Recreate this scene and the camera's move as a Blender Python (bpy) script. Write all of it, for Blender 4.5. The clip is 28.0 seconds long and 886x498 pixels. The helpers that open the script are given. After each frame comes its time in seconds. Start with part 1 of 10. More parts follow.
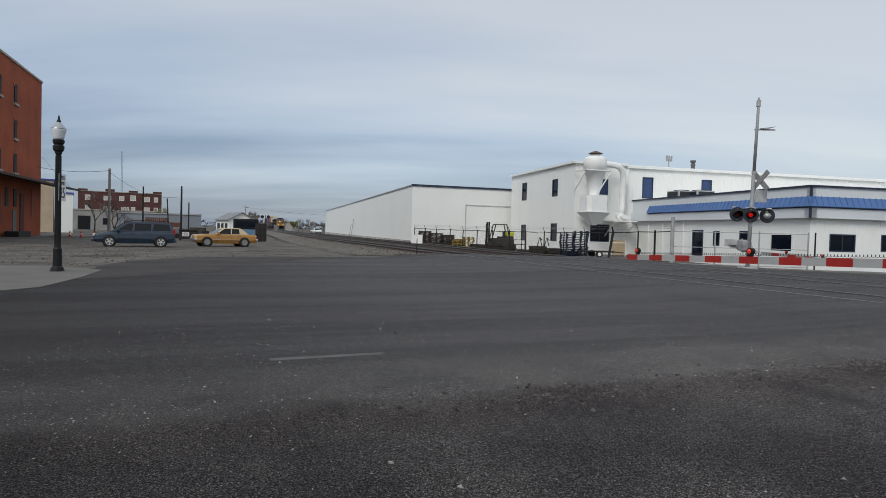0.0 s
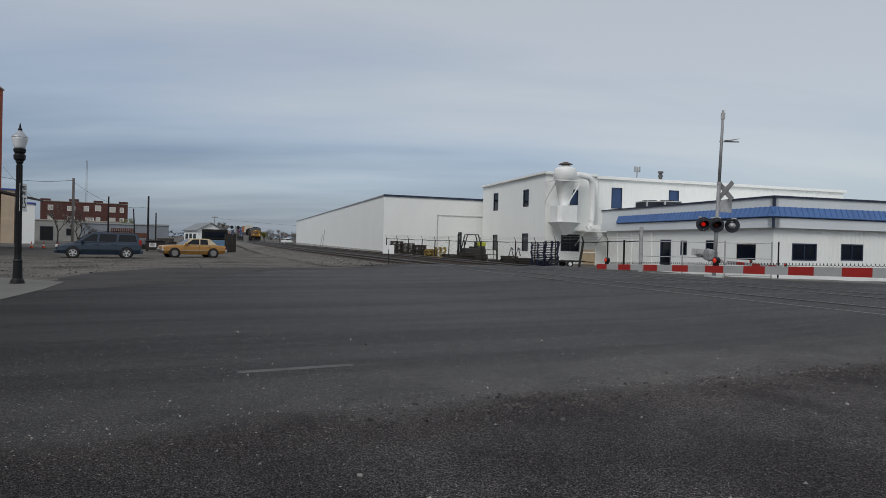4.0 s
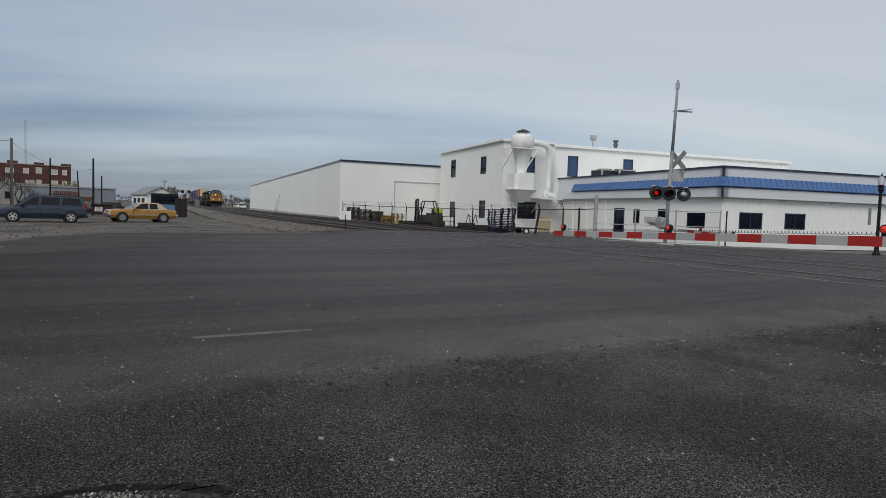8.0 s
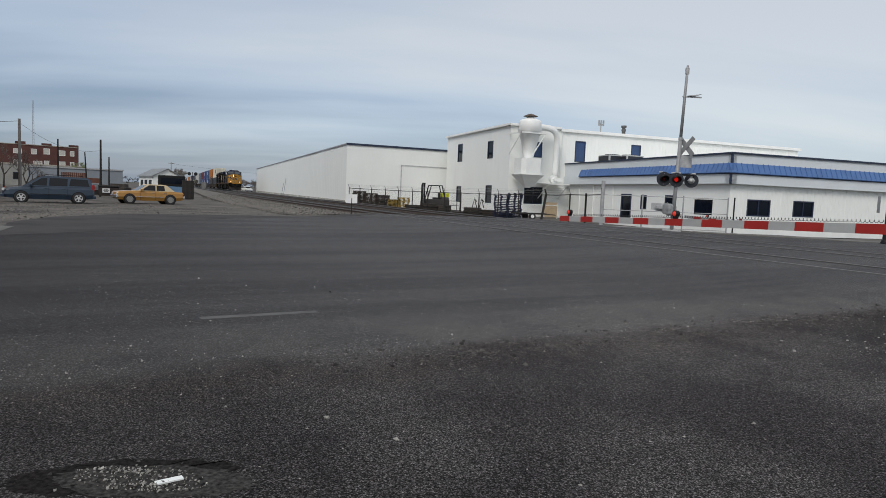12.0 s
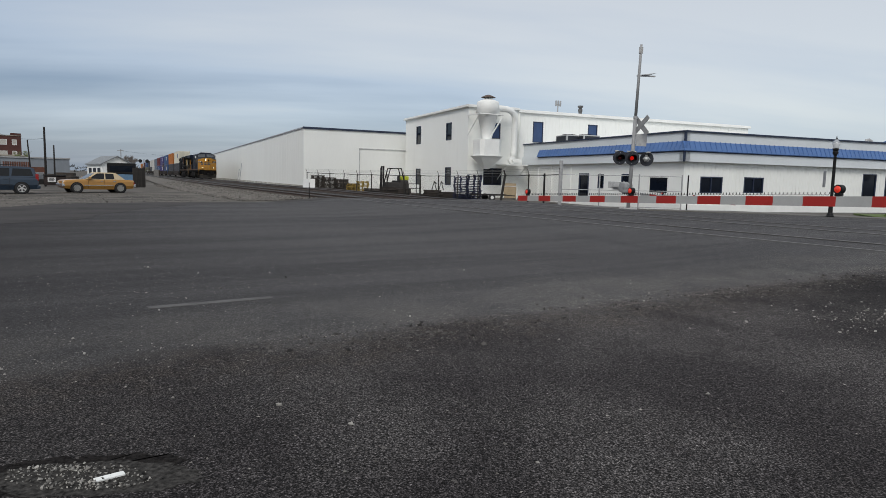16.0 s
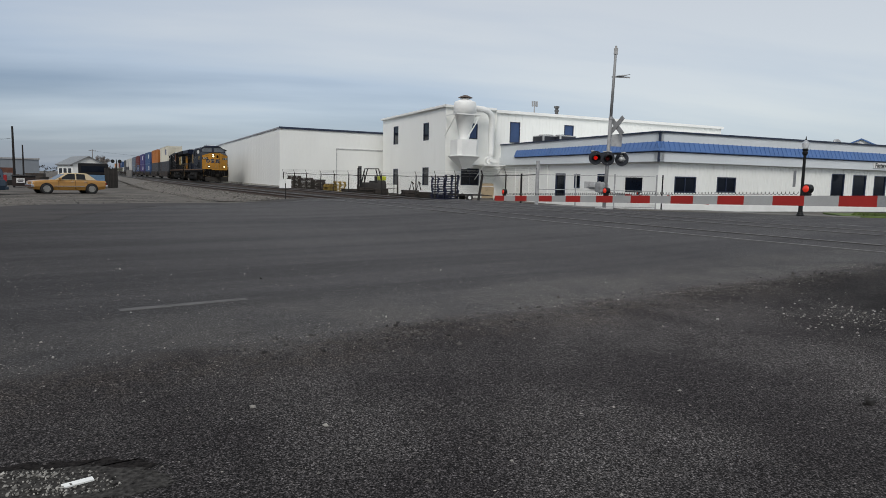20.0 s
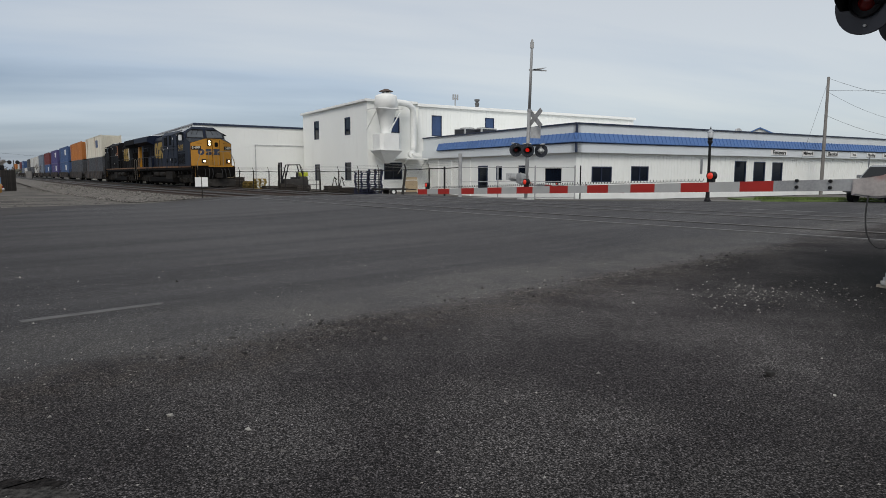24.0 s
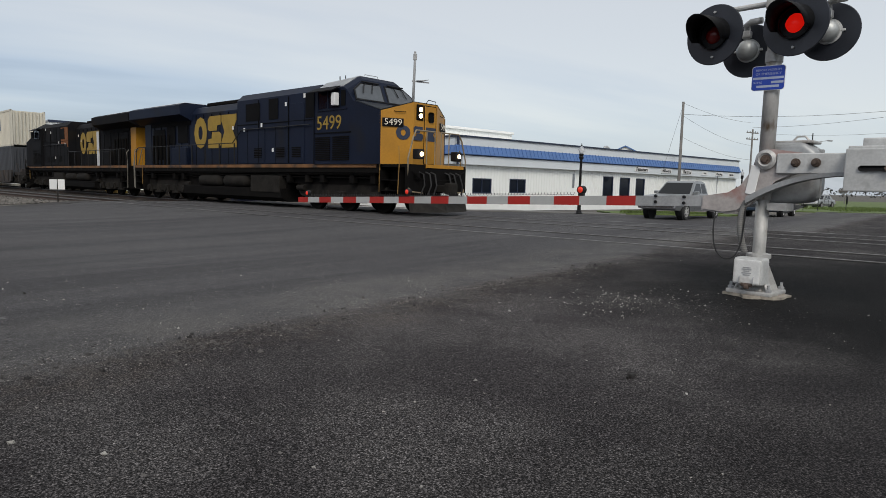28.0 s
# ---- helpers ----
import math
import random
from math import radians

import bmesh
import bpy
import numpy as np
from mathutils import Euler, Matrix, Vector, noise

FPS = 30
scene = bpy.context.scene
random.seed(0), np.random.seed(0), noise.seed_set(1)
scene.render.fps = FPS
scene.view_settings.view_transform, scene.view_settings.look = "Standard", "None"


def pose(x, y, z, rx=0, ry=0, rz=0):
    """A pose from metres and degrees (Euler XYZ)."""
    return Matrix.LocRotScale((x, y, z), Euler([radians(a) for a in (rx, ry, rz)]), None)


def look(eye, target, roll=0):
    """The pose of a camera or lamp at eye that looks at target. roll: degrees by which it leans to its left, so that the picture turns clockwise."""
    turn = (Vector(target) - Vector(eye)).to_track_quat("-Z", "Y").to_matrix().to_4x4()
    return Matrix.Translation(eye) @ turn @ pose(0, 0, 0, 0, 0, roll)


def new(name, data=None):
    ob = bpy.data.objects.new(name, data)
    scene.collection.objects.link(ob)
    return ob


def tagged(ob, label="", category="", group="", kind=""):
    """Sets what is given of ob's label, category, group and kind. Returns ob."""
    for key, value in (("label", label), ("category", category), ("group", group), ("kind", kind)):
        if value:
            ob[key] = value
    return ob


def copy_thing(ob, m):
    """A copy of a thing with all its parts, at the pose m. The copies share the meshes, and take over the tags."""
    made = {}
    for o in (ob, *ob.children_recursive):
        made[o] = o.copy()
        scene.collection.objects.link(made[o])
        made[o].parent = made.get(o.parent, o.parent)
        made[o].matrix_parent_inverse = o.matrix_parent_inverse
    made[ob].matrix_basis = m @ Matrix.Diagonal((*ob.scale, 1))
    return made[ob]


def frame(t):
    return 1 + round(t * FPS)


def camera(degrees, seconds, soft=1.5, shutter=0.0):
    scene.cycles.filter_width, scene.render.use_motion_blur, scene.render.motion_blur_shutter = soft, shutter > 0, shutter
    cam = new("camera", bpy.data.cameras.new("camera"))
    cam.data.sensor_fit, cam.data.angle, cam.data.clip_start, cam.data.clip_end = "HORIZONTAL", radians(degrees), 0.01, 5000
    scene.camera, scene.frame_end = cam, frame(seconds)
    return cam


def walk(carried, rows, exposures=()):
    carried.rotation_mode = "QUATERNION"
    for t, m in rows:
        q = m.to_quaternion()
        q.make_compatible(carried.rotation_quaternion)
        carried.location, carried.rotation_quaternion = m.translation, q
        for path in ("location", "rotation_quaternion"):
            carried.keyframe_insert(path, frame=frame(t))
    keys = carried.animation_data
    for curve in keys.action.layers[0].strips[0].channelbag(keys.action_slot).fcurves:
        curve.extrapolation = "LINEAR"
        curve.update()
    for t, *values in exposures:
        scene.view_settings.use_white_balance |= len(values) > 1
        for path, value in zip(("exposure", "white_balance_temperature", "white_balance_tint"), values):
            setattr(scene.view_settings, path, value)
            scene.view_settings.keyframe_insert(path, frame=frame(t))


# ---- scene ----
# ---------------------------------------------------------------- camera
cam = camera(69.28, 28.0, soft=0.65)
PATH = [
    (0, 0.006, -0.028, 1.195, -0.58, -1.57, 1.56),
    (0.5, 0.007, -0.023, 1.197, 2.02, -0.86, 1.95),
    (1, 0.008, -0.019, 1.200, 2.06, -0.61, 1.34),
    (1.5, 0.010, -0.017, 1.203, 0.72, -0.64, 1.72),
    (2, 0.011, -0.016, 1.204, -0.85, -0.50, 2.24),
    (2.5, 0.013, -0.019, 1.204, -0.76, 0.97, 1.15),
    (3, 0.016, -0.023, 1.202, -1.49, 0.63, 1.63),
    (3.5, 0.018, -0.027, 1.200, -2.27, -0.12, 0.97),
    (4, 0.021, -0.030, 1.197, -3.05, -0.60, 1.43),
    (4.5, 0.023, -0.031, 1.195, -3.81, -1.94, 1.80),
    (6.5, -0.006, 0.003, 1.178, -6.97, -3.32, 2.07),
    (7, -0.007, 0.003, 1.178, -7.00, -3.09, 2.12),
    (7.5, -0.006, 0.002, 1.177, -7.01, -2.96, 2.28),
    (8, -0.005, 0.002, 1.176, -6.99, -3.45, 1.89),
    (8.5, -0.004, 0.001, 1.175, -7.22, -3.92, 1.78),
    (9, -0.003, -0.001, 1.175, -7.17, -4.18, 2.09),
    (9.5, -0.004, -0.005, 1.176, -6.82, -5.08, 1.01),
    (10, -0.006, -0.011, 1.178, -7.45, -5.32, -0.17),
    (10.5, -0.009, -0.018, 1.179, -6.82, -4.33, 0.89),
    (11, -0.012, -0.023, 1.178, -6.22, -4.16, 1.10),
    (11.5, -0.012, -0.025, 1.176, -6.27, -4.47, 2.15),
    (13.5, 0.039, 0.035, 1.141, -7.03, -5.68, 2.49),
    (14, 0.044, 0.038, 1.141, -9.43, -6.17, 0.82),
    (14.5, 0.048, 0.040, 1.141, -10.00, -6.35, 0.86),
    (15, 0.050, 0.044, 1.141, -10.70, -6.44, 0.94),
    (15.5, 0.049, 0.048, 1.141, -10.71, -6.29, 1.33),
    (16, 0.048, 0.050, 1.141, -10.02, -6.25, 1.35),
    (16.5, 0.048, 0.050, 1.143, -9.65, -5.64, 1.33),
    (17, 0.049, 0.048, 1.144, -9.88, -5.39, 1.66),
    (17.5, 0.052, 0.045, 1.144, -9.98, -5.21, 1.46),
    (18, 0.055, 0.042, 1.144, -10.42, -6.00, 1.41),
    (18.5, 0.057, 0.041, 1.144, -10.62, -6.71, 1.61),
    (19, 0.059, 0.041, 1.143, -11.13, -6.51, 1.01),
    (19.5, 0.062, 0.041, 1.143, -11.82, -6.24, 1.10),
    (20, 0.065, 0.042, 1.142, -11.99, -6.19, 1.28),
    (20.5, 0.069, 0.042, 1.142, -12.28, -6.33, 0.69),
    (21, 0.074, 0.042, 1.141, -13.03, -6.41, 0.27),
    (21.5, 0.077, 0.043, 1.141, -13.61, -6.29, 0.42),
    (23.5, 0.090, 0.036, 1.143, -16.58, -6.91, -0.31),
    (24, 0.091, 0.033, 1.144, -18.61, -6.65, 0.05),
    (24.5, 0.093, 0.030, 1.146, -19.99, -6.36, 0.26),
    (25, 0.095, 0.027, 1.147, -21.78, -5.36, 0.33),
    (25.5, 0.098, 0.025, 1.147, -24.15, -5.63, 0.97),
    (26, 0.101, 0.026, 1.147, -26.67, -5.86, 0.43),
    (26.5, 0.104, 0.027, 1.147, -26.96, -5.72, 0.45),
    (27, 0.107, 0.028, 1.147, -27.65, -4.92, -0.18),
    (27.5, 0.110, 0.029, 1.147, -28.35, -4.85, 0.91),
    (28, 0.112, 0.030, 1.146, -29.07, -5.70, 1.38),]
walk(cam, [(t, pose(x, y, z, 90 + p, 0, yaw) @ pose(0, 0, 0, 0, 0, r)) for t, x, y, z, yaw, p, r in PATH],
     [(0, -0.10, 6600, 10), (3, -0.33, 6550, 10), (4.5, -0.36, 6550, 10), (8, -0.28, 6650, 10), (9, -0.34, 6650, 10), (10, -0.20, 6650, 10), (11, -0.08, 6650, 10), (16, -0.08, 6700, 10), (20, -0.12, 6700, 10), (24, -0.14, 6750, 10), (26, -0.13, 6750, 10), (28, 0.0, 6800, 10)])

# ---------------------------------------------------------------- world and sun
scene.view_settings.exposure = 0.0
world = bpy.data.worlds.new("overcast_sky")
scene.world = world
world.use_nodes = True


def build_sky():
    nt = world.node_tree
    nt.nodes.clear()
    N, L = nt.nodes.new, nt.links.new
    out, bg = N("ShaderNodeOutputWorld"), N("ShaderNodeBackground")
    sky = N("ShaderNodeTexSky")
    sky.sky_type, sky.sun_disc = "NISHITA", False
    sky.sun_elevation, sky.sun_rotation = radians(48), radians(205)
    tc, sep = N("ShaderNodeTexCoord"), N("ShaderNodeSeparateXYZ")
    L(tc.outputs["Generated"], sep.inputs[0])
    # a flat cloud deck: direction divided by height above the horizon
    up = N("ShaderNodeMath"); up.operation = "MAXIMUM"; up.inputs[1].default_value = 0.0
    L(sep.outputs["Z"], up.inputs[0])
    add = N("ShaderNodeMath"); add.operation = "ADD"; add.inputs[1].default_value = 0.16
    L(up.outputs[0], add.inputs[0])
    flat = N("ShaderNodeCombineXYZ")
    for axis in "XY":
        d = N("ShaderNodeMath"); d.operation = "DIVIDE"
        L(sep.outputs[axis], d.inputs[0]); L(add.outputs[0], d.inputs[1]); L(d.outputs[0], flat.inputs[axis])
    turn = N("ShaderNodeMapping"); turn.inputs["Rotation"].default_value = (0, 0, radians(24)); turn.inputs["Scale"].default_value = (0.38, 1.25, 1)
    turn.inputs["Location"].default_value = (3.1, 0.7, 0)
    L(flat.outputs[0], turn.inputs[0])
    n1, n2 = N("ShaderNodeTexNoise"), N("ShaderNodeTexNoise")
    n1.inputs["Scale"].default_value, n1.inputs["Detail"].default_value, n1.inputs["Roughness"].default_value = 0.55, 5, 0.45
    n2.inputs["Scale"].default_value, n2.inputs["Detail"].default_value = 1.7, 6
    L(turn.outputs[0], n1.inputs["Vector"]); L(turn.outputs[0], n2.inputs["Vector"])
    mixn = N("ShaderNodeMath"); mixn.operation = "MULTIPLY_ADD"; mixn.inputs[1].default_value = 0.34
    L(n2.outputs["Fac"], mixn.inputs[0]); L(n1.outputs["Fac"], mixn.inputs[2])
    # brighter, thinner cloud towards the east
    east = N("ShaderNodeMath"); east.operation = "MULTIPLY_ADD"; east.inputs[1].default_value = 0.24
    soft_cloud = N("ShaderNodeMath"); soft_cloud.operation = "MULTIPLY_ADD"; soft_cloud.inputs[1].default_value, soft_cloud.inputs[2].default_value = 1.15, -0.43
    L(mixn.outputs[0], soft_cloud.inputs[0])
    L(sep.outputs["X"], east.inputs[0]); L(soft_cloud.outputs[0], east.inputs[2])
    high = N("ShaderNodeMath"); high.operation = "MULTIPLY_ADD"; high.inputs[1].default_value = 2.2
    cap = N("ShaderNodeMath"); cap.operation = "MINIMUM"; cap.inputs[1].default_value = 0.35
    L(up.outputs[0], cap.inputs[0]); L(cap.outputs[0], high.inputs[0]); L(east.outputs[0], high.inputs[2])
    ramp = N("ShaderNodeValToRGB")
    ramp.color_ramp.elements[0].position, ramp.color_ramp.elements[0].color = 0.33, (0.21, 0.285, 0.425, 1)
    ramp.color_ramp.elements[1].position, ramp.color_ramp.elements[1].color = 0.90, (0.72, 0.757, 0.795, 1)
    mid = ramp.color_ramp.elements.new(0.58); mid.color = (0.47, 0.555, 0.69, 1)
    L(high.outputs[0], ramp.inputs[0])
    # clear sky shining through weakly
    dim = N("ShaderNodeMix"); dim.data_type = "RGBA"; dim.blend_type = "ADD"; dim.inputs["Factor"].default_value = 0.05
    L(ramp.outputs[0], dim.inputs["A"]); L(sky.outputs[0], dim.inputs["B"])
    L(dim.outputs["Result"], bg.inputs[0]); bg.inputs[1].default_value = 0.74
    L(bg.outputs[0], out.inputs[0])


build_sky()
sun = new("sun", bpy.data.lights.new("sun", "SUN"))
sun.data.energy, sun.data.angle, sun.data.color = 1.7, radians(25), (1.0, 0.97, 0.92)
sun.matrix_world = look((-30, -50, 80), (10, 30, 0))

# ---------------------------------------------------------------- materials
MATS = {}


def mat(name, color, rough=0.7, metal=0.0, vary=0.25, scale=3.0, fine=60.0, bump=0.15, dist=0.004, stain=None, stain_scale=0.8, stain_at=0.58, emit=None, per_object=0.0, coat=0.0, stretch=(1, 1, 1), spec=0.5):
    """Paint, stone, metal: base colour with grain, blotches, stains and a fine relief, in metres."""
    if name in MATS:
        return MATS[name]
    m = bpy.data.materials.new(name)
    m.use_nodes = True
    nt = m.node_tree
    N, L = nt.nodes.new, nt.links.new
    b = nt.nodes["Principled BSDF"]
    b.inputs["Roughness"].default_value, b.inputs["Metallic"].default_value = rough, metal
    b.inputs["Specular IOR Level"].default_value = spec
    if coat:
        b.inputs["Coat Weight"].default_value, b.inputs["Coat Roughness"].default_value = coat, 0.08
    tc, mp = N("ShaderNodeTexCoord"), N("ShaderNodeMapping")
    mp.inputs["Scale"].default_value = stretch
    L(tc.outputs["Object"], mp.inputs[0])
    a, f = N("ShaderNodeTexNoise"), N("ShaderNodeTexNoise")
    a.inputs["Scale"].default_value, a.inputs["Detail"].default_value = scale, 5
    f.inputs["Scale"].default_value, f.inputs["Detail"].default_value = fine, 4
    L(mp.outputs[0], a.inputs["Vector"]); L(mp.outputs[0], f.inputs["Vector"])
    s = N("ShaderNodeMath"); s.operation = "MULTIPLY_ADD"; s.inputs[1].default_value = 0.5
    L(f.outputs["Fac"], s.inputs[0]); L(a.outputs["Fac"], s.inputs[2])
    r = N("ShaderNodeMapRange")
    r.inputs["From Min"].default_value, r.inputs["From Max"].default_value = 0.5, 1.0
    r.inputs["To Min"].default_value, r.inputs["To Max"].default_value = 1 - vary, 1 + vary
    L(s.outputs[0], r.inputs["Value"])
    last = r.outputs[0]
    if per_object:
        oi, q = N("ShaderNodeObjectInfo"), N("ShaderNodeMapRange")
        q.inputs["To Min"].default_value, q.inputs["To Max"].default_value = 1 - per_object, 1 + per_object
        L(oi.outputs["Random"], q.inputs["Value"])
        k = N("ShaderNodeMath"); k.operation = "MULTIPLY"
        L(last, k.inputs[0]); L(q.outputs[0], k.inputs[1]); last = k.outputs[0]
    mul = N("ShaderNodeVectorMath"); mul.operation = "SCALE"
    mul.inputs[0].default_value = color
    L(last, mul.inputs["Scale"])
    col = mul.outputs[0]
    if stain:
        t = N("ShaderNodeTexNoise"); t.inputs["Scale"].default_value, t.inputs["Detail"].default_value = stain_scale, 7
        L(mp.outputs[0], t.inputs["Vector"])
        e = N("ShaderNodeMapRange"); e.inputs["From Min"].default_value, e.inputs["From Max"].default_value = stain_at, stain_at + 0.14
        L(t.outputs["Fac"], e.inputs["Value"])
        mx = N("ShaderNodeMix"); mx.data_type = "RGBA"
        mx.inputs["B"].default_value = (*stain, 1)
        L(e.outputs[0], mx.inputs["Factor"]); L(col, mx.inputs["A"]); col = mx.outputs["Result"]
    L(col, b.inputs["Base Color"])
    if bump:
        bp = N("ShaderNodeBump"); bp.inputs["Strength"].default_value, bp.inputs["Distance"].default_value = bump, dist
        L(f.outputs["Fac"], bp.inputs["Height"]); L(bp.outputs[0], b.inputs["Normal"])
    if emit:
        b.inputs["Emission Color"].default_value, b.inputs["Emission Strength"].default_value = (*emit[:3], 1), emit[3]
    MATS[name] = m
    return m


def glass(name, tint=(0.006, 0.009, 0.016), rough=0.08):
    """Dark window glass, seen from outside against an unlit room."""
    return mat(name, tint, rough, 0, 0.3, 0.6, 3, 0.02, spec=0.2)


# ---------------------------------------------------------------- mesh helpers
def bm_new():
    return bmesh.new()


def box(bm, x0, x1, y0, y1, z0, z1, m=None):
    v = [bm.verts.new((x, y, z)) for x in (x0, x1) for y in (y0, y1) for z in (z0, z1)]
    for f in ((0, 1, 3, 2), (4, 6, 7, 5), (0, 4, 5, 1), (2, 3, 7, 6), (0, 2, 6, 4), (1, 5, 7, 3)):
        bm.faces.new([v[i] for i in f])
    if m is not None:
        bmesh.ops.transform(bm, matrix=m, verts=v)
    return bm


def rbox(bm, x0, x1, y0, y1, z0, z1, r=0.02, m=None, seg=2):
    """A box with rounded edges."""
    t = bmesh.new()
    box(t, x0, x1, y0, y1, z0, z1)
    bmesh.ops.recalc_face_normals(t, faces=t.faces)
    bmesh.ops.bevel(t, geom=t.edges[:], offset=r, segments=seg, affect="EDGES", profile=0.6)
    return join(bm, t, m)


def join(bm, t, m=None):
    if m is not None:
        bmesh.ops.transform(t, matrix=m, verts=t.verts)
    at = {v: bm.verts.new(v.co) for v in t.verts}
    for f in t.faces:
        bm.faces.new([at[v] for v in f.verts])
    t.free()
    return bm


def cyl(bm, p0, p1, r0, r1=None, n=12, caps=True):
    p0, p1 = Vector(p0), Vector(p1)
    r1 = r0 if r1 is None else r1
    q = (p1 - p0).to_track_quat("Z", "Y").to_matrix()
    a, b = [], []
    for i in range(n):
        d = q @ Vector((math.cos(2 * math.pi * i / n), math.sin(2 * math.pi * i / n), 0))
        a.append(bm.verts.new(p0 + d * r0)); b.append(bm.verts.new(p1 + d * r1))
    for i in range(n):
        bm.faces.new((a[i], a[(i + 1) % n], b[(i + 1) % n], b[i]))
    if caps:
        bm.faces.new(a[::-1]); bm.faces.new(b)
    return bm


def lathe(bm, prof, n=20, m=None):
    """A turned shape round z from (radius, z) pairs."""
    t = bmesh.new()
    rings = [[t.verts.new((r * math.cos(2 * math.pi * i / n), r * math.sin(2 * math.pi * i / n), z)) for i in range(n)] for r, z in prof]
    for a, b in zip(rings, rings[1:]):
        for i in range(n):
            t.faces.new((a[i], a[(i + 1) % n], b[(i + 1) % n], b[i]))
    if prof[0][0] > 1e-4:
        t.faces.new(rings[0][::-1])
    if prof[-1][0] > 1e-4:
        t.faces.new(rings[-1])
    return join(bm, t, m)


def prism(bm, poly, a, b, axis="y", m=None):
    """A polygon pushed from a to b along an axis: pairs are (x, z) for y, (y, z) for x, (x, y) for z."""
    def put(p, q):
        return {"y": (p[0], q, p[1]), "x": (q, p[0], p[1]), "z": (p[0], p[1], q)}[axis]
    t = bmesh.new()
    lo, hi = [t.verts.new(put(p, a)) for p in poly], [t.verts.new(put(p, b)) for p in poly]
    n = len(poly)
    for i in range(n):
        t.faces.new((lo[i], lo[(i + 1) % n], hi[(i + 1) % n], hi[i]))
    t.faces.new(lo[::-1]); t.faces.new(hi)
    bmesh.ops.recalc_face_normals(t, faces=t.faces)
    return join(bm, t, m)


def tube(bm, pts, r, n=8):
    pts = [Vector(p) for p in pts]
    rings = []
    for i, p in enumerate(pts):
        d = (pts[min(i + 1, len(pts) - 1)] - pts[max(i - 1, 0)]).normalized()
        q = d.to_track_quat("Z", "Y").to_matrix()
        rings.append([bm.verts.new(p + q @ Vector((r * math.cos(2 * math.pi * k / n), r * math.sin(2 * math.pi * k / n), 0))) for k in range(n)])
    for a, b in zip(rings, rings[1:]):
        # match ring starts so that tubes don't twist
        s = min(range(n), key=lambda k: (a[0].co - b[k].co).length)
        for i in range(n):
            bm.faces.new((a[i], a[(i + 1) % n], b[(i + 1 + s) % n], b[(i + s) % n]))
    bm.faces.new(rings[0][::-1]); bm.faces.new(rings[-1])
    return bm


def mesh_of(name, bm, material, smooth=False):
    bmesh.ops.recalc_face_normals(bm, faces=bm.faces)
    me = bpy.data.meshes.new(name)
    bm.to_mesh(me)
    bm.free()
    me.materials.append(material)
    if smooth:
        me.polygons.foreach_set("use_smooth", [True] * len(me.polygons))
    return me


def part(name, bm, material, parent, label="", smooth=False):
    ob = new(name, mesh_of(name, bm, material, smooth))
    ob.parent = parent
    if label:
        ob["label"] = label
    return ob


def shared(name, me, parent, m, label=""):
    """One more piece on a mesh that is there already."""
    ob = new(name, me)
    ob.parent = parent
    ob.matrix_basis = m
    if label:
        ob["label"] = label
    return ob


def thing(name, label, category, m=None, group="", kind=""):
    ob = new(name)
    ob.empty_display_size = 0.2
    if m is not None:
        ob.matrix_basis = m
    return tagged(ob, label, category, group, kind)


def solid(name, bm, material, label, category, group="", kind="", m=None, smooth=False):
    ob = new(name, mesh_of(name, bm, material, smooth))
    if m is not None:
        ob.matrix_basis = m
    return tagged(ob, label, category, group, kind)


def letters(name, text, size, material, parent, m, depth=0.004, label="", bold=0.0):
    c = bpy.data.curves.new(name, "FONT")
    c.body, c.size, c.extrude, c.align_x, c.align_y = text, size, depth, "CENTER", "CENTER"
    c.resolution_u = 3
    c.offset = bold * size
    t = bpy.data.objects.new(name + "_t", c)
    scene.collection.objects.link(t)
    me = bpy.data.meshes.new_from_object(t.evaluated_get(bpy.context.evaluated_depsgraph_get()))
    bpy.data.objects.remove(t)
    me.materials.clear(); me.materials.append(material)
    ob = new(name, me)
    ob.parent = parent
    ob.matrix_basis = m
    if label:
        ob["label"] = label
    return ob


def ss(v):
    v = min(1.0, max(0.0, v))
    return v * v * (3 - 2 * v)


# ---------------------------------------------------------------- the line of the tracks
LINE_Y = np.arange(-100.0, 1100.0, 0.5)
LINE_SLOPE = np.interp(LINE_Y, [12, 24, 58, 75], [-0.44, -0.355, -0.345, -0.30])
LINE_X = np.concatenate([[0.0], np.cumsum((LINE_SLOPE[1:] + LINE_SLOPE[:-1]) / 2 * 0.5)])
LINE_X += 11.45 - np.interp(19.3, LINE_Y, LINE_X)
CLOSER = np.clip((LINE_Y - 28.0) / 30.0, 0.0, 1.0)
CLOSER = 0.96 * (1.0 - CLOSER * CLOSER * (3.0 - 2.0 * CLOSER))          # the two tracks draw together at the crossing
LINE_X -= CLOSER
LINE_S = np.concatenate([[0.0], np.cumsum(np.hypot(np.diff(LINE_X), 0.5))])    # metres along the line


def main_x(y):      # middle of the far track, which carries the train
    return float(np.interp(y, LINE_Y, LINE_X))


def near_x(y):      # middle of the near track
    return main_x(y) - 5.74 + float(np.interp(y, LINE_Y, CLOSER))


RAIL = 0.12         # top of the rails


def yard_z(y):
    return -0.2 - 0.25 * ss((y - 30) / 20)


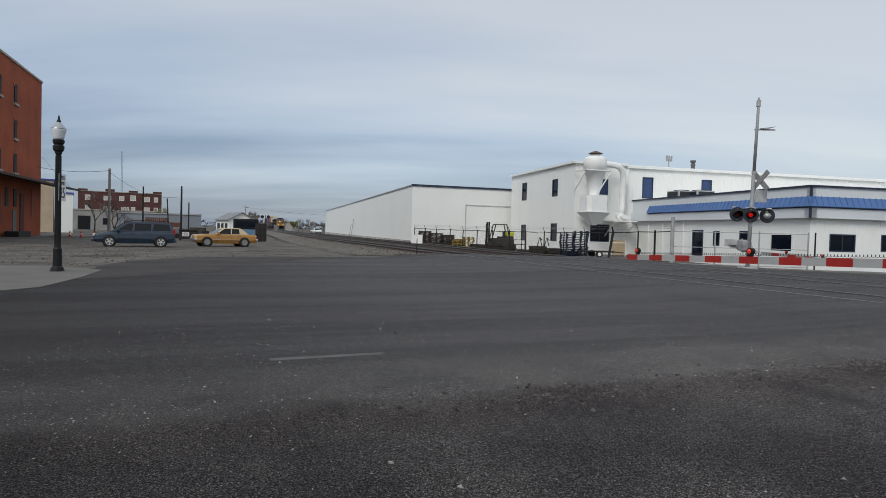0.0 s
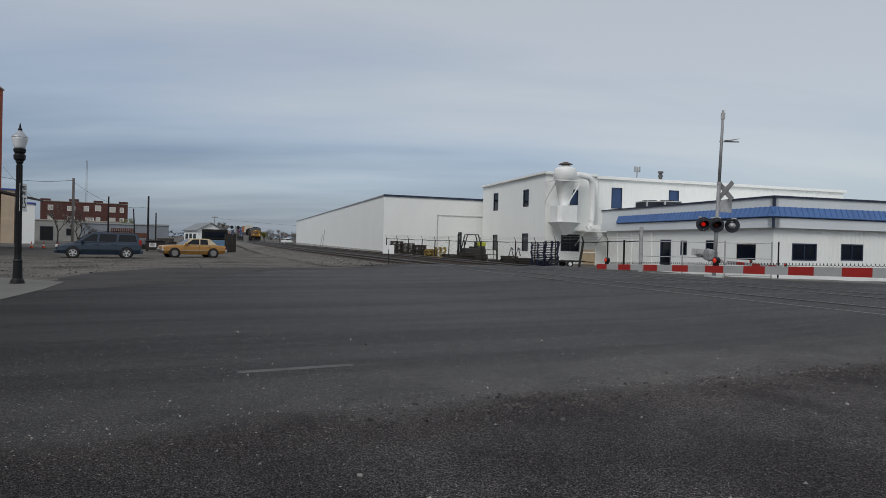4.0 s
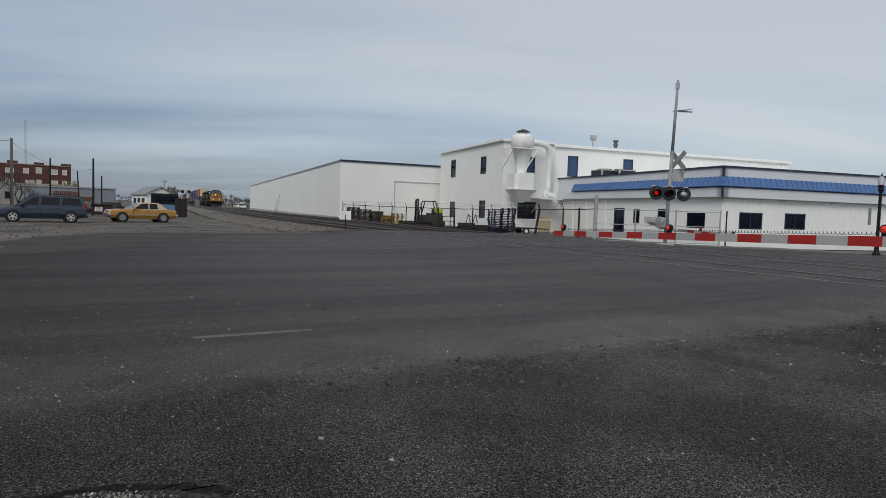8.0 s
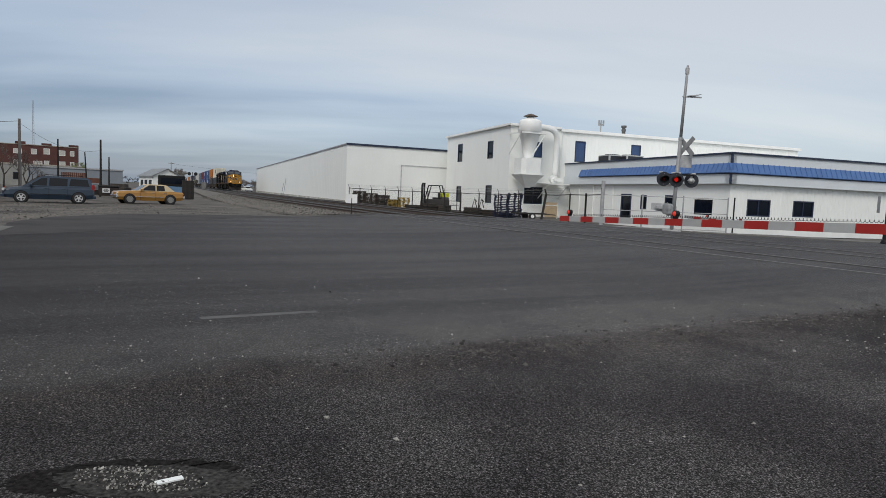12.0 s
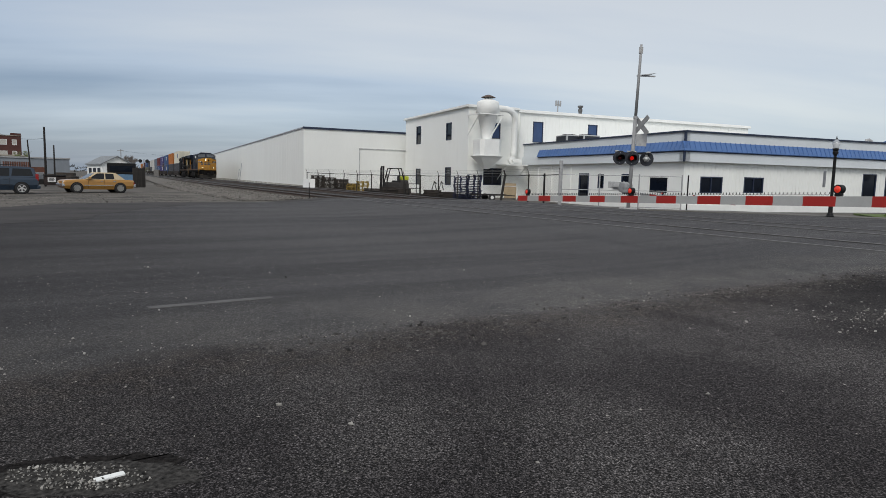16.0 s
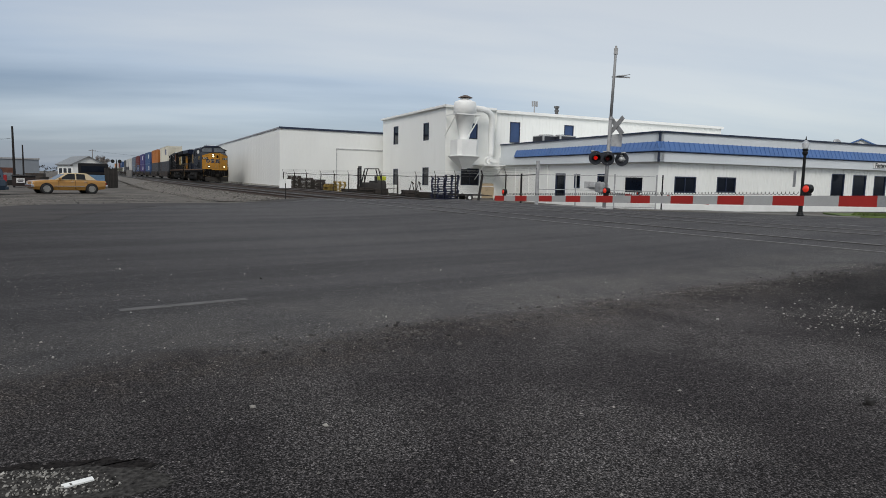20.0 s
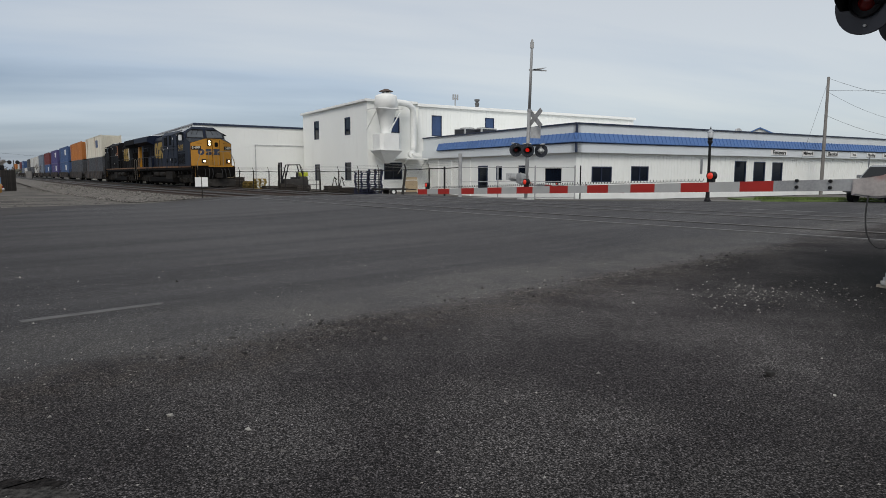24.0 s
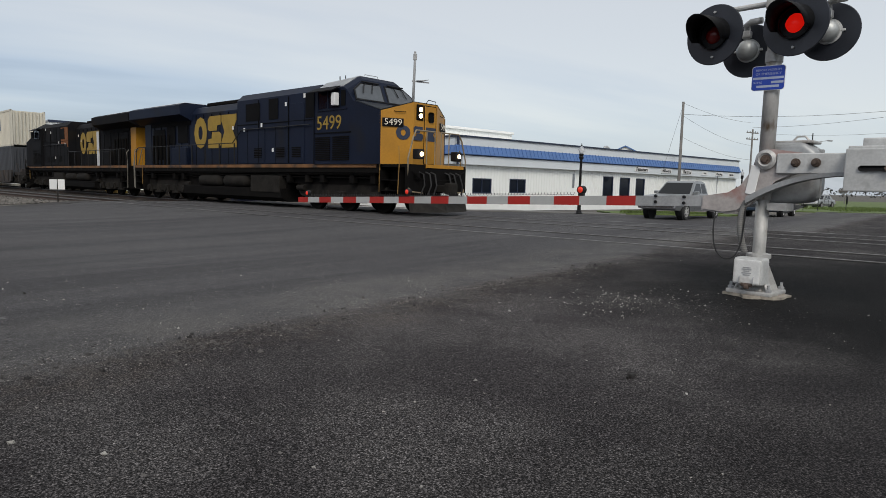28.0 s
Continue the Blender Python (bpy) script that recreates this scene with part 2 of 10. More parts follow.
def ground_z(x, y):
    off = (x - near_x(y)) * 0.93            # metres to the right of the near track
    lot = -0.25 * ss((y - 22) / 18) - 0.35 * ss((y - 40) / 45)
    yard = yard_z(y) - 0.50 * ss((x - 17) / 5) * ss((y - 30.5 - 0.2 * (x - 22)) / 3.5)       # lower before the store
    mid = 0.088 - 0.36 * ss((y - 31.5 - 0.35 * max(0.0, off)) / 1.6)       # the crossing lies flush with the rails
    if off < -1.4:
        w = ss((off + 5.4) / 4.0)
        return lot * (1 - w) + min(mid, 0.088) * w
    if off < 7.0:
        return mid
    w = ss((off - 7.0) / 4)
    return mid * (1 - w) + yard * w


# ---------------------------------------------------------------- the surfaces in use
def asphalt_material(name):
    """Worn asphalt: a smoother road with long streaks beyond a dusty edge, a coarse patchy apron before it; x, y in metres."""
    m = bpy.data.materials.new(name)
    m.use_nodes = True
    nt = m.node_tree
    N, L = nt.nodes.new, nt.links.new
    b = nt.nodes["Principled BSDF"]
    tc = N("ShaderNodeTexCoord")

    def noise_of(scale, detail, src, rough=0.5):
        n = N("ShaderNodeTexNoise")
        n.inputs["Scale"].default_value, n.inputs["Detail"].default_value, n.inputs["Roughness"].default_value = scale, detail, rough
        L(src, n.inputs["Vector"])
        return n.outputs["Fac"]

    def ranged(src, a, b_, c, d, smooth=False):
        r = N("ShaderNodeMapRange")
        r.interpolation_type = "SMOOTHSTEP" if smooth else "LINEAR"
        r.inputs["From Min"].default_value, r.inputs["From Max"].default_value = a, b_
        r.inputs["To Min"].default_value, r.inputs["To Max"].default_value = c, d
        L(src, r.inputs["Value"])
        return r.outputs[0]

    def maths(op, p, q):
        n = N("ShaderNodeMath"); n.operation = op
        for i, v in enumerate((p, q)):
            if isinstance(v, (int, float)):
                n.inputs[i].default_value = v
            else:
                L(v, n.inputs[i])
        return n.outputs[0]

    def blend(f, p, q):
        n = N("ShaderNodeMix"); n.data_type = "RGBA"
        L(f, n.inputs["Factor"])
        for key, v in (("A", p), ("B", q)):
            if isinstance(v, tuple):
                n.inputs[key].default_value = (*v, 1)
            else:
                L(v, n.inputs[key])
        return n.outputs["Result"]

    turned = N("ShaderNodeMapping"); turned.inputs["Rotation"].default_value = (0, 0, radians(-22))
    L(tc.outputs["Object"], turned.inputs[0])
    sep = N("ShaderNodeSeparateXYZ"); L(turned.outputs[0], sep.inputs[0])
    drawn = N("ShaderNodeMapping"); drawn.inputs["Scale"].default_value = (0.07, 1.0, 1); L(turned.outputs[0], drawn.inputs[0])
    obj = tc.outputs["Object"]
    wide, patch, streak, streak2 = noise_of(0.5, 4, obj), noise_of(1.1, 6, obj, 0.6), noise_of(0.75, 4, drawn.outputs[0]), noise_of(3.2, 4, drawn.outputs[0])
    smear = noise_of(0.9, 5, turned.outputs[0], 0.55)
    crumb = noise_of(7.0, 4, turned.outputs[0], 0.6)
    v = maths("ADD", sep.outputs["Y"], maths("ADD", ranged(smear, 0.3, 0.7, -0.22, 0.22), ranged(crumb, 0.3, 0.7, -0.10, 0.10)))
    edge = ranged(v, 3.75, 4.25, 0.0, 1.0, True)
    # two surfaces
    road_c = blend(ranged(maths("ADD", streak, maths("MULTIPLY", streak2, 0.5)), 0.58, 0.92, 0, 1, True), (0.061, 0.0595, 0.0625), (0.086, 0.0840, 0.0860))
    wisp = maths("ADD", maths("MULTIPLY", patch, 0.8), maths("ADD", maths("MULTIPLY", wide, 0.6), maths("MULTIPLY", smear, 0.6)))
    apron_c = blend(ranged(wisp, 0.84, 1.20, 0, 1, True), (0.050, 0.0452, 0.0462), (0.094, 0.0875, 0.0860))
    both = blend(edge, apron_c, road_c)
    # pale dust swept along the road's edge, browner grit on the coarse side of it
    swept = maths("MULTIPLY", maths("MULTIPLY", ranged(v, 4.0, 4.4, 0, 1, True), ranged(v, 6.0, 4.6, 0, 1, True)), ranged(patch, 0.36, 0.60, 0.25, 1, True))
    both = blend(maths("MULTIPLY", swept, 0.55), both, (0.135, 0.129, 0.122))
    gritty = maths("MULTIPLY", maths("MULTIPLY", ranged(v, 3.2, 3.9, 0, 1, True), ranged(v, 4.4, 4.0, 0, 1, True)), ranged(crumb, 0.40, 0.60, 0.2, 1, True))
    both = blend(maths("MULTIPLY", gritty, 0.5), both, (0.088, 0.074, 0.064))
    # oily ground round the mast, tone darker towards the town
    away = N("ShaderNodeVectorMath"); away.operation = "DISTANCE"; away.inputs[1].default_value = (8.3, 2.9, 0.0)
    L(obj, away.inputs[0])
    oil = ranged(maths("ADD", away.outputs["Value"], ranged(patch, 0.3, 0.7, -0.35, 0.35)), 2.4, 5.0, 0.18, 1.0, True)
    along_tone = ranged(sep.outputs["X"], -3.6, 5.5, 0.48, 1.08, True)
    # the coarse side lies darker and newer towards the mast
    newer = maths("ADD", maths("MULTIPLY", maths("SUBTRACT", 1.0, edge), ranged(sep.outputs["X"], 4.5, 7.5, 0.0, -0.30, True)), 1.0)
    # darker towards the nearest ground
    foreground = ranged(v, 0.3, 1.8, 0.62, 1.06, True)
    tone = maths("MULTIPLY", maths("MULTIPLY", oil, along_tone), maths("MULTIPLY", newer, foreground))
    # grain: stone chips in dark binder
    g1, g2 = noise_of(85, 3, obj, 0.85), noise_of(38, 3, obj, 0.65)
    vor = N("ShaderNodeTexVoronoi"); vor.inputs["Scale"].default_value = 120; L(obj, vor.inputs["Vector"])
    grain = maths("MULTIPLY", ranged(g1, 0.37, 0.63, 0.02, 2.1), maths("MULTIPLY", maths("MULTIPLY", ranged(vor.outputs["Color"], 0, 1, 0.35, 1.60), ranged(vor.outputs["Distance"], 0.30, 0.62, 1.15, 0.25)), ranged(g2, 0.3, 0.7, 0.55, 1.45)))
    calm = maths("MULTIPLY", edge, 0.35)
    grain = maths("ADD", maths("MULTIPLY", grain, maths("SUBTRACT", 1.0, calm)), calm)
    # the odd pale chip
    pale = ranged(vor.outputs["Color"], 0.95, 0.98, 0.0, 2.0)
    grain = maths("ADD", grain, pale)
    sc = N("ShaderNodeVectorMath"); sc.operation = "SCALE"
    L(both, sc.inputs[0]); L(maths("MULTIPLY", maths("MULTIPLY", grain, 1.22), tone), sc.inputs["Scale"])
    L(sc.outputs[0], b.inputs["Base Color"])
    b.inputs["Roughness"].default_value = 0.9
    b.inputs["Specular IOR Level"].default_value = 0.12
    bp = N("ShaderNodeBump"); bp.inputs["Strength"].default_value, bp.inputs["Distance"].default_value = 0.6, 0.008
    L(maths("ADD", g1, maths("MULTIPLY", vor.outputs["Distance"], 0.7)), bp.inputs["Height"]); L(bp.outputs[0], b.inputs["Normal"])
    return m


ASPHALT = asphalt_material("asphalt")
GRAVEL = mat("lot_gravel", (0.100, 0.090, 0.078), 0.95, vary=0.5, scale=0.5, fine=7, bump=0.9, dist=0.04, stain=(0.035, 0.031, 0.027), stain_scale=0.35, stain_at=0.52)
# stone colour also carries the shade that rails and ties throw on it
BALLAST = mat("ballast_stone", (0.019, 0.0165, 0.0145), 0.92, vary=0.5, scale=6, fine=25, bump=0.6, dist=0.03)
CONCRETE = mat("concrete", (0.125, 0.12, 0.11), 0.9, vary=0.2, scale=0.9, fine=40, stain=(0.10, 0.095, 0.087), stain_scale=0.7)
GRASS = mat("grass_blades", (0.085, 0.125, 0.028), 0.8, vary=0.45, scale=2, fine=30, bump=0.5, dist=0.03)
STEEL_RAIL = mat("rail_steel", (0.06, 0.042, 0.034), 0.7, 0.2, vary=0.3, scale=2, fine=30)
RAIL_HEAD = mat("rail_head_polished", (0.15, 0.142, 0.137), 0.5, 0.5, vary=0.1, scale=1, fine=20)
TIE = mat("creosoted_tie", (0.055, 0.045, 0.038), 0.9, vary=0.4, scale=3, fine=40, bump=0.4)
RUBBER = mat("black_rubber", (0.022, 0.022, 0.023), 0.85, vary=0.3, scale=2, fine=50)
WHITE_METAL = mat("white_metal_siding", (0.84, 0.855, 0.83), 0.55, vary=0.025, scale=0.4, fine=6, bump=0.03, stain=(0.80, 0.812, 0.785), stain_scale=0.35, stain_at=0.62, stretch=(1, 1, 0.35))
WHITE_PAINT = mat("white_paint", (0.82, 0.83, 0.81), 0.5, vary=0.06, scale=1.2, fine=12, bump=0.03)
BLUE_METAL = mat("blue_roof_metal", (0.072, 0.155, 0.36), 0.45, vary=0.12, scale=0.8, fine=10, bump=0.03)
NAVY_TRIM = mat("navy_trim", (0.018, 0.028, 0.06), 0.5, vary=0.15, scale=2, fine=10)
BLUE_PANEL = mat("blue_shutter", (0.030, 0.065, 0.16), 0.5, vary=0.2, scale=1, fine=10)
GLASS = glass("dark_window_glass")
GALV = mat("galvanised_steel", (0.36, 0.365, 0.37), 0.55, 0.25, vary=0.2, scale=5, fine=40, bump=0.08)
ALU = mat("aluminium_paint", (0.43, 0.425, 0.415), 0.5, 0.25, vary=0.28, scale=4, fine=35, bump=0.2, stain=(0.28, 0.25, 0.22), stain_scale=3.5, stain_at=0.58)
BLACK = mat("black_paint", (0.010, 0.010, 0.011), 0.5, vary=0.25, scale=4, fine=40, spec=0.25)
BLACK_MATT = mat("matt_black_shield", (0.016, 0.0185, 0.026), 0.42, vary=0.25, scale=5, fine=50, bump=0.1)
RED_REFLECT = mat("red_reflective", (0.36, 0.020, 0.015), 0.5, vary=0.14, scale=3, fine=60)
WHITE_REFLECT = mat("worn_white_reflective", (0.40, 0.405, 0.40), 0.55, vary=0.12, scale=3, fine=60)
LIT_RED = mat("red_lamp_lit", (0.45, 0.012, 0.006), 0.3, vary=0.05, emit=(1.0, 0.012, 0.006, 0.44))
DULL_RED = mat("red_lamp_unlit", (0.16, 0.010, 0.008), 0.25, vary=0.2)
ARM_RED = mat("arm_lamp_red", (0.55, 0.03, 0.015), 0.25, vary=0.1, emit=(1.0, 0.06, 0.03, 0.25))
SIGN_BLUE = mat("sign_blue", (0.008, 0.045, 0.36), 0.45, vary=0.06, scale=3, fine=20)
SIGN_WHITE = mat("sign_white", (0.76, 0.76, 0.75), 0.45, vary=0.05, scale=3, fine=20)
INK = mat("black_lettering", (0.012, 0.012, 0.012), 0.6, vary=0.1)
BRICK = mat("red_brick", (0.30, 0.075, 0.035), 0.85, vary=0.22, scale=0.5, fine=9, bump=0.35, dist=0.01, stain=(0.19, 0.055, 0.03), stain_scale=0.35, stain_at=0.60, per_object=0.0)
BRICK_DARK = mat("weathered_brick", (0.085, 0.032, 0.026), 0.85, vary=0.25, scale=0.5, fine=6, bump=0.2)
STONE_SILL = mat("limestone_sill", (0.36, 0.33, 0.28), 0.85, vary=0.15, scale=2, fine=20)
BOARD_GREY = mat("boarded_window_grey", (0.16, 0.155, 0.15), 0.8, vary=0.2, scale=2, fine=20)
WOOD_OLD = mat("old_grey_wood", (0.050, 0.042, 0.036), 0.9, vary=0.35, scale=2, fine=25, bump=0.3, per_object=0.3)
WOOD_TAN = mat("tan_plywood", (0.36, 0.28, 0.18), 0.85, vary=0.2, scale=2, fine=25)
WOOD_POLE = mat("utility_pole_wood", (0.20, 0.19, 0.18), 0.9, vary=0.3, scale=2, fine=25, bump=0.3, stretch=(1, 1, 0.2))
DARK_POLE = mat("dark_post", (0.018, 0.016, 0.015), 0.8, vary=0.3, scale=2, fine=25)
BLUE_PALLET = mat("blue_pallet", (0.007, 0.013, 0.050), 0.7, vary=0.25, scale=3, fine=25, per_object=0.35)
YELLOW_PAINT = mat("yellow_paint", (0.55, 0.36, 0.03), 0.55, vary=0.2, scale=3, fine=25)
HIVIS = mat("lime_cover", (0.48, 0.52, 0.03), 0.6, vary=0.15, scale=3, fine=25)
BRANCH = mat("bark", (0.075, 0.06, 0.05), 0.9, vary=0.3, scale=5, fine=30)
LEAF_SPRING = mat("spring_leaf", (0.21, 0.23, 0.10), 0.7, vary=0.4, scale=2, fine=12)
# distance haze put into the colour: bark and twigs mixed paler and greyer
FAR_BARK = mat("haze_paled_bark", (0.19, 0.18, 0.172), 0.9, vary=0.3, scale=2, fine=12)
LEAF_DULL = mat("haze_paled_twigs", (0.22, 0.198, 0.182), 0.9, vary=0.35, scale=2, fine=12)

# ---------------------------------------------------------------- ground


def ground_sheet():
    xs = sorted({*[v / 1 for v in range(14, 64, 2)], *[-3000, -1200, -500, -250, -160, -110], *range(-80, 100, 4), *[120, 160, 250, 500, 1200, 3000], *[v / 1 for v in range(-16, 32, 2)]})
    ys = sorted({*[-3000, -800, -200, -80, -40, -20, -10], *range(-4, 100, 2), *[110, 125, 150, 200, 300, 500, 900, 1800, 3500]})
    vs = [(x, y, ground_z(x, y) - (0.03 if y > -40 else 0.03)) for y in ys for x in xs]
    n = len(xs)
    fs = [(j * n + i, j * n + i + 1, (j + 1) * n + i + 1, (j + 1) * n + i) for j in range(len(ys) - 1) for i in range(n - 1)]
    me = bpy.data.meshes.new("ground")
    me.from_pydata(vs, [], fs)
    me.materials.append(GRAVEL)
    me.polygons.foreach_set("use_smooth", [True] * len(fs))
    tagged(new("ground", me), "grey gravel and packed dirt lot", "ground", kind="structure")


ground_sheet()


def draped(name, outline, lift, material, label, category, step=2.0, kind="structure", base=ground_z):
    """A sheet with this outline that follows the ground, with a skirt round it."""
    bm = bmesh.new()
    bm.faces.new([bm.verts.new((x, y, 0)) for x, y in outline])
    xs, ys = [p[0] for p in outline], [p[1] for p in outline]
    for axis, lo, hi in ((0, min(xs), max(xs)), (1, min(ys), max(ys))):
        v = lo + step
        while v < hi:
            co, no = Vector((0, 0, 0)), Vector((0, 0, 0))
            co[axis], no[axis] = v, 1
            bmesh.ops.bisect_plane(bm, geom=bm.verts[:] + bm.edges[:] + bm.faces[:], plane_co=co, plane_no=no, dist=1e-5)
            v += step if abs(v) < 40 else step * 3
    bmesh.ops.triangulate(bm, faces=bm.faces[:])
    for v in bm.verts:
        v.co.z = base(v.co.x, v.co.y) + lift
    rim = [e for e in bm.edges if e.is_boundary]
    made = bmesh.ops.extrude_edge_only(bm, edges=rim)
    for v in made["geom"]:
        if isinstance(v, bmesh.types.BMVert):
            v.co.z -= 0.12
    return solid(name, bm, material, label, category, kind=kind)


def jag(points, amount=0.12, step=0.6, seed=3):
    """A line with a crumbled edge."""
    rnd, out = random.Random(seed), []
    for (x0, y0), (x1, y1) in zip(points, points[1:]):
        n = max(1, int(math.hypot(x1 - x0, y1 - y0) / step))
        for i in range(n):
            f = i / n
            out.append((x0 + (x1 - x0) * f + rnd.uniform(-amount, amount), y0 + (y1 - y0) * f + rnd.uniform(-amount, amount)))
    return out + [points[-1]]


LOT_EDGE = jag([(-6.3, 4.0), (-6.6, 9.0), (-7.1, 11.5), (-7.9, 14.0), (-9.0, 17.0), (-9.5, 20.0), (-8.9, 23.2), (-7.1, 25.5), (-4.9, 27.4), (-2.4, 29.4), (-0.6, 30.8)])
road = draped("road", [(-60, -40), (-60, 0), (-30, 3)] + LOT_EDGE + [(1.2, 31.6), (6.0, 34.6), (10.2, 35.6), (12.4, 32.5), (15.2, 29.6), (19.5, 28.0), (24.6, 25.2), (31.0, 22.6), (37, 23.0), (52, 30.5), (75, 42), (90, 20), (90, -40)],
              0.02, ASPHALT, "dark worn asphalt road and crossing apron with dusty drifts", "road")
# coarser, darker surface on this side of the road, with a dusty edge between
EDGE = [(-9.0, 1.2), (-5.0, 2.6), (-2.6, 3.5), (-1.4, 4.1), (0.1, 4.55), (0.8, 4.9), (1.6, 5.15), (2.7, 5.45), (3.9, 5.9), (5.5, 6.6), (7.4, 7.3)]
draped("road_apron", [(-14, -20), (-14, -1)] + jag(EDGE, 0.10, 0.35, 5) + [(8.2, 6.2), (9.4, 3.6), (11.5, -2.0), (16, -20)], 0.024, ASPHALT, "darker coarse asphalt on the near side of the road", "road", step=1.0)
draped("road_edge", LOT_EDGE[14:] + jag([(0.6, 30.6), (-2.2, 27.4), (-4.4, 24.6), (-5.4, 22.0), (-5.7, 19.0), (-5.6, 16.0)], 0.15, 0.6, 8), 0.024, mat("fresh_dark_asphalt", (0.055, 0.052, 0.0525), 0.9, vary=0.35, scale=0.8, fine=40, bump=0.3, stain=(0.062, 0.059, 0.058), stain_scale=0.7, stain_at=0.46, spec=0.12), "darker strip of asphalt along the gravel lot", "road", step=1.0)
draped("pavement", [(-26, 9.5), (-26, 13.4), (-12, 16.0), (-9.9, 16.6), (-8.1, 15.6), (-7.4, 13.4), (-6.9, 11.2), (-7.6, 9.0), (-14, 7.8)], 0.035, CONCRETE, "pale concrete pavement corner under the lamp post", "pavement")
draped("pavement", [(15.6, 29.9), (19.6, 28.4), (24.6, 24.6), (25.6, 25.6), (20.4, 30.2), (16.4, 31.2)], 0.04, CONCRETE, "pale concrete walk along the far kerb", "pavement")
draped("lawn", [(25.3, 26.4), (31.0, 23.5), (34, 24.4), (31.6, 28.6), (26.8, 29.2)], 0.05, GRASS, "strip of spring grass beside the kerb", "grass", step=1.0)
draped("lawn", [(46, 29.0), (75, 46), (100, 62), (190, 120), (230, 96), (110, 44), (70, 26), (54, 24.5)], 0.05, GRASS, "green lawn across the side street", "grass", step=4.0)

# ---------------------------------------------------------------- tracks


def curve_sheet(fx, y0, y1, step):
    """Points and left normals along a track."""
    n = int((y1 - y0) / step)
    for i in range(n + 1):
        y = y0 + (y1 - y0) * i / n
        d = Vector((fx(y + 0.5) - fx(y - 0.5), 1.0)).normalized()
        yield fx(y), y, d


def sweep(name, fx, y0, y1, step, section, z, material, parent, label=""):
    """A section of (across, up) pairs swept along a track; across is positive to the right."""
    bm = bmesh.new()
    last = None
    for x, y, d in curve_sheet(fx, y0, y1, step):
        ring = [bm.verts.new((x + d.y * a, y - d.x * a, z + u)) for a, u in section]
        if last:
            for i in range(len(ring)):
                j = (i + 1) % len(ring)
                bm.faces.new((last[i], last[j], ring[j], ring[i]))
        last = ring
    return part(name, bm, material, parent, label)


def rail_track(label, fx, y_open):
    tr = thing("railway_track", label, "railway track", kind="structure")
    for side in (-0.7525, 0.7525):
        foot = [(-0.07, -0.16), (0.07, -0.16), (0.07, -0.145), (0.015, -0.12), (0.015, -0.045), (-0.015, -0.045), (-0.015, -0.12), (-0.07, -0.145)]
        head = [(-0.037, -0.045), (0.037, -0.045), (0.037, -0.004), (0.03, 0.0), (-0.03, 0.0), (-0.037, -0.004)]
        sweep("rail", fx, -60, 140, 2.0, [(a + side, u) for a, u in foot], RAIL, STEEL_RAIL, tr)
        sweep("rail_head", fx, -60, 140, 2.0, [(a + side, u) for a, u in head], RAIL, RAIL_HEAD, tr, "polished running surface")
        sweep("far_rail", fx, 140, 800, 20.0, [(a + side, u) for a, u in head], RAIL, RAIL_HEAD, tr)
        # rubber flangeway strips through the crossing
        for a in (-0.115, 0.115):
            sweep("crossing_strip", fx, -6, y_open, 2.0, [(side + a - 0.055, -0.03), (side + a + 0.055, -0.03), (side + a + 0.055, -0.012), (side + a - 0.055, -0.012)], RAIL, RUBBER, tr, "black rubber flangeway strip")
    # timber ties, shown where the ballast is open
    bm = bmesh.new()
    y = y_open + 0.4
    rnd = random.Random(5)
    while y < 130:
        d = Vector((fx(y + 0.5) - fx(y - 0.5), 1.0)).normalized()
        m = Matrix.Translation((fx(y), y, RAIL - 0.25)) @ Matrix.Rotation(math.atan2(-d.x, d.y) + rnd.uniform(-0.02, 0.02), 4, "Z")
        box(bm, -1.3, 1.3, -0.115, 0.115, -0.09, 0.09, m)
        y += 0.52
    t = part("ties", bm, TIE, tr, "dark creosoted timber ties")
    t["kind"] = "stuff"
    return tr


rail_track("near railway track with dark rusty rails", near_x, 31.0)
rail_track("far railway track that carries the freight train", main_x, 34.0)


def ballast_bed():
    vs, fs = [], []
    prof = [(-1.45, -0.03), (1.3, -0.05), (2.6, -0.10), (3.8, -0.05), (6.8, -0.05), (8.0, -0.1), (9.4, -0.40)]
    ys = [31.2 + i * 1.5 for i in range(60)] + [125 + i * 25 for i in range(28)]
    for y in ys:
        for a, u in prof:
            vs.append((near_x(y) + a * 1.0, y - a * 0.35, RAIL - 0.14 + u))
    n = len(prof)
    fs = [(j * n + i, j * n + i + 1, (j + 1) * n + i + 1, (j + 1) * n + i) for j in range(len(ys) - 1) for i in range(n - 1)]
    me = bpy.data.meshes.new("ballast_bed")
    me.from_pydata(vs, [], fs)
    me.materials.append(BALLAST)
    tagged(new("ballast_bed", me), "oily crushed stone under the tracks, coloured darker for rail and tie shade", "ballast", kind="structure")
    prof = [(-5.0, -0.34), (-4.2, -0.20), (-3.2, -0.02), (-1.45, -0.026)]
    vs = [(near_x(y) + a, y - a * 0.35, RAIL - 0.14 + u) for y in ys for a, u in prof]
    n = len(prof)
    fs = [(j * n + i, j * n + i + 1, (j + 1) * n + i + 1, (j + 1) * n + i) for j in range(len(ys) - 1) for i in range(n - 1)]
    me = bpy.data.meshes.new("ballast_shoulder")
    me.from_pydata(vs, [], fs)
    me.materials.append(mat("shoulder_stone", (0.145, 0.135, 0.122), 0.95, vary=0.6, scale=4, fine=14, bump=0.9, dist=0.05, spec=0.2))
    tagged(new("ballast_shoulder", me), "pale crushed stone shoulder beside the tracks", "ballast", kind="structure")


ballast_bed()


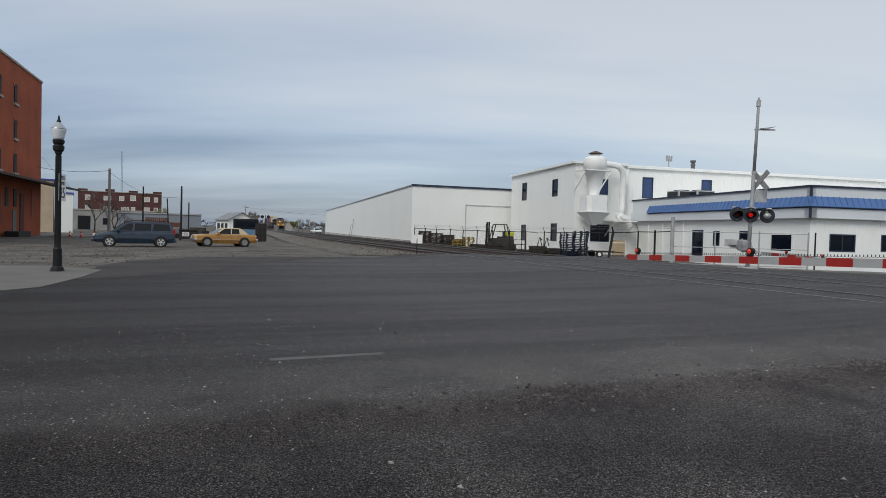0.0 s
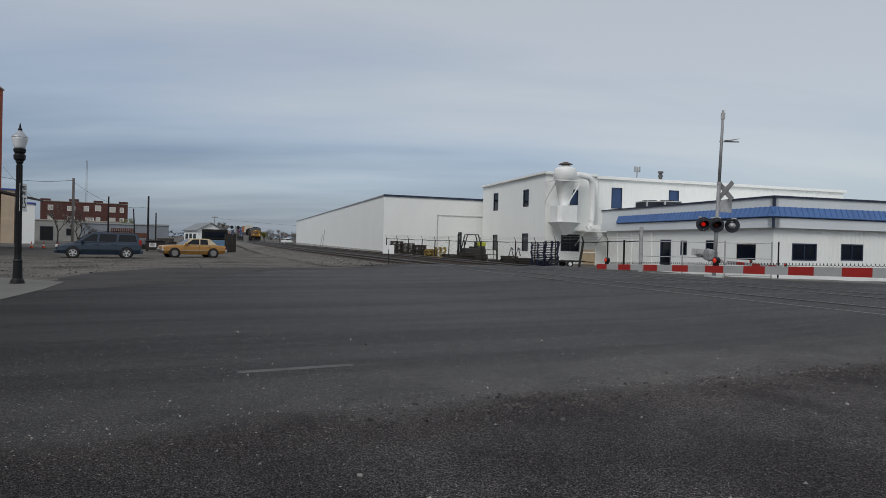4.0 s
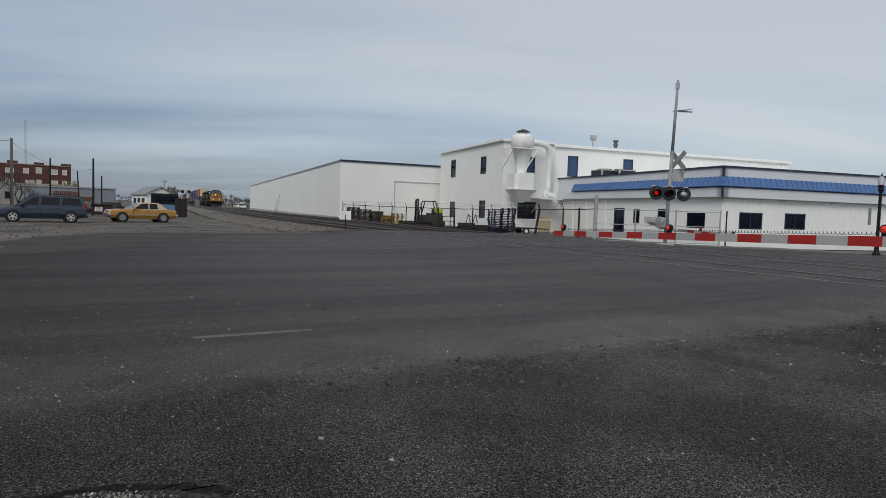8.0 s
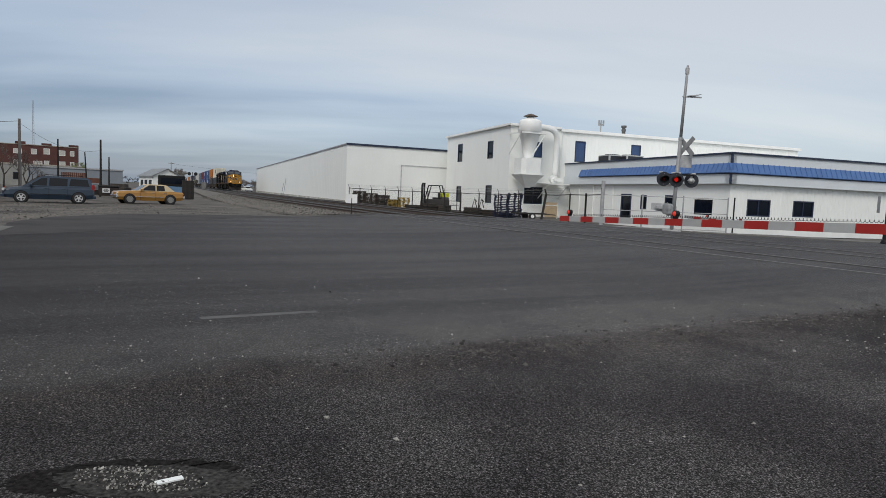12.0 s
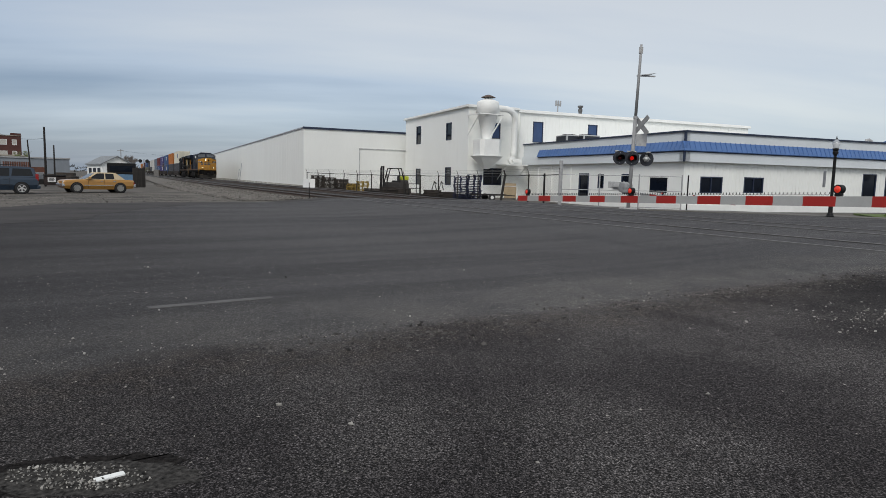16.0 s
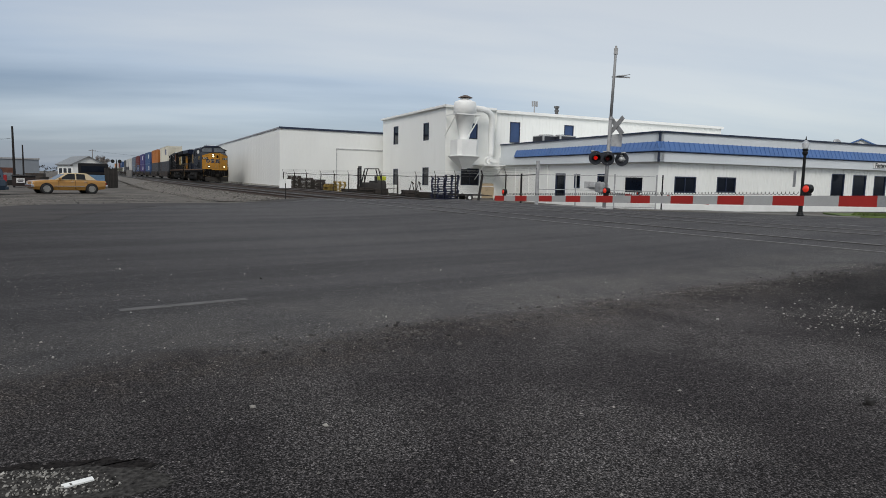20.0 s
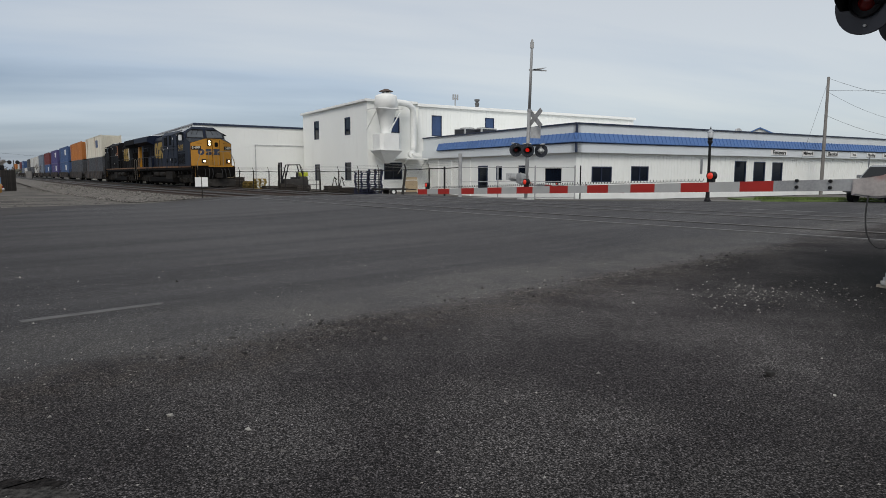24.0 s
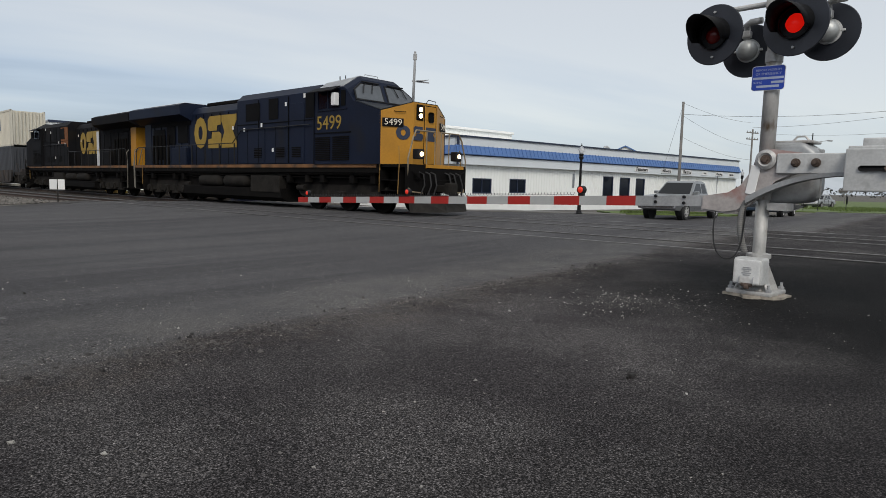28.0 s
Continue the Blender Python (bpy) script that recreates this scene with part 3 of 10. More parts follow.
def stones(name, count, place, size, material, label, category, seed):
    """Loose stones: low, uneven lumps, all in one mesh."""
    rnd = random.Random(seed)
    base = [Vector(v).normalized() for v in ((1, 0, 0.2), (-1, 0.1, 0), (0, 1, 0.1), (0.1, -1, 0), (0, 0.1, 1), (0.2, 0, -1))]
    tri = [(0, 2, 4), (2, 1, 4), (1, 3, 4), (3, 0, 4), (2, 0, 5), (1, 2, 5), (3, 1, 5), (0, 3, 5)]
    vs, fs = [], []
    for _ in range(count):
        p = place(rnd)
        if p is None:
            continue
        x, y, z = p
        s = rnd.uniform(*size) * (1 + 0.9 * rnd.random() ** 5)
        q = Euler((rnd.uniform(0, 6), rnd.uniform(0, 6), rnd.uniform(0, 6))).to_matrix()
        k = len(vs)
        for b in base:
            v = q @ Vector((b.x * rnd.uniform(0.7, 1.3), b.y * rnd.uniform(0.7, 1.3), b.z * rnd.uniform(0.4, 0.9)))
            vs.append((x + v.x * s, y + v.y * s, z + v.z * s * 0.8 + s * 0.25))
        fs += [(a + k, b + k, c + k) for a, b, c in tri]
    me = bpy.data.meshes.new(name)
    me.from_pydata(vs, [], fs)
    me.materials.append(material)
    return tagged(new(name, me), label, category, kind="stuff")


def island_stone(name, dark, light):
    m = bpy.data.materials.new(name)
    m.use_nodes = True
    nt = m.node_tree
    g, r, b = nt.nodes.new("ShaderNodeNewGeometry"), nt.nodes.new("ShaderNodeValToRGB"), nt.nodes["Principled BSDF"]
    r.color_ramp.elements[0].color, r.color_ramp.elements[1].color = (*dark, 1), (*light, 1)
    nt.links.new(g.outputs["Random Per Island"], r.inputs[0])
    nt.links.new(r.outputs[0], b.inputs["Base Color"])
    b.inputs["Roughness"].default_value = 0.9
    return m


STONES = island_stone("crushed_stone", (0.035, 0.032, 0.029), (0.235, 0.22, 0.20))
PEBBLES = island_stone("loose_pebbles", (0.025, 0.022, 0.02), (0.32, 0.30, 0.275))
CHIPS_PALE = island_stone("pale_chips", (0.03, 0.028, 0.026), (0.42, 0.405, 0.375))


def shoulder(rnd):
    y = 31.0 + 55 * rnd.random() ** 1.6
    a = rnd.uniform(-5.6, -1.3)
    x = near_x(y) + a
    return x, y - a * 0.35, max(ground_z(x, y) - 0.03, RAIL - 0.14 + (-0.026 if a > -3.2 else -0.026 - (-3.2 - a) * 0.19)) - 0.01


stones("ballast_stones", 9000, shoulder, (0.025, 0.052), STONES, "crushed pale stones on the track shoulder", "stones", 11)


def lot_stones(rnd):
    x, y = rnd.uniform(-26, -3), 18 + 26 * rnd.random() ** 1.4
    edge = -9.5 + max(0, y - 21) * 1.05
    if x > edge - 0.2 or x > near_x(y) - 4:
        return None
    return x, y, ground_z(x, y) - 0.035


stones("lot_stones", 7000, lot_stones, (0.014, 0.034), STONES, "loose grey gravel on the lot", "gravel", 12)


def road_pebbles(rnd):
    k = rnd.random()
    if k < 0.35:        # drift of grit across the apron
        u, v = rnd.uniform(-1.0, 10.0), rnd.gauss(3.95, 0.22)
        x, y = u * 0.927 - v * 0.375, u * 0.375 + v * 0.927
    elif k < 0.6:       # by the crossing mast
        x, y = rnd.gauss(4.6, 1.3), rnd.gauss(4.8, 0.9)
    else:
        x, y = rnd.uniform(-3.5, 7.0), 1.0 + 8 * rnd.random() ** 1.3
    return x, y, ground_z(x, y) + 0.019


stones("road_grit", 26000, road_pebbles, (0.0026, 0.0065), PEBBLES, "loose grit and small pebbles on the asphalt", "pebbles", 13)


def few_chips(rnd):
    k = rnd.random()
    if k < 0.7:
        x, y = rnd.gauss(4.8, 0.55), rnd.gauss(4.75, 0.28)
    else:
        x, y = rnd.uniform(-3, 7.0), 1.2 + 7 * rnd.random()
    return x, y, ground_z(x, y) + 0.022


def edge_grit(rnd):
    u, v = rnd.uniform(1.2, 9.0), rnd.gauss(3.98, 0.10 + 0.12 * rnd.random())
    x, y = u * 0.927 - v * 0.375, u * 0.375 + v * 0.927
    return x, y, ground_z(x, y) + 0.018


def apron_grit(rnd):
    u, v = rnd.uniform(-1.0, 8.0), 4.0 - 3.2 * rnd.random() ** 1.5
    x, y = u * 0.927 - v * 0.375, u * 0.375 + v * 0.927
    return x, y, ground_z(x, y) + 0.019


GRIT_DARK = island_stone("dark_grit", (0.010, 0.009, 0.009), (0.105, 0.098, 0.093))
stones("edge_grit", 1500, edge_grit, (0.006, 0.016), GRIT_DARK, "dark crumbs of asphalt along the road's edge", "pebbles", 16)
stones("apron_grit", 15000, apron_grit, (0.003, 0.0075), GRIT_DARK, "coarse dark grit standing proud of the asphalt", "pebbles", 17)
stones("stone_chips", 300, few_chips, (0.005, 0.014), CHIPS_PALE, "scattered pale stone chips on the asphalt", "pebbles", 14)


def pothole_bits(rnd):
    a, r = rnd.uniform(0, 6.3), rnd.random() ** 0.6
    return -0.86 + 0.27 * r * math.cos(a), 2.49 + 0.11 * r * math.sin(a) - 0.05 * math.cos(a), 0.026


# broken patch in the asphalt
def broken_patch():
    th = thing("broken_patch", "shallow broken patch of asphalt with pale aggregate", "pothole", kind="structure")
    rnd = random.Random(21)
    out = [(-0.80 + (0.38 + rnd.uniform(-0.03, 0.03)) * math.cos(a), 2.47 - 0.03 * math.cos(a) + (0.14 + rnd.uniform(-0.015, 0.015)) * math.sin(a)) for a in [i * 2 * math.pi / 64 for i in range(64)]]
    dark = [(-0.93 + (0.42 + rnd.uniform(-0.025, 0.025)) * math.cos(a), 2.515 + (0.150 + rnd.uniform(-0.02, 0.03)) * math.sin(a) + 0.05 * math.cos(a)) for a in [i * 2 * math.pi / 64 for i in range(64)]]
    bm = bmesh.new()
    mid, ring = bm.verts.new((-0.93, 2.515, 0.0247)), [bm.verts.new((x, y, 0.0247)) for x, y in dark]
    for a, b in zip(ring, ring[1:] + ring[:1]):
        bm.faces.new((mid, a, b))
    part("tar_rim", bm, mat("damp_tar", (0.014, 0.0125, 0.012), 0.95, spec=0.08, vary=0.9, scale=40, fine=70, bump=0.8, dist=0.008), th, "damp dark tar rim")
    bm = bmesh.new()
    mid, ring = bm.verts.new((-0.80, 2.47, 0.0252)), [bm.verts.new((x, y, 0.0252)) for x, y in out]
    for a, b in zip(ring, ring[1:] + ring[:1]):
        bm.faces.new((mid, a, b))
    part("worn_bed", bm, mat("worn_aggregate", (0.040, 0.038, 0.036), 0.95, spec=0.1, vary=0.9, scale=45, fine=60, bump=0.9, dist=0.01), th)
    bm = bmesh.new()
    box(bm, -0.05, 0.05, -0.016, 0.016, 0.0254, 0.031, Matrix.Translation((-0.745, 2.465, 0)) @ Matrix.Rotation(radians(30), 4, "Z"))
    part("paint_flake", bm, WHITE_PAINT, th, "flake of white paint")


broken_patch()
stones("patch_aggregate", 420, pothole_bits, (0.002, 0.0065), CHIPS_PALE, "pale aggregate loose in the broken patch", "pebbles", 15)


def seams():
    """Cracks and the saw-cut mark on the apron."""
    rnd = random.Random(31)
    for pts in ([(-1.05, 2.66), (-0.7, 2.86), (-0.34, 3.03), (-0.07, 3.20), (0.3, 3.40), (0.55, 3.62)], [(0.62, 3.66), (0.85, 3.78), (1.0, 3.95)]):
        bm = bmesh.new()
        line = jag(pts, 0.012, 0.05, 7)
        prev = None
        for i, (x, y) in enumerate(line):
            w = 0.002 + 0.005 * rnd.random()
            a, b = bm.verts.new((x, y - w, 0.0236)), bm.verts.new((x, y + w, 0.0236))
            if prev:
                bm.faces.new((prev[0], a, b, prev[1]))
            prev = (a, b)
        solid("crack", bm, mat("crack_shadow", (0.012, 0.011, 0.011), 0.95), "thin crack across the asphalt", "crack", kind="structure")
    bm = bmesh.new()
    box(bm, -0.52, 0.52, -0.05, 0.05, 0.012, 0.0255, Matrix.Translation((-0.96, 5.82, 0)) @ Matrix.Rotation(radians(23.6), 4, "Z"))
    solid("patch_strip", bm, mat("worn_paint_grey", (0.088, 0.086, 0.085), 0.8, vary=0.35, scale=6, fine=60), "worn grey paint dash on the asphalt", "road marking", kind="structure")
    for off, y0, y1, w in ((2.7, 2.0, 15.5, 0.16), (4.1, 1.0, 14.0, 0.16), (5.2, 0.0, 13.0, 0.45)):
        bm, prev = bmesh.new(), None
        for i in range(28):
            y = y0 + (y1 - y0) * i / 27
            x = main_x(y) + off
            z = max(ground_z(x, y), ground_z(x + w, y)) + 0.03
            a, b = bm.verts.new((x, y, z)), bm.verts.new((x + w, y, z))
            if prev:
                bm.faces.new((prev[0], prev[1], b, a))
            prev = (a, b)
        solid("crosswalk_bar", bm, mat("worn_white_line", (0.20, 0.20, 0.195), 0.8, vary=0.5, scale=1.2, fine=40, stain=(0.06, 0.06, 0.06), stain_scale=1.6, stain_at=0.46), "worn white line painted on the road", "road marking", group="crosswalk bars", kind="structure")


seams()

# ---------------------------------------------------------------- buildings


def wall(bm, length, z0, z1, openings=(), t=0.25, m=None, start=0.0):
    """A wall along x from start, its face at y = 0 and its back at y = t, with openings (x0, x1, z0, z1) through it."""
    xs = sorted({start, length, *[v for o in openings for v in o[:2]]})
    zs = sorted({z0, z1, *[v for o in openings for v in o[2:4]]})
    t_bm = bmesh.new()
    for x0, x1 in zip(xs, xs[1:]):
        for a, b in zip(zs, zs[1:]):
            cx, cz = (x0 + x1) / 2, (a + b) / 2
            if not any(o[0] < cx < o[1] and o[2] < cz < o[3] for o in openings):
                box(t_bm, x0, x1, 0, t, a, b)
    bmesh.ops.remove_doubles(t_bm, verts=t_bm.verts, dist=1e-4)
    # faces between two blocks of the wall fall away
    seen = {}
    t_bm.verts.index_update()
    for f in t_bm.faces:
        seen.setdefault(tuple(sorted(v.index for v in f.verts)), []).append(f)
    bmesh.ops.delete(t_bm, geom=[f for fs in seen.values() if len(fs) > 1 for f in fs], context="FACES_ONLY")
    return join(bm, t_bm, m)


def ribs(bm, length, z0, z1, openings=(), pitch=0.3, w=0.05, d=0.02, m=None, start=0.0):
    """Upright ribs of metal siding, broken at the openings."""
    t = bmesh.new()
    x = start + pitch / 2
    while x < length:
        cuts = sorted([(o[2], o[3]) for o in openings if o[0] - 0.06 < x < o[1] + 0.06])
        a = z0
        for lo, hi in cuts + [(z1, z1)]:
            if lo - 0.05 > a + 0.05:
                box(t, x - w / 2, x + w / 2, -d, -0.002, a, lo - (0.05 if lo < z1 else 0))
            a = hi + 0.05
        x += pitch
    return join(bm, t, m)


def window(parent, name, x0, x1, z0, z1, m, frame_mat, pane_mat, bars=1, frame=0.07, depth=0.1, label="", rails=0):
    """A framed window in an opening: frame, panes, and a sill."""
    w = part(name, bm_new(), frame_mat, parent, label)
    bm = bmesh.new()
    for a, b, c, d in ((x0, x0 + frame, z0, z1), (x1 - frame, x1, z0, z1), (x0 + frame, x1 - frame, z1 - frame, z1), (x0 + frame, x1 - frame, z0, z0 + frame)):
        box(bm, a, b, -0.02, depth, c, d)
    bmesh.ops.remove_doubles(bm, verts=bm.verts, dist=1e-4)
    w.data = mesh_of(name, bm, frame_mat)
    w.matrix_basis = m
    for i in range(1, bars):
        x = x0 + (x1 - x0) * i / bars
        bm = bmesh.new(); box(bm, x - 0.025, x + 0.025, -0.01, depth, z0 + frame, z1 - frame); part("glazing_bar", bm, frame_mat, w)
    for i in range(1, rails + 1):
        z = z0 + (z1 - z0) * i / (rails + 1)
        bm = bmesh.new(); box(bm, x0 + frame, x1 - frame, -0.014, depth + 0.002, z - 0.025, z + 0.025); part("glazing_bar", bm, frame_mat, w)
    for i in range(bars):
        a, b = x0 + (x1 - x0) * i / bars, x0 + (x1 - x0) * (i + 1) / bars
        bm = bmesh.new()
        box(bm, a + frame * 0.5, b - frame * 0.5, 0.045, 0.06, z0 + frame * 0.6, z1 - frame * 0.6)
        p = part("pane", bm, pane_mat, w)
    return w


TURN90 = Matrix.Rotation(radians(90), 4, "Z")


def side_frame(x=0.0):
    """Frame for a wall that runs back along the building's y, seen from its left: local x runs along y, face to -x."""
    return Matrix.Translation((x, 0, 0)) @ Matrix(((0, 1, 0, 0), (1, 0, 0, 0), (0, 0, 1, 0), (0, 0, 0, 1)))


def tall_hall():
    b = thing("factory_hall", "white two-storey metal factory hall with small navy windows", "building", pose(12.1, 56.7, 0, 0, 0, 12.9))
    z0, z1, length, deep = -0.6, 7.54, 33.6, 16.7
    op = [(2.05, 3.2, 4.87, 6.25), (6.6, 7.7, 4.7, 6.62), (12.7, 13.8, 4.95, 6.66), (1.6, 3.46, 0.66, 2.2)]
    bm = bmesh.new(); wall(bm, length, z0, z1, op, 0.25, start=0.0); part("front_wall", bm, WHITE_METAL, b)
    bm = bmesh.new(); ribs(bm, length, z0, z1 - 0.2, op, 0.38, start=5.1); part("siding_ribs", bm, WHITE_METAL, b)["kind"] = "stuff"
    sf = side_frame()
    ops = [(3.73, 5.05, 4.8, 6.45), (11.85, 13.25, 4.75, 6.65), (3.65, 5.1, 0.55, 2.25), (11.8, 13.2, 0.47, 2.16)]
    bm = bmesh.new(); wall(bm, deep, z0, z1, ops, 0.25, sf, start=0.25); part("side_wall", bm, WHITE_METAL, b)
    bm = bmesh.new(); wall(bm, length, z0, z1, (), 0.25, Matrix.Translation((0, deep - 0.25, 0)), start=0.25); part("back_wall", bm, WHITE_METAL, b)
    bm = bmesh.new(); wall(bm, deep - 0.25, z0, z1, (), 0.25, side_frame(length - 0.25), start=0.25); part("end_wall", bm, WHITE_METAL, b)
    bm = bmesh.new(); prism(bm, [(-0.12, z1), (length + 0.12, z1), (length + 0.12, z1 + 0.08), (-0.12, z1 + 0.08)], -0.12, deep + 0.12, "y"); part("roof", bm, WHITE_PAINT, b)
    bm = bmesh.new(); rbox(bm, 5.0, length + 0.15, -0.24, -0.1, z1 - 0.2, z1 + 0.04, 0.02); rbox(bm, -0.24, 5.0, -0.24, -0.1, z1 - 0.02, z1 + 0.2, 0.02); rbox(bm, -0.26, -0.12, -0.24, deep + 0.15, z1 + 0.0, z1 + 0.2, 0.02); part("eaves_trim", bm, WHITE_PAINT, b, "rounded white gutter")
    I = Matrix.Identity(4)
    for o in op[:3]:
        window(b, "window", *o, I, NAVY_TRIM, BLUE_PANEL, 1, label="navy framed window with blue shutter")
    window(b, "window", *op[3], I, NAVY_TRIM, GLASS, 2, rails=1, label="dark window behind a grille")
    for o in ops:
        window(b, "window", *o, sf, NAVY_TRIM, GLASS, 1, label="narrow navy framed window")
    # corner trim, downpipe
    bm = bmesh.new(); cyl(bm, (5.1, -0.1, 3.0), (5.1, -0.1, z1 - 0.1), 0.05, n=8); part("downpipe", bm, WHITE_PAINT, b)
    # roof fittings
    bm = bmesh.new(); cyl(bm, (10.8, 2.5, z1), (10.8, 2.5, 8.7), 0.06, n=8); box(bm, 10.5, 11.1, 2.46, 2.54, 8.6, 8.68)
    for x in (10.55, 10.8, 11.05):
        rbox(bm, x - 0.06, x + 0.06, 2.38, 2.52, 8.5, 9.05, 0.02)
    part("antenna", bm, GALV, b, "small panel antenna on a pole")
    bm = bmesh.new(); lathe(bm, [(0.18, 7.6), (0.18, 8.15), (0.22, 8.2), (0.22, 8.35), (0.16, 8.4), (0.16, 8.5), (0.27, 8.55), (0.27, 8.72), (0.0, 8.76)], 14, Matrix.Translation((13.45, 2.5, 0))); part("roof_vent", bm, mat("vent_dark_metal", (0.12, 0.12, 0.12), 0.6, 0.4), b, "turned metal roof vent")
    return b


tall_hall()


def cyclone():
    c = thing("dust_collector", "white cyclone dust collector on the factory wall with a rusty cap", "dust collector", pose(12.1, 56.7, 0, 0, 0, 12.9) @ pose(1.10, -1.55, 0))
    bm = bmesh.new(); lathe(bm, [(0.45, 8.08), (0.9, 7.9), (0.97, 7.78), (1.02, 6.85), (0.9, 6.8), (0.42, 4.75), (0.42, 4.5)], 28); part("cyclone_body", bm, WHITE_PAINT, c, smooth=True)
    bm = bmesh.new(); cyl(bm, (0, 0, 8.0), (0, 0, 8.2), 0.35, n=20); part("neck", bm, WHITE_PAINT, c)
    bm = bmesh.new(); lathe(bm, [(0.64, 8.24), (0.62, 8.28), (0.16, 8.47), (0.0, 8.49)], 10); part("rain_cap", bm, mat("rusty_cap", (0.10, 0.072, 0.06), 0.8, vary=0.4, scale=5), c, "rusty conical rain cap")
    bm = bmesh.new(); prism(bm, [(-1.0, -0.7), (-0.7, -1.0), (0.7, -1.0), (1.0, -0.7), (1.0, 0.7), (0.7, 1.0), (-0.7, 1.0), (-1.0, 0.7)], 3.25, 4.62, "z"); box(bm, -1.05, 1.05, -1.05, 1.05, 3.18, 3.26); part("hopper", bm, WHITE_PAINT, c)
    bm = bmesh.new()
    v = [bm.verts.new(p) for p in ((-1.1, -1.0, 3.2), (1.1, -1.0, 3.2), (1.1, 1.0, 3.2), (-1.1, 1.0, 3.2), (-0.2, -0.2, 2.08), (0.2, -0.2, 2.08), (0.2, 0.2, 2.08), (-0.2, 0.2, 2.08))]
    for f in ((0, 1, 5, 4), (1, 2, 6, 5), (2, 3, 7, 6), (3, 0, 4, 7), (4, 5, 6, 7), (3, 2, 1, 0)):
        bm.faces.new([v[i] for i in f])
    part("hopper_cone", bm, WHITE_PAINT, c)
    bm = bmesh.new(); box(bm, -1.3, 1.15, -0.95, -0.85, 6.72, 6.82); box(bm, -1.3, -1.2, -0.95, 1.5, 6.72, 6.82); box(bm, 1.05, 1.15, -0.95, 1.5, 6.72, 6.82)
    cyl(bm, (-1.22, -0.9, 6.75), (-1.22, 1.45, 5.0), 0.05, n=6); cyl(bm, (1.1, -0.9, 6.75), (-0.0, -0.7, 4.9), 0.05, n=6); cyl(bm, (1.1, -0.9, 6.75), (1.1, 1.45, 5.0), 0.05, n=6)
    part("bracket", bm, WHITE_PAINT, c, "white angle-iron bracket")
    bm = bmesh.new(); tube(bm, [(0.8, 0.3, 7.35), (1.4, 0.35, 7.45), (2.1, 0.4, 7.42), (2.5, 0.45, 7.32), (2.85, 0.5, 7.05), (3.03, 0.6, 6.6), (3.07, 0.7, 5.0), (3.07, 0.7, 3.6), (3.0, 0.6, 3.2)], 0.27, 16); part("duct", bm, WHITE_PAINT, c, smooth=True)
    bm = bmesh.new(); cyl(bm, (2.2, 0.15, 3.05), (2.2, 0.65, 3.05), 0.48, n=20); cyl(bm, (2.2, -0.25, 3.05), (2.2, 0.15, 3.05), 0.2, n=14); rbox(bm, 2.5, 3.3, 0.1, 0.6, 2.75, 3.2, 0.04); part("fan", bm, WHITE_PAINT, c, "white blower fan").matrix_basis = Matrix.Translation((1.15, 0.1, 0.75)) @ Matrix.Scale(0.72, 4)
    bm = bmesh.new(); box(bm, 1.4, 3.6, -0.5, 1.5, 2.45, 2.55); cyl(bm, (3.5, 1.4, 1.2), (3.5, -0.4, 2.45), 0.04, n=6); cyl(bm, (1.5, 1.4, 1.2), (1.5, -0.4, 2.45), 0.04, n=6); part("platform", bm, WHITE_PAINT, c).matrix_basis = Matrix.Translation((0.35, 0, 0))


cyclone()


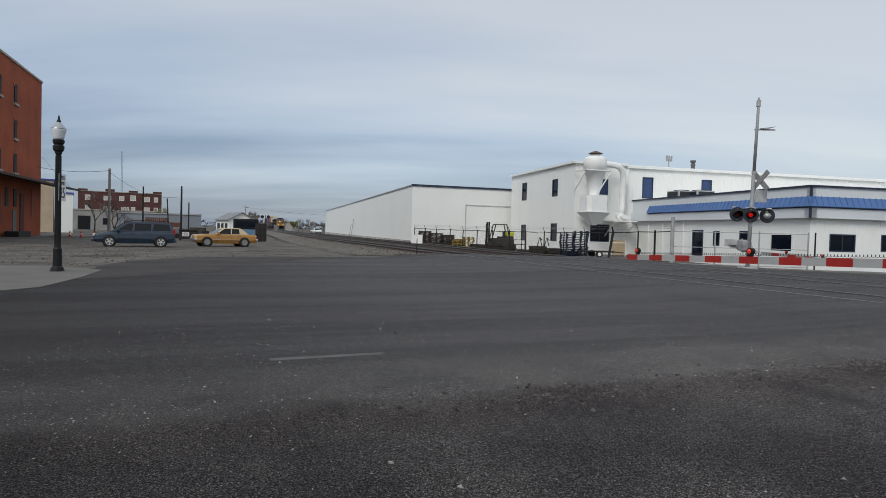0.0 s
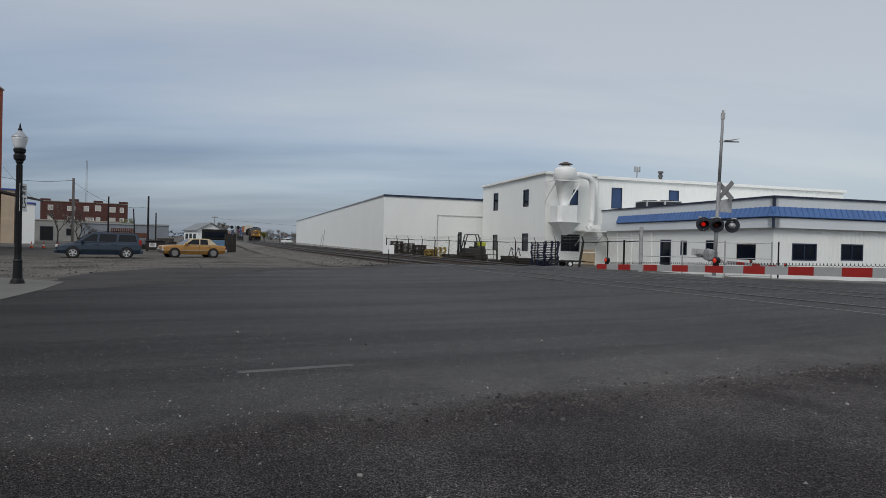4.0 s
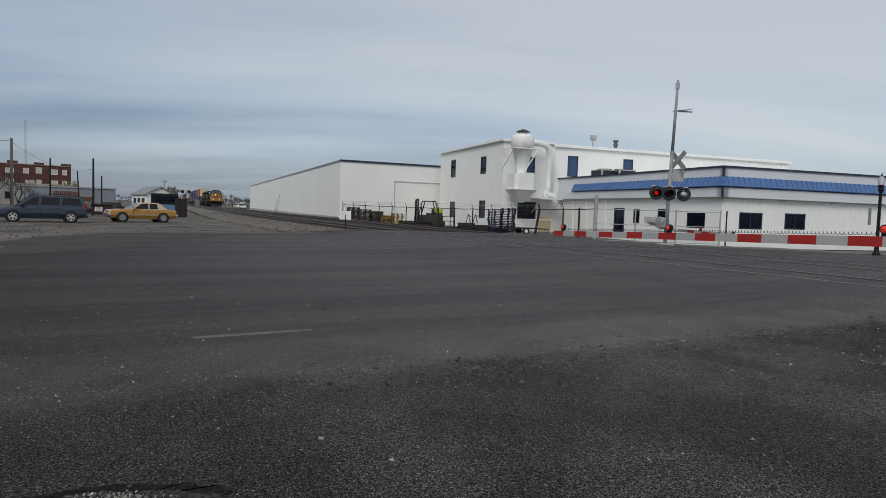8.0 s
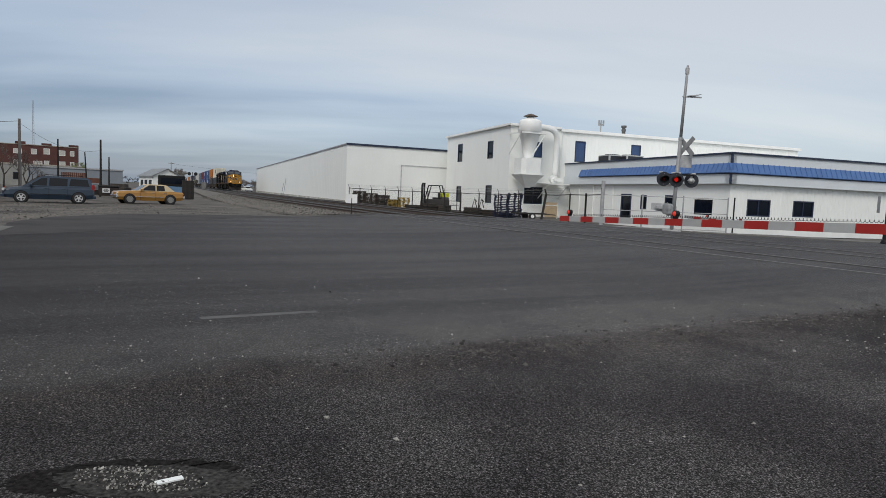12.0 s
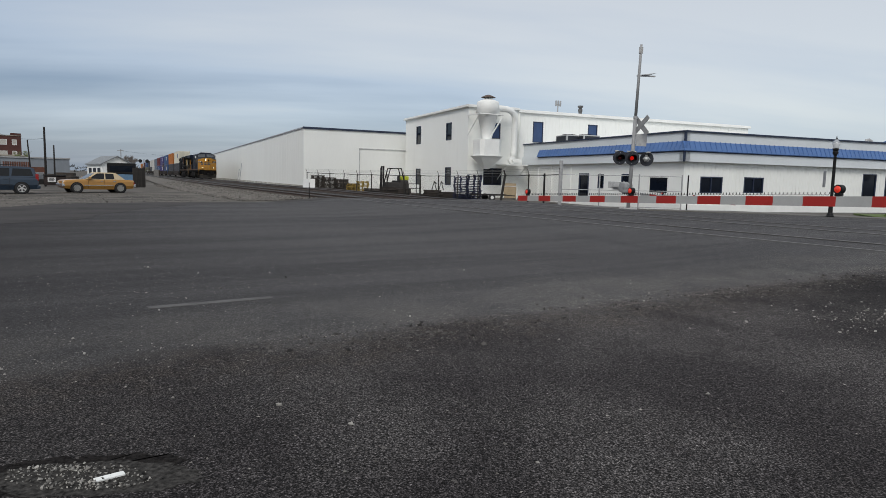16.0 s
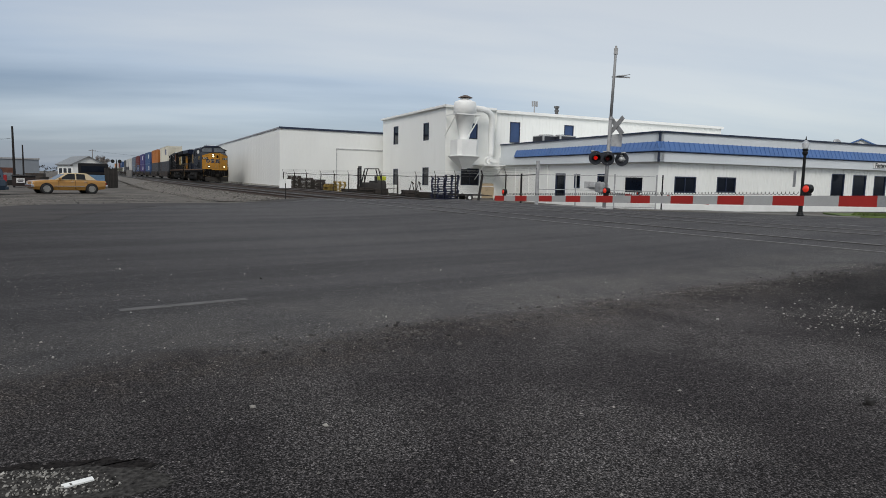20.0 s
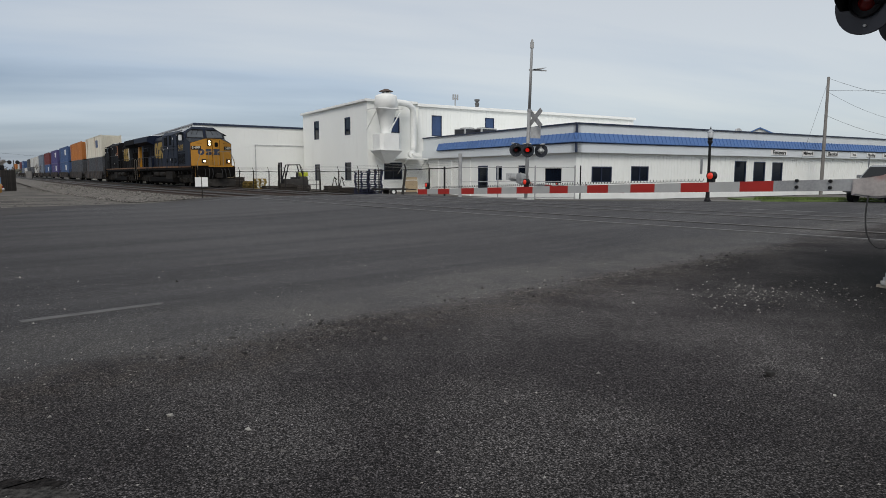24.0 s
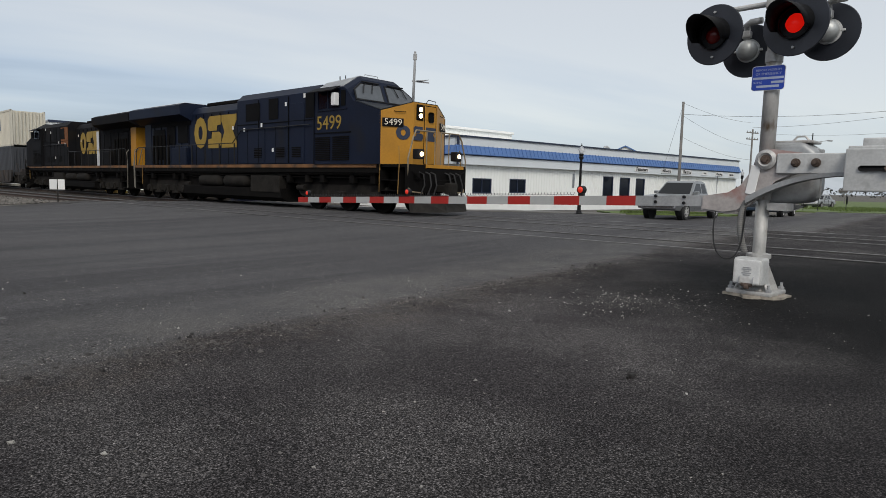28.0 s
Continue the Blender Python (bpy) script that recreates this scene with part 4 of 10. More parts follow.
def low_store():
    b = thing("store_building", "low white store building with a blue mansard band and navy trim", "building", pose(22.0, 37.6, 0, 0, 0, 11.4))
    z0, z1, length, deep = -0.72, 4.4, 40.0, 20.4
    I, sf = Matrix.Identity(4), side_frame()
    op = [(1.36, 3.19, 0.62, 1.67), (5.03, 6.74, 0.68, 1.71), (16.29, 17.72, -0.1, 2.2), (18.68, 20.18, -0.1, 2.16), (21.12, 22.52, -0.1, 2.14)]
    ops = [(1.28, 3.4, 0.4, 1.72), (5.3, 6.3, 0.85, 1.79), (8.45, 9.2, 0.7, 1.76), (10.4, 11.8, -0.35, 1.83)]
    bm = bmesh.new(); wall(bm, length, z0, 2.57, op, 0.2); part("front_wall", bm, WHITE_METAL, b)
    bm = bmesh.new(); ribs(bm, length, z0 + 0.3, 2.55, op, 0.30, 0.06, 0.022); part("siding_ribs", bm, WHITE_METAL, b)["kind"] = "stuff"
    bm = bmesh.new(); wall(bm, deep, z0, 2.57, ops, 0.2, sf, start=0.2); part("side_wall", bm, WHITE_METAL, b)
    bm = bmesh.new(); wall(bm, length, z0, 2.57, (), 0.2, Matrix.Translation((0, deep - 0.2, 0)), start=0.2); wall(bm, deep - 0.2, z0, 2.57, (), 0.2, side_frame(length - 0.2), start=0.2); part("rear_walls", bm, WHITE_METAL, b)
    o = 0.35
    # upper band all round, overhanging the wall
    for name, m, ln in (("front_fascia", I, length), ("side_fascia", sf, deep + 0.6)):
        bm = bmesh.new()
        box(bm, -o, ln, -o, 0.1, 2.57, 3.28, m); box(bm, -o + 0.12, ln, -o + 0.12, 0.1, 3.28, z1, m)
        part(name, bm, mat("fascia_panel", (0.66, 0.70, 0.73), 0.5, vary=0.05, scale=0.5, fine=6, bump=0.03), b)
    # metal mansard strip with standing seams
    for name, m, ln in (("front_mansard", I, length), ("side_mansard", sf, 17.9)):
        bm = bmesh.new()
        prism(bm, [(-o - 0.16, 3.26), (-o - 0.13, 3.22), (-o + 0.1, 3.22), (-o + 0.1, 3.84)], -o - 0.1, ln, "x", m)
        x = 0.0
        while x < ln:
            prism(bm, [(-o - 0.18, 3.27), (-o - 0.14, 3.24), (-o + 0.1, 3.84), (-o + 0.07, 3.87)], x, x + 0.035, "x", m)
            x += 0.42
        part(name, bm, BLUE_METAL, b, "blue standing-seam metal band")
    bm = bmesh.new()
    for m, ln in ((I, length), (sf, deep + 0.6)):
        box(bm, -o + 0.05, ln + 0.03, -o + 0.02, 0.15, z1, z1 + 0.1, m)
    for m, ln in ((I, length), (sf, 17.9)):
        box(bm, -o - 0.05, ln, -o - 0.03, -o - 0.002, 3.17, 3.23, m)
    part("parapet_trim", bm, NAVY_TRIM, b, "navy metal edge trim")
    bm = bmesh.new(); box(bm, -o - 0.05, -o + 0.06, -o - 0.05, -o + 0.06, 2.57, 3.3); part("corner_trim", bm, NAVY_TRIM, b); bm = bmesh.new(); box(bm, -o + 0.06, -o + 0.18, -o + 0.06, -o + 0.18, 3.84, z1 + 0.05); part("corner_trim", bm, NAVY_TRIM, b)
    bm = bmesh.new(); box(bm, -o + 0.1, length, -o + 0.1, deep, 2.62, 2.7); box(bm, 0, length, 0, deep, 4.2, 4.3); part("roof", bm, WHITE_PAINT, b)
    bm = bmesh.new(); box(bm, -0.03, length, -0.05, -0.003, z0 - 0.1, -0.12); box(bm, -0.05, -0.003, 0, deep, z0 - 0.1, -0.12); part("skirting", bm, WHITE_PAINT, b)
    # black strip added in place of the shadow line under the skirting
    bm = bmesh.new(); box(bm, -0.1, length, -0.12, -0.053, z0 - 0.12, -0.60); part("plinth", bm, DARK_POLE, b, "black strip that stands for the shadow line at the wall's foot")
    for q in op[:2]:
        window(b, "window", *q, I, NAVY_TRIM, GLASS, 2, label="dark double window")
    for q in op[2:]:
        window(b, "window", *q, I, NAVY_TRIM, GLASS, 1, label="tall dark window")
    window(b, "window", *ops[0], sf, WHITE_PAINT, GLASS, 1, 0.16, label="white framed display window")
    window(b, "window", *ops[1], sf, NAVY_TRIM, GLASS, 1)
    window(b, "window", *ops[2], sf, NAVY_TRIM, GLASS, 1)
    window(b, "door", *ops[3], sf, NAVY_TRIM, GLASS, 1, 0.12, label="dark glazed entrance door")
    for y in (12.9, 15.9, 18.2):
        bm = bmesh.new(); cyl(bm, (-0.08, y, z0), (-0.08, y, 2.5), 0.05, n=8); part("downpipe", bm, WHITE_PAINT, b)
    # department boards on the fascia
    for text, x0, x1 in (("Fasteners", 20.3, 22.4), ("Millwork", 24.55, 26.25), ("Electrical", 28.2, 29.95), ("Tools", 31.95, 33.0), ("Plumbing", 34.7, 36.2), ("Garden", 37.4, 38.7)):
        bm = bmesh.new(); rbox(bm, x0, x1, -o - 0.06, -o - 0.012, 2.72, 3.12, 0.012)
        p = part("department_board", bm, SIGN_WHITE, b, "white board with black lettering")
        letters("lettering", text, min(0.46, (x1 - x0) * 0.23), INK, p, Matrix.Translation(((x0 + x1) / 2, -o - 0.066, 2.92)) @ Matrix.Rotation(radians(90), 4, "X"), bold=0.03)
    return b


low_store()


def roof_units():
    for i, (x, y) in enumerate(((0.95, 15.0), (2.1, 14.2))):
        u = thing("air_conditioner", "grey rooftop air conditioner behind the parapet", "air conditioner", pose(22.0, 37.6, 4.3, 0, 0, 11.4) @ pose(x, y, 0) @ Matrix.Scale(1.45, 4), group="rooftop units")
        bm = bmesh.new(); rbox(bm, -0.55, 0.55, -0.6, 0.6, 0.06, 0.5, 0.03); part("casing", bm, mat("unit_casing", (0.42, 0.43, 0.43), 0.5, 0.2, vary=0.1), u); bm = bmesh.new(); box(bm, -0.558, -0.552, -0.5, 0.5, 0.12, 0.44); part("side_grille", bm, BLACK_MATT, u); bm = bmesh.new(); box(bm, -0.48, 0.48, -0.608, -0.602, 0.12, 0.44); part("side_grille", bm, BLACK_MATT, u)
        bm = bmesh.new(); lathe(bm, [(0.42, 0.5), (0.42, 0.55), (0.38, 0.55), (0.36, 0.51)], 20); part("fan_guard", bm, BLACK, u)
        bm = bmesh.new(); box(bm, -0.6, 0.6, -0.62, -0.5, 0, 0.06); part("skid", bm, GALV, u); bm = bmesh.new(); box(bm, -0.6, 0.6, 0.5, 0.62, 0, 0.06); part("skid", bm, GALV, u)
    u = thing("roof_vent", "curved metal vent pipe on the store roof", "vent", pose(22.0, 37.6, 4.3, 0, 0, 11.4) @ pose(24.5, 6, 0))
    bm = bmesh.new(); tube(bm, [(0, 0, 0), (0, 0, 0.7), (0.15, 0, 0.95), (0.5, 0, 1.0), (0.8, 0, 0.85)], 0.12, 10); part("pipe", bm, GALV, u)


roof_units()


def long_shed():
    b = thing("warehouse", "long white metal warehouse beside the tracks", "building", pose(-2.8, 70.4, 0, 0, 0, 0))
    d1, d2 = Matrix.Rotation(radians(17.0), 4, "Z"), Matrix.Rotation(radians(104.3), 4, "Z")
    z0, z1 = -0.6, 6.15
    bm = bmesh.new(); wall(bm, 26, z0, z1, (), 0.25, d1); part("front_wall", bm, WHITE_METAL, b)
    flip = d2 @ Matrix.Diagonal((1, -1, 1, 1))
    bm = bmesh.new(); ribs(bm, 26, z0, z1 - 0.1, (), 0.45, 0.05, 0.012, d1); part("front_ribs", bm, WHITE_METAL, b)["kind"] = "stuff"
    bm = bmesh.new(); ribs(bm, 120, z0, z1 - 0.1, (), 1.1, 0.05, 0.008, flip, start=0.3); part("side_ribs", bm, WHITE_METAL, b)["kind"] = "stuff"
    bm = bmesh.new(); box(bm, 0.3, 120, -0.05, -0.003, z0, 0.1, flip); part("kick_strip", bm, mat("soiled_siding", (0.36, 0.35, 0.31), 0.8, vary=0.4, scale=0.6, fine=4, stain=(0.6, 0.6, 0.57), stain_scale=0.5, stain_at=0.5), b, "soiled foot of the wall")
    bm = bmesh.new(); wall(bm, 120, z0, z1, (), 0.25, flip, start=0.3); part("side_wall", bm, WHITE_METAL, b)
    e1, e2 = d1 @ Vector((26, 0, 0)), d2 @ Vector((120, 0, 0))
    bm = bmesh.new()
    v = [bm.verts.new((p.x, p.y, z1 - 0.05)) for p in (Vector((0.1, 0.2, 0)), e1, e1 + e2, e2)] + [bm.verts.new((p.x, p.y, z1 + 0.0)) for p in (Vector((0.1, 0.2, 0)), e1, e1 + e2, e2)]
    for f in ((0, 1, 2, 3), (4, 7, 6, 5), (0, 4, 5, 1), (1, 5, 6, 2), (2, 6, 7, 3), (3, 7, 4, 0)):
        bm.faces.new([v[i] for i in f])
    part("roof", bm, WHITE_PAINT, b)
    bm = bmesh.new(); box(bm, -0.1, 26, -0.12, -0.02, z1 - 0.06, z1 + 0.14, d1); part("front_trim", bm, NAVY_TRIM, b, "navy eaves trim")
    bm = bmesh.new(); box(bm, -0.1, 120, -0.1, -0.02, z1 - 0.04, z1 + 0.1, flip); part("side_trim", bm, mat("grey_trim", (0.30, 0.31, 0.34), 0.6), b)
    bm = bmesh.new(); box(bm, 6.2, 6.3, -0.06, -0.017, 0, 4.28, d1); box(bm, 6.3, 26, -0.06, -0.017, 4.18, 4.28, d1); part("door_track", bm, mat("shadow_grey_trim", (0.50, 0.51, 0.51), 0.6), b, "rail of a large sliding door")
    bm = bmesh.new(); cyl(bm, (0, 0, 0), (0, 0.0, 3.4), 0.05, n=8); part("leaning_pole", bm, mat("grey_trim", (0.3, 0.31, 0.34)), b).matrix_basis = flip @ pose(52, -0.5, -0.3, -8, 6, 0)
    bm = bmesh.new(); cyl(bm, (0, 0, 0), (0, 0.0, 2.4), 0.05, n=8); part("leaning_pole", bm, mat("grey_trim", (0.3, 0.31, 0.34)), b).matrix_basis = flip @ pose(55, -0.5, -0.3, -8, -4, 0)


long_shed()


def brick_material():
    m = bpy.data.materials.new("brick_courses")
    m.use_nodes = True
    nt = m.node_tree
    N, L = nt.nodes.new, nt.links.new
    b = nt.nodes["Principled BSDF"]
    tc, mp, br = N("ShaderNodeTexCoord"), N("ShaderNodeMapping"), N("ShaderNodeTexBrick")
    mp.inputs["Rotation"].default_value = (radians(90), 0, 0)
    L(tc.outputs["Object"], mp.inputs[0]); L(mp.outputs[0], br.inputs["Vector"])
    br.inputs["Scale"].default_value = 1.0
    br.inputs["Brick Width"].default_value, br.inputs["Row Height"].default_value, br.inputs["Mortar Size"].default_value = 0.22, 0.075, 0.008
    br.inputs["Color1"].default_value, br.inputs["Color2"].default_value, br.inputs["Mortar"].default_value = (0.37, 0.072, 0.022, 1), (0.27, 0.052, 0.018, 1), (0.27, 0.085, 0.042, 1)
    n = N("ShaderNodeTexNoise"); n.inputs["Scale"].default_value, n.inputs["Detail"].default_value = 0.35, 6
    L(tc.outputs["Object"], n.inputs["Vector"])
    r = N("ShaderNodeMapRange"); r.inputs["From Min"].default_value, r.inputs["From Max"].default_value = 0.3, 0.7
    r.inputs["To Min"].default_value, r.inputs["To Max"].default_value = 0.75, 1.2
    L(n.outputs["Fac"], r.inputs["Value"])
    s = N("ShaderNodeVectorMath"); s.operation = "SCALE"
    L(br.outputs["Color"], s.inputs[0]); L(r.outputs[0], s.inputs["Scale"]); L(s.outputs[0], b.inputs["Base Color"])
    b.inputs["Roughness"].default_value = 0.9
    bp = N("ShaderNodeBump"); bp.inputs["Strength"].default_value, bp.inputs["Distance"].default_value = 0.4, 0.01
    L(br.outputs["Fac"], bp.inputs["Height"]); bp.invert = True; L(bp.outputs[0], b.inputs["Normal"])
    return m


BRICK_WALL = brick_material()
PANE_DARK = mat("unlit_window", (0.006, 0.007, 0.009), 0.5, vary=0.3, spec=0.08)


def arched(parent, x, w, z0, z1, m, blind=0.0):
    """A segment-headed window: frame, pane, boarded head and a stone sill."""
    def outline(a, b, lo, hi, rise):
        return [(a, lo), (b, lo)] + [(a + (b - a) * (0.5 + 0.5 * math.cos(t)), hi - rise + rise * math.sin(t)) for t in [i * math.pi / 8 for i in range(9)]]
    bm = bmesh.new(); prism(bm, outline(x - w / 2, x + w / 2, z0, z1, w * 0.28), -0.02, 0.03, "y", m)
    wn = part("window", bm, PANE_DARK, parent, "dark segment-headed window")
    bm = bmesh.new(); prism(bm, outline(x - w / 2 + 0.08, x + w / 2 - 0.08, z0 + 0.08, z1 - 0.08 - blind, 0.05 if blind else w * 0.25), -0.045, -0.022, "y", m); part("pane", bm, PANE_DARK, wn)
    if blind:
        bm = bmesh.new(); prism(bm, outline(x - w / 2 + 0.05, x + w / 2 - 0.05, z1 - blind, z1 - 0.05, w * 0.25), -0.06, -0.022, "y", m); part("blind", bm, BOARD_GREY, wn, "grey boarded window head")
    bm = bmesh.new(); box(bm, x - w / 2 - 0.15, x + w / 2 + 0.15, -0.18, 0.0, z0 - 0.22, z0, m); part("sill", bm, STONE_SILL, wn)
    # brick arch ring, standing proud
    bm = bmesh.new()
    pts = [(x + (w / 2 + 0.02) * math.cos(t), z1 - w * 0.28 + (w * 0.28 + 0.02) * math.sin(t)) for t in [i * math.pi / 8 for i in range(9)]]
    out = [(x + (w / 2 + 0.27) * math.cos(t), z1 - w * 0.28 + (w * 0.28 + 0.27) * math.sin(t)) for t in [i * math.pi / 8 for i in range(9)]]
    for i in range(8):
        prism(bm, [pts[i], out[i], out[i + 1], pts[i + 1]], -0.05, 0.0, "y", m)
    part("arch", bm, BRICK, wn)


def brick_warehouse():
    # x runs along the wall towards the street, the face looks along +y
    b = thing("brick_building", "tall red brick warehouse with arched windows and a canopy", "building", pose(-45.3, 73.7, 0, 0, 0, -72))
    z0 = -0.8
    bm = bmesh.new(); box(bm, 0, 15.3, -14, 0, z0, 16.75); part("high_block", bm, BRICK_WALL, b)
    bm = bmesh.new(); box(bm, 15.32, 48, -14, -0.02, z0, 15.35); part("low_block", bm, BRICK_WALL, b)
    bm = bmesh.new(); box(bm, -0.1, 15.45, -0.3, 0.12, 16.75, 16.95); box(bm, 15.0, 48, -0.3, 0.16, 15.3, 15.5); part("coping", bm, STONE_SILL, b, "pale stone coping")
    bm = bmesh.new(); box(bm, 15.3, 15.42, -13, -0.3, 15.4, 16.74); part("parapet_return", bm, mat("tan_render", (0.42, 0.30, 0.17), 0.85), b, "tan rendered parapet return")
    face = Matrix.Diagonal((1, -1, 1, 1))
    for row, (a, c) in enumerate(((12.8, 14.7), (9.3, 11.2), (5.9, 7.85))):
        for x, w in ((9.4, 1.0), (14.15, 1.0), (18.85, 1.5), (23.9, 1.5), (29.0, 1.5), (34.0, 1.5)):
            if row == 1 and x == 14.15:
                continue
            arched(b, x, w, a, c + (0.3 if w > 1 else 0), face, blind=0.7 if w > 1 else 0.0)
    # loading canopy
    bm = bmesh.new(); prism(bm, [(0, 5.35), (3.2, 4.85), (3.2, 5.05), (0, 5.6)], -4.5, 48, "x"); part("canopy", bm, mat("canopy_dark", (0.05, 0.03, 0.027), 0.8), b, "dark sheet-metal loading canopy")
    for x, w, a, c, mt in ((3.2, 1.3, 1.6, 4.4, BRICK), (7.2, 1.2, -0.6, 3.9, BRICK_DARK), (9.6, 1.1, -0.6, 2.2, BOARD_GREY), (14.3, 1.0, 0.9, 3.6, BLACK), (18.9, 1.3, -0.6, 2.6, BOARD_GREY), (24.2, 1.6, 1.6, 4.0, BLACK), (29, 1.6, 1.6, 4.0, BLACK)):
        bm = bmesh.new(); box(bm, x - w / 2, x + w / 2, 0.003, 0.07, a, c); part("door", bm, mt, b, "closed or bricked loading opening")
    for x in (9.4, 12.0, 18.9):
        bm = bmesh.new(); box(bm, x - 0.45, x + 0.45, 0.003, 0.06, 2.5, 4.3); part("window", bm, PANE_DARK, b)
    bm = bmesh.new(); rbox(bm, 10.0, 14.0, 0.4, 1.6, z0, 0.1, 0.08); part("dock_bumper", bm, RUBBER, b, "black dock bumper")
    bm = bmesh.new(); box(bm, -2, 48, 0.0, 1.3, z0, -0.5); part("loading_step", bm, CONCRETE, b)


brick_warehouse()


def plain_house(name, label, x, y, rz, w, d, h, wall_mat, roof_mat, gable=0.0, wins=(), z0=-0.9, trim=NAVY_TRIM, win_mat=GLASS, overhang=0.3):
    """A simple far building: four walls, a flat or gabled roof (ridge along y), windows (x, width, z0, z1) on the front and side ones on the left."""
    b = thing(name, label, "building", pose(x, y, 0, 0, 0, rz))
    bm = bmesh.new()
    ops = [(a, a + ww, lo, hi) for a, ww, lo, hi in wins]
    wall(bm, w, z0, h, ops, 0.3)
    if gable:
        prism(bm, [(0, h), (w, h), (w / 2, h + gable)], 0.0, 0.3, "y")
    part("front_wall", bm, wall_mat, b)
    for x1 in (0, w - 0.3):
        bm = bmesh.new(); wall(bm, d - 0.3, z0, h, (), 0.3, side_frame(x1), start=0.3); part("side_wall", bm, wall_mat, b)
    bm = bmesh.new(); wall(bm, w, z0, h, (), 0.3, Matrix.Translation((0, d - 0.3, 0)))
    if gable:
        prism(bm, [(0, h), (w, h), (w / 2, h + gable)], d - 0.3, d, "y")
    part("back_wall", bm, wall_mat, b)
    bm = bmesh.new()
    if gable:
        for s in (0, 1):
            a = [(w / 2, h + gable + 0.02), (w / 2, h + gable + 0.2), (-overhang if s == 0 else w + overhang, h - overhang * gable / (w / 2) + 0.2), (-overhang if s == 0 else w + overhang, h - overhang * gable / (w / 2) + 0.02)]
            prism(bm, a, -overhang, d + overhang, "y")
    else:
        box(bm, -0.15, w + 0.15, -0.15, d + 0.15, h, h + 0.25)
    part("roof", bm, roof_mat, b)
    for o in ops:
        window(b, "window", *o, Matrix.Identity(4), trim, win_mat, 1, 0.12)
    return b

# ---------------------------------------------------------------- the train
LOCO_BLUE = mat("locomotive_navy", (0.0056, 0.0100, 0.0245), 0.5, vary=0.25, scale=0.8, fine=14, bump=0.05, stain=(0.0105, 0.0108, 0.0135), stain_scale=0.6, stain_at=0.55, spec=0.2)
LOCO_FADED = mat("faded_dirty_grey", (0.0080, 0.0080, 0.0092), 0.7, vary=0.3, scale=0.7, fine=12, bump=0.06, stain=(0.0135, 0.0108, 0.0088), stain_scale=0.9, stain_at=0.55, spec=0.10)
LOCO_YELLOW = mat("locomotive_yellow", (0.43, 0.195, 0.010), 0.5, vary=0.14, scale=1.2, fine=16, bump=0.04, stain=(0.34, 0.17, 0.02), stain_scale=0.9, stain_at=0.60)
LOCO_GRIME = mat("underframe_grime", (0.0055, 0.005, 0.0048), 0.85, vary=0.35, scale=2, fine=20, bump=0.3, stain=(0.014, 0.012, 0.010), stain_scale=1.4, stain_at=0.58, spec=0.1)
LOCO_DUST = mat("truck_dust", (0.016, 0.0143, 0.0126), 0.9, vary=0.45, scale=3, fine=24, bump=0.3, spec=0.2)
LOCO_VOID = mat("dark_opening", (0.004, 0.004, 0.0045), 0.8, vary=0.3, spec=0.12)
LOCO_ROOF = mat("cab_roof_grey", (0.60, 0.62, 0.64), 0.5, vary=0.15, scale=2)
LOGO_YELLOW = mat("logo_yellow", (0.30, 0.195, 0.03), 0.55, vary=0.2, scale=2, fine=20)
LOGO_NAVY = mat("logo_navy", (0.02, 0.03, 0.06), 0.55, vary=0.15)
RAIL_DULL = mat("dull_yellow_rail", (0.24, 0.135, 0.03), 0.7, vary=0.4, scale=5)
HEADLIGHT = mat("headlight_lit", (1, 0.95, 0.85), 0.2, vary=0.02, bump=0, emit=(1.0, 0.76, 0.42, 6.0))
DITCH = mat("ditch_light_lit", (1, 0.95, 0.85), 0.2, vary=0.02, bump=0, emit=(1.0, 0.72, 0.38, 5.0))
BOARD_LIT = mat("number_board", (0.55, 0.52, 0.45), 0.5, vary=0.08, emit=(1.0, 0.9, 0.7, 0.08))


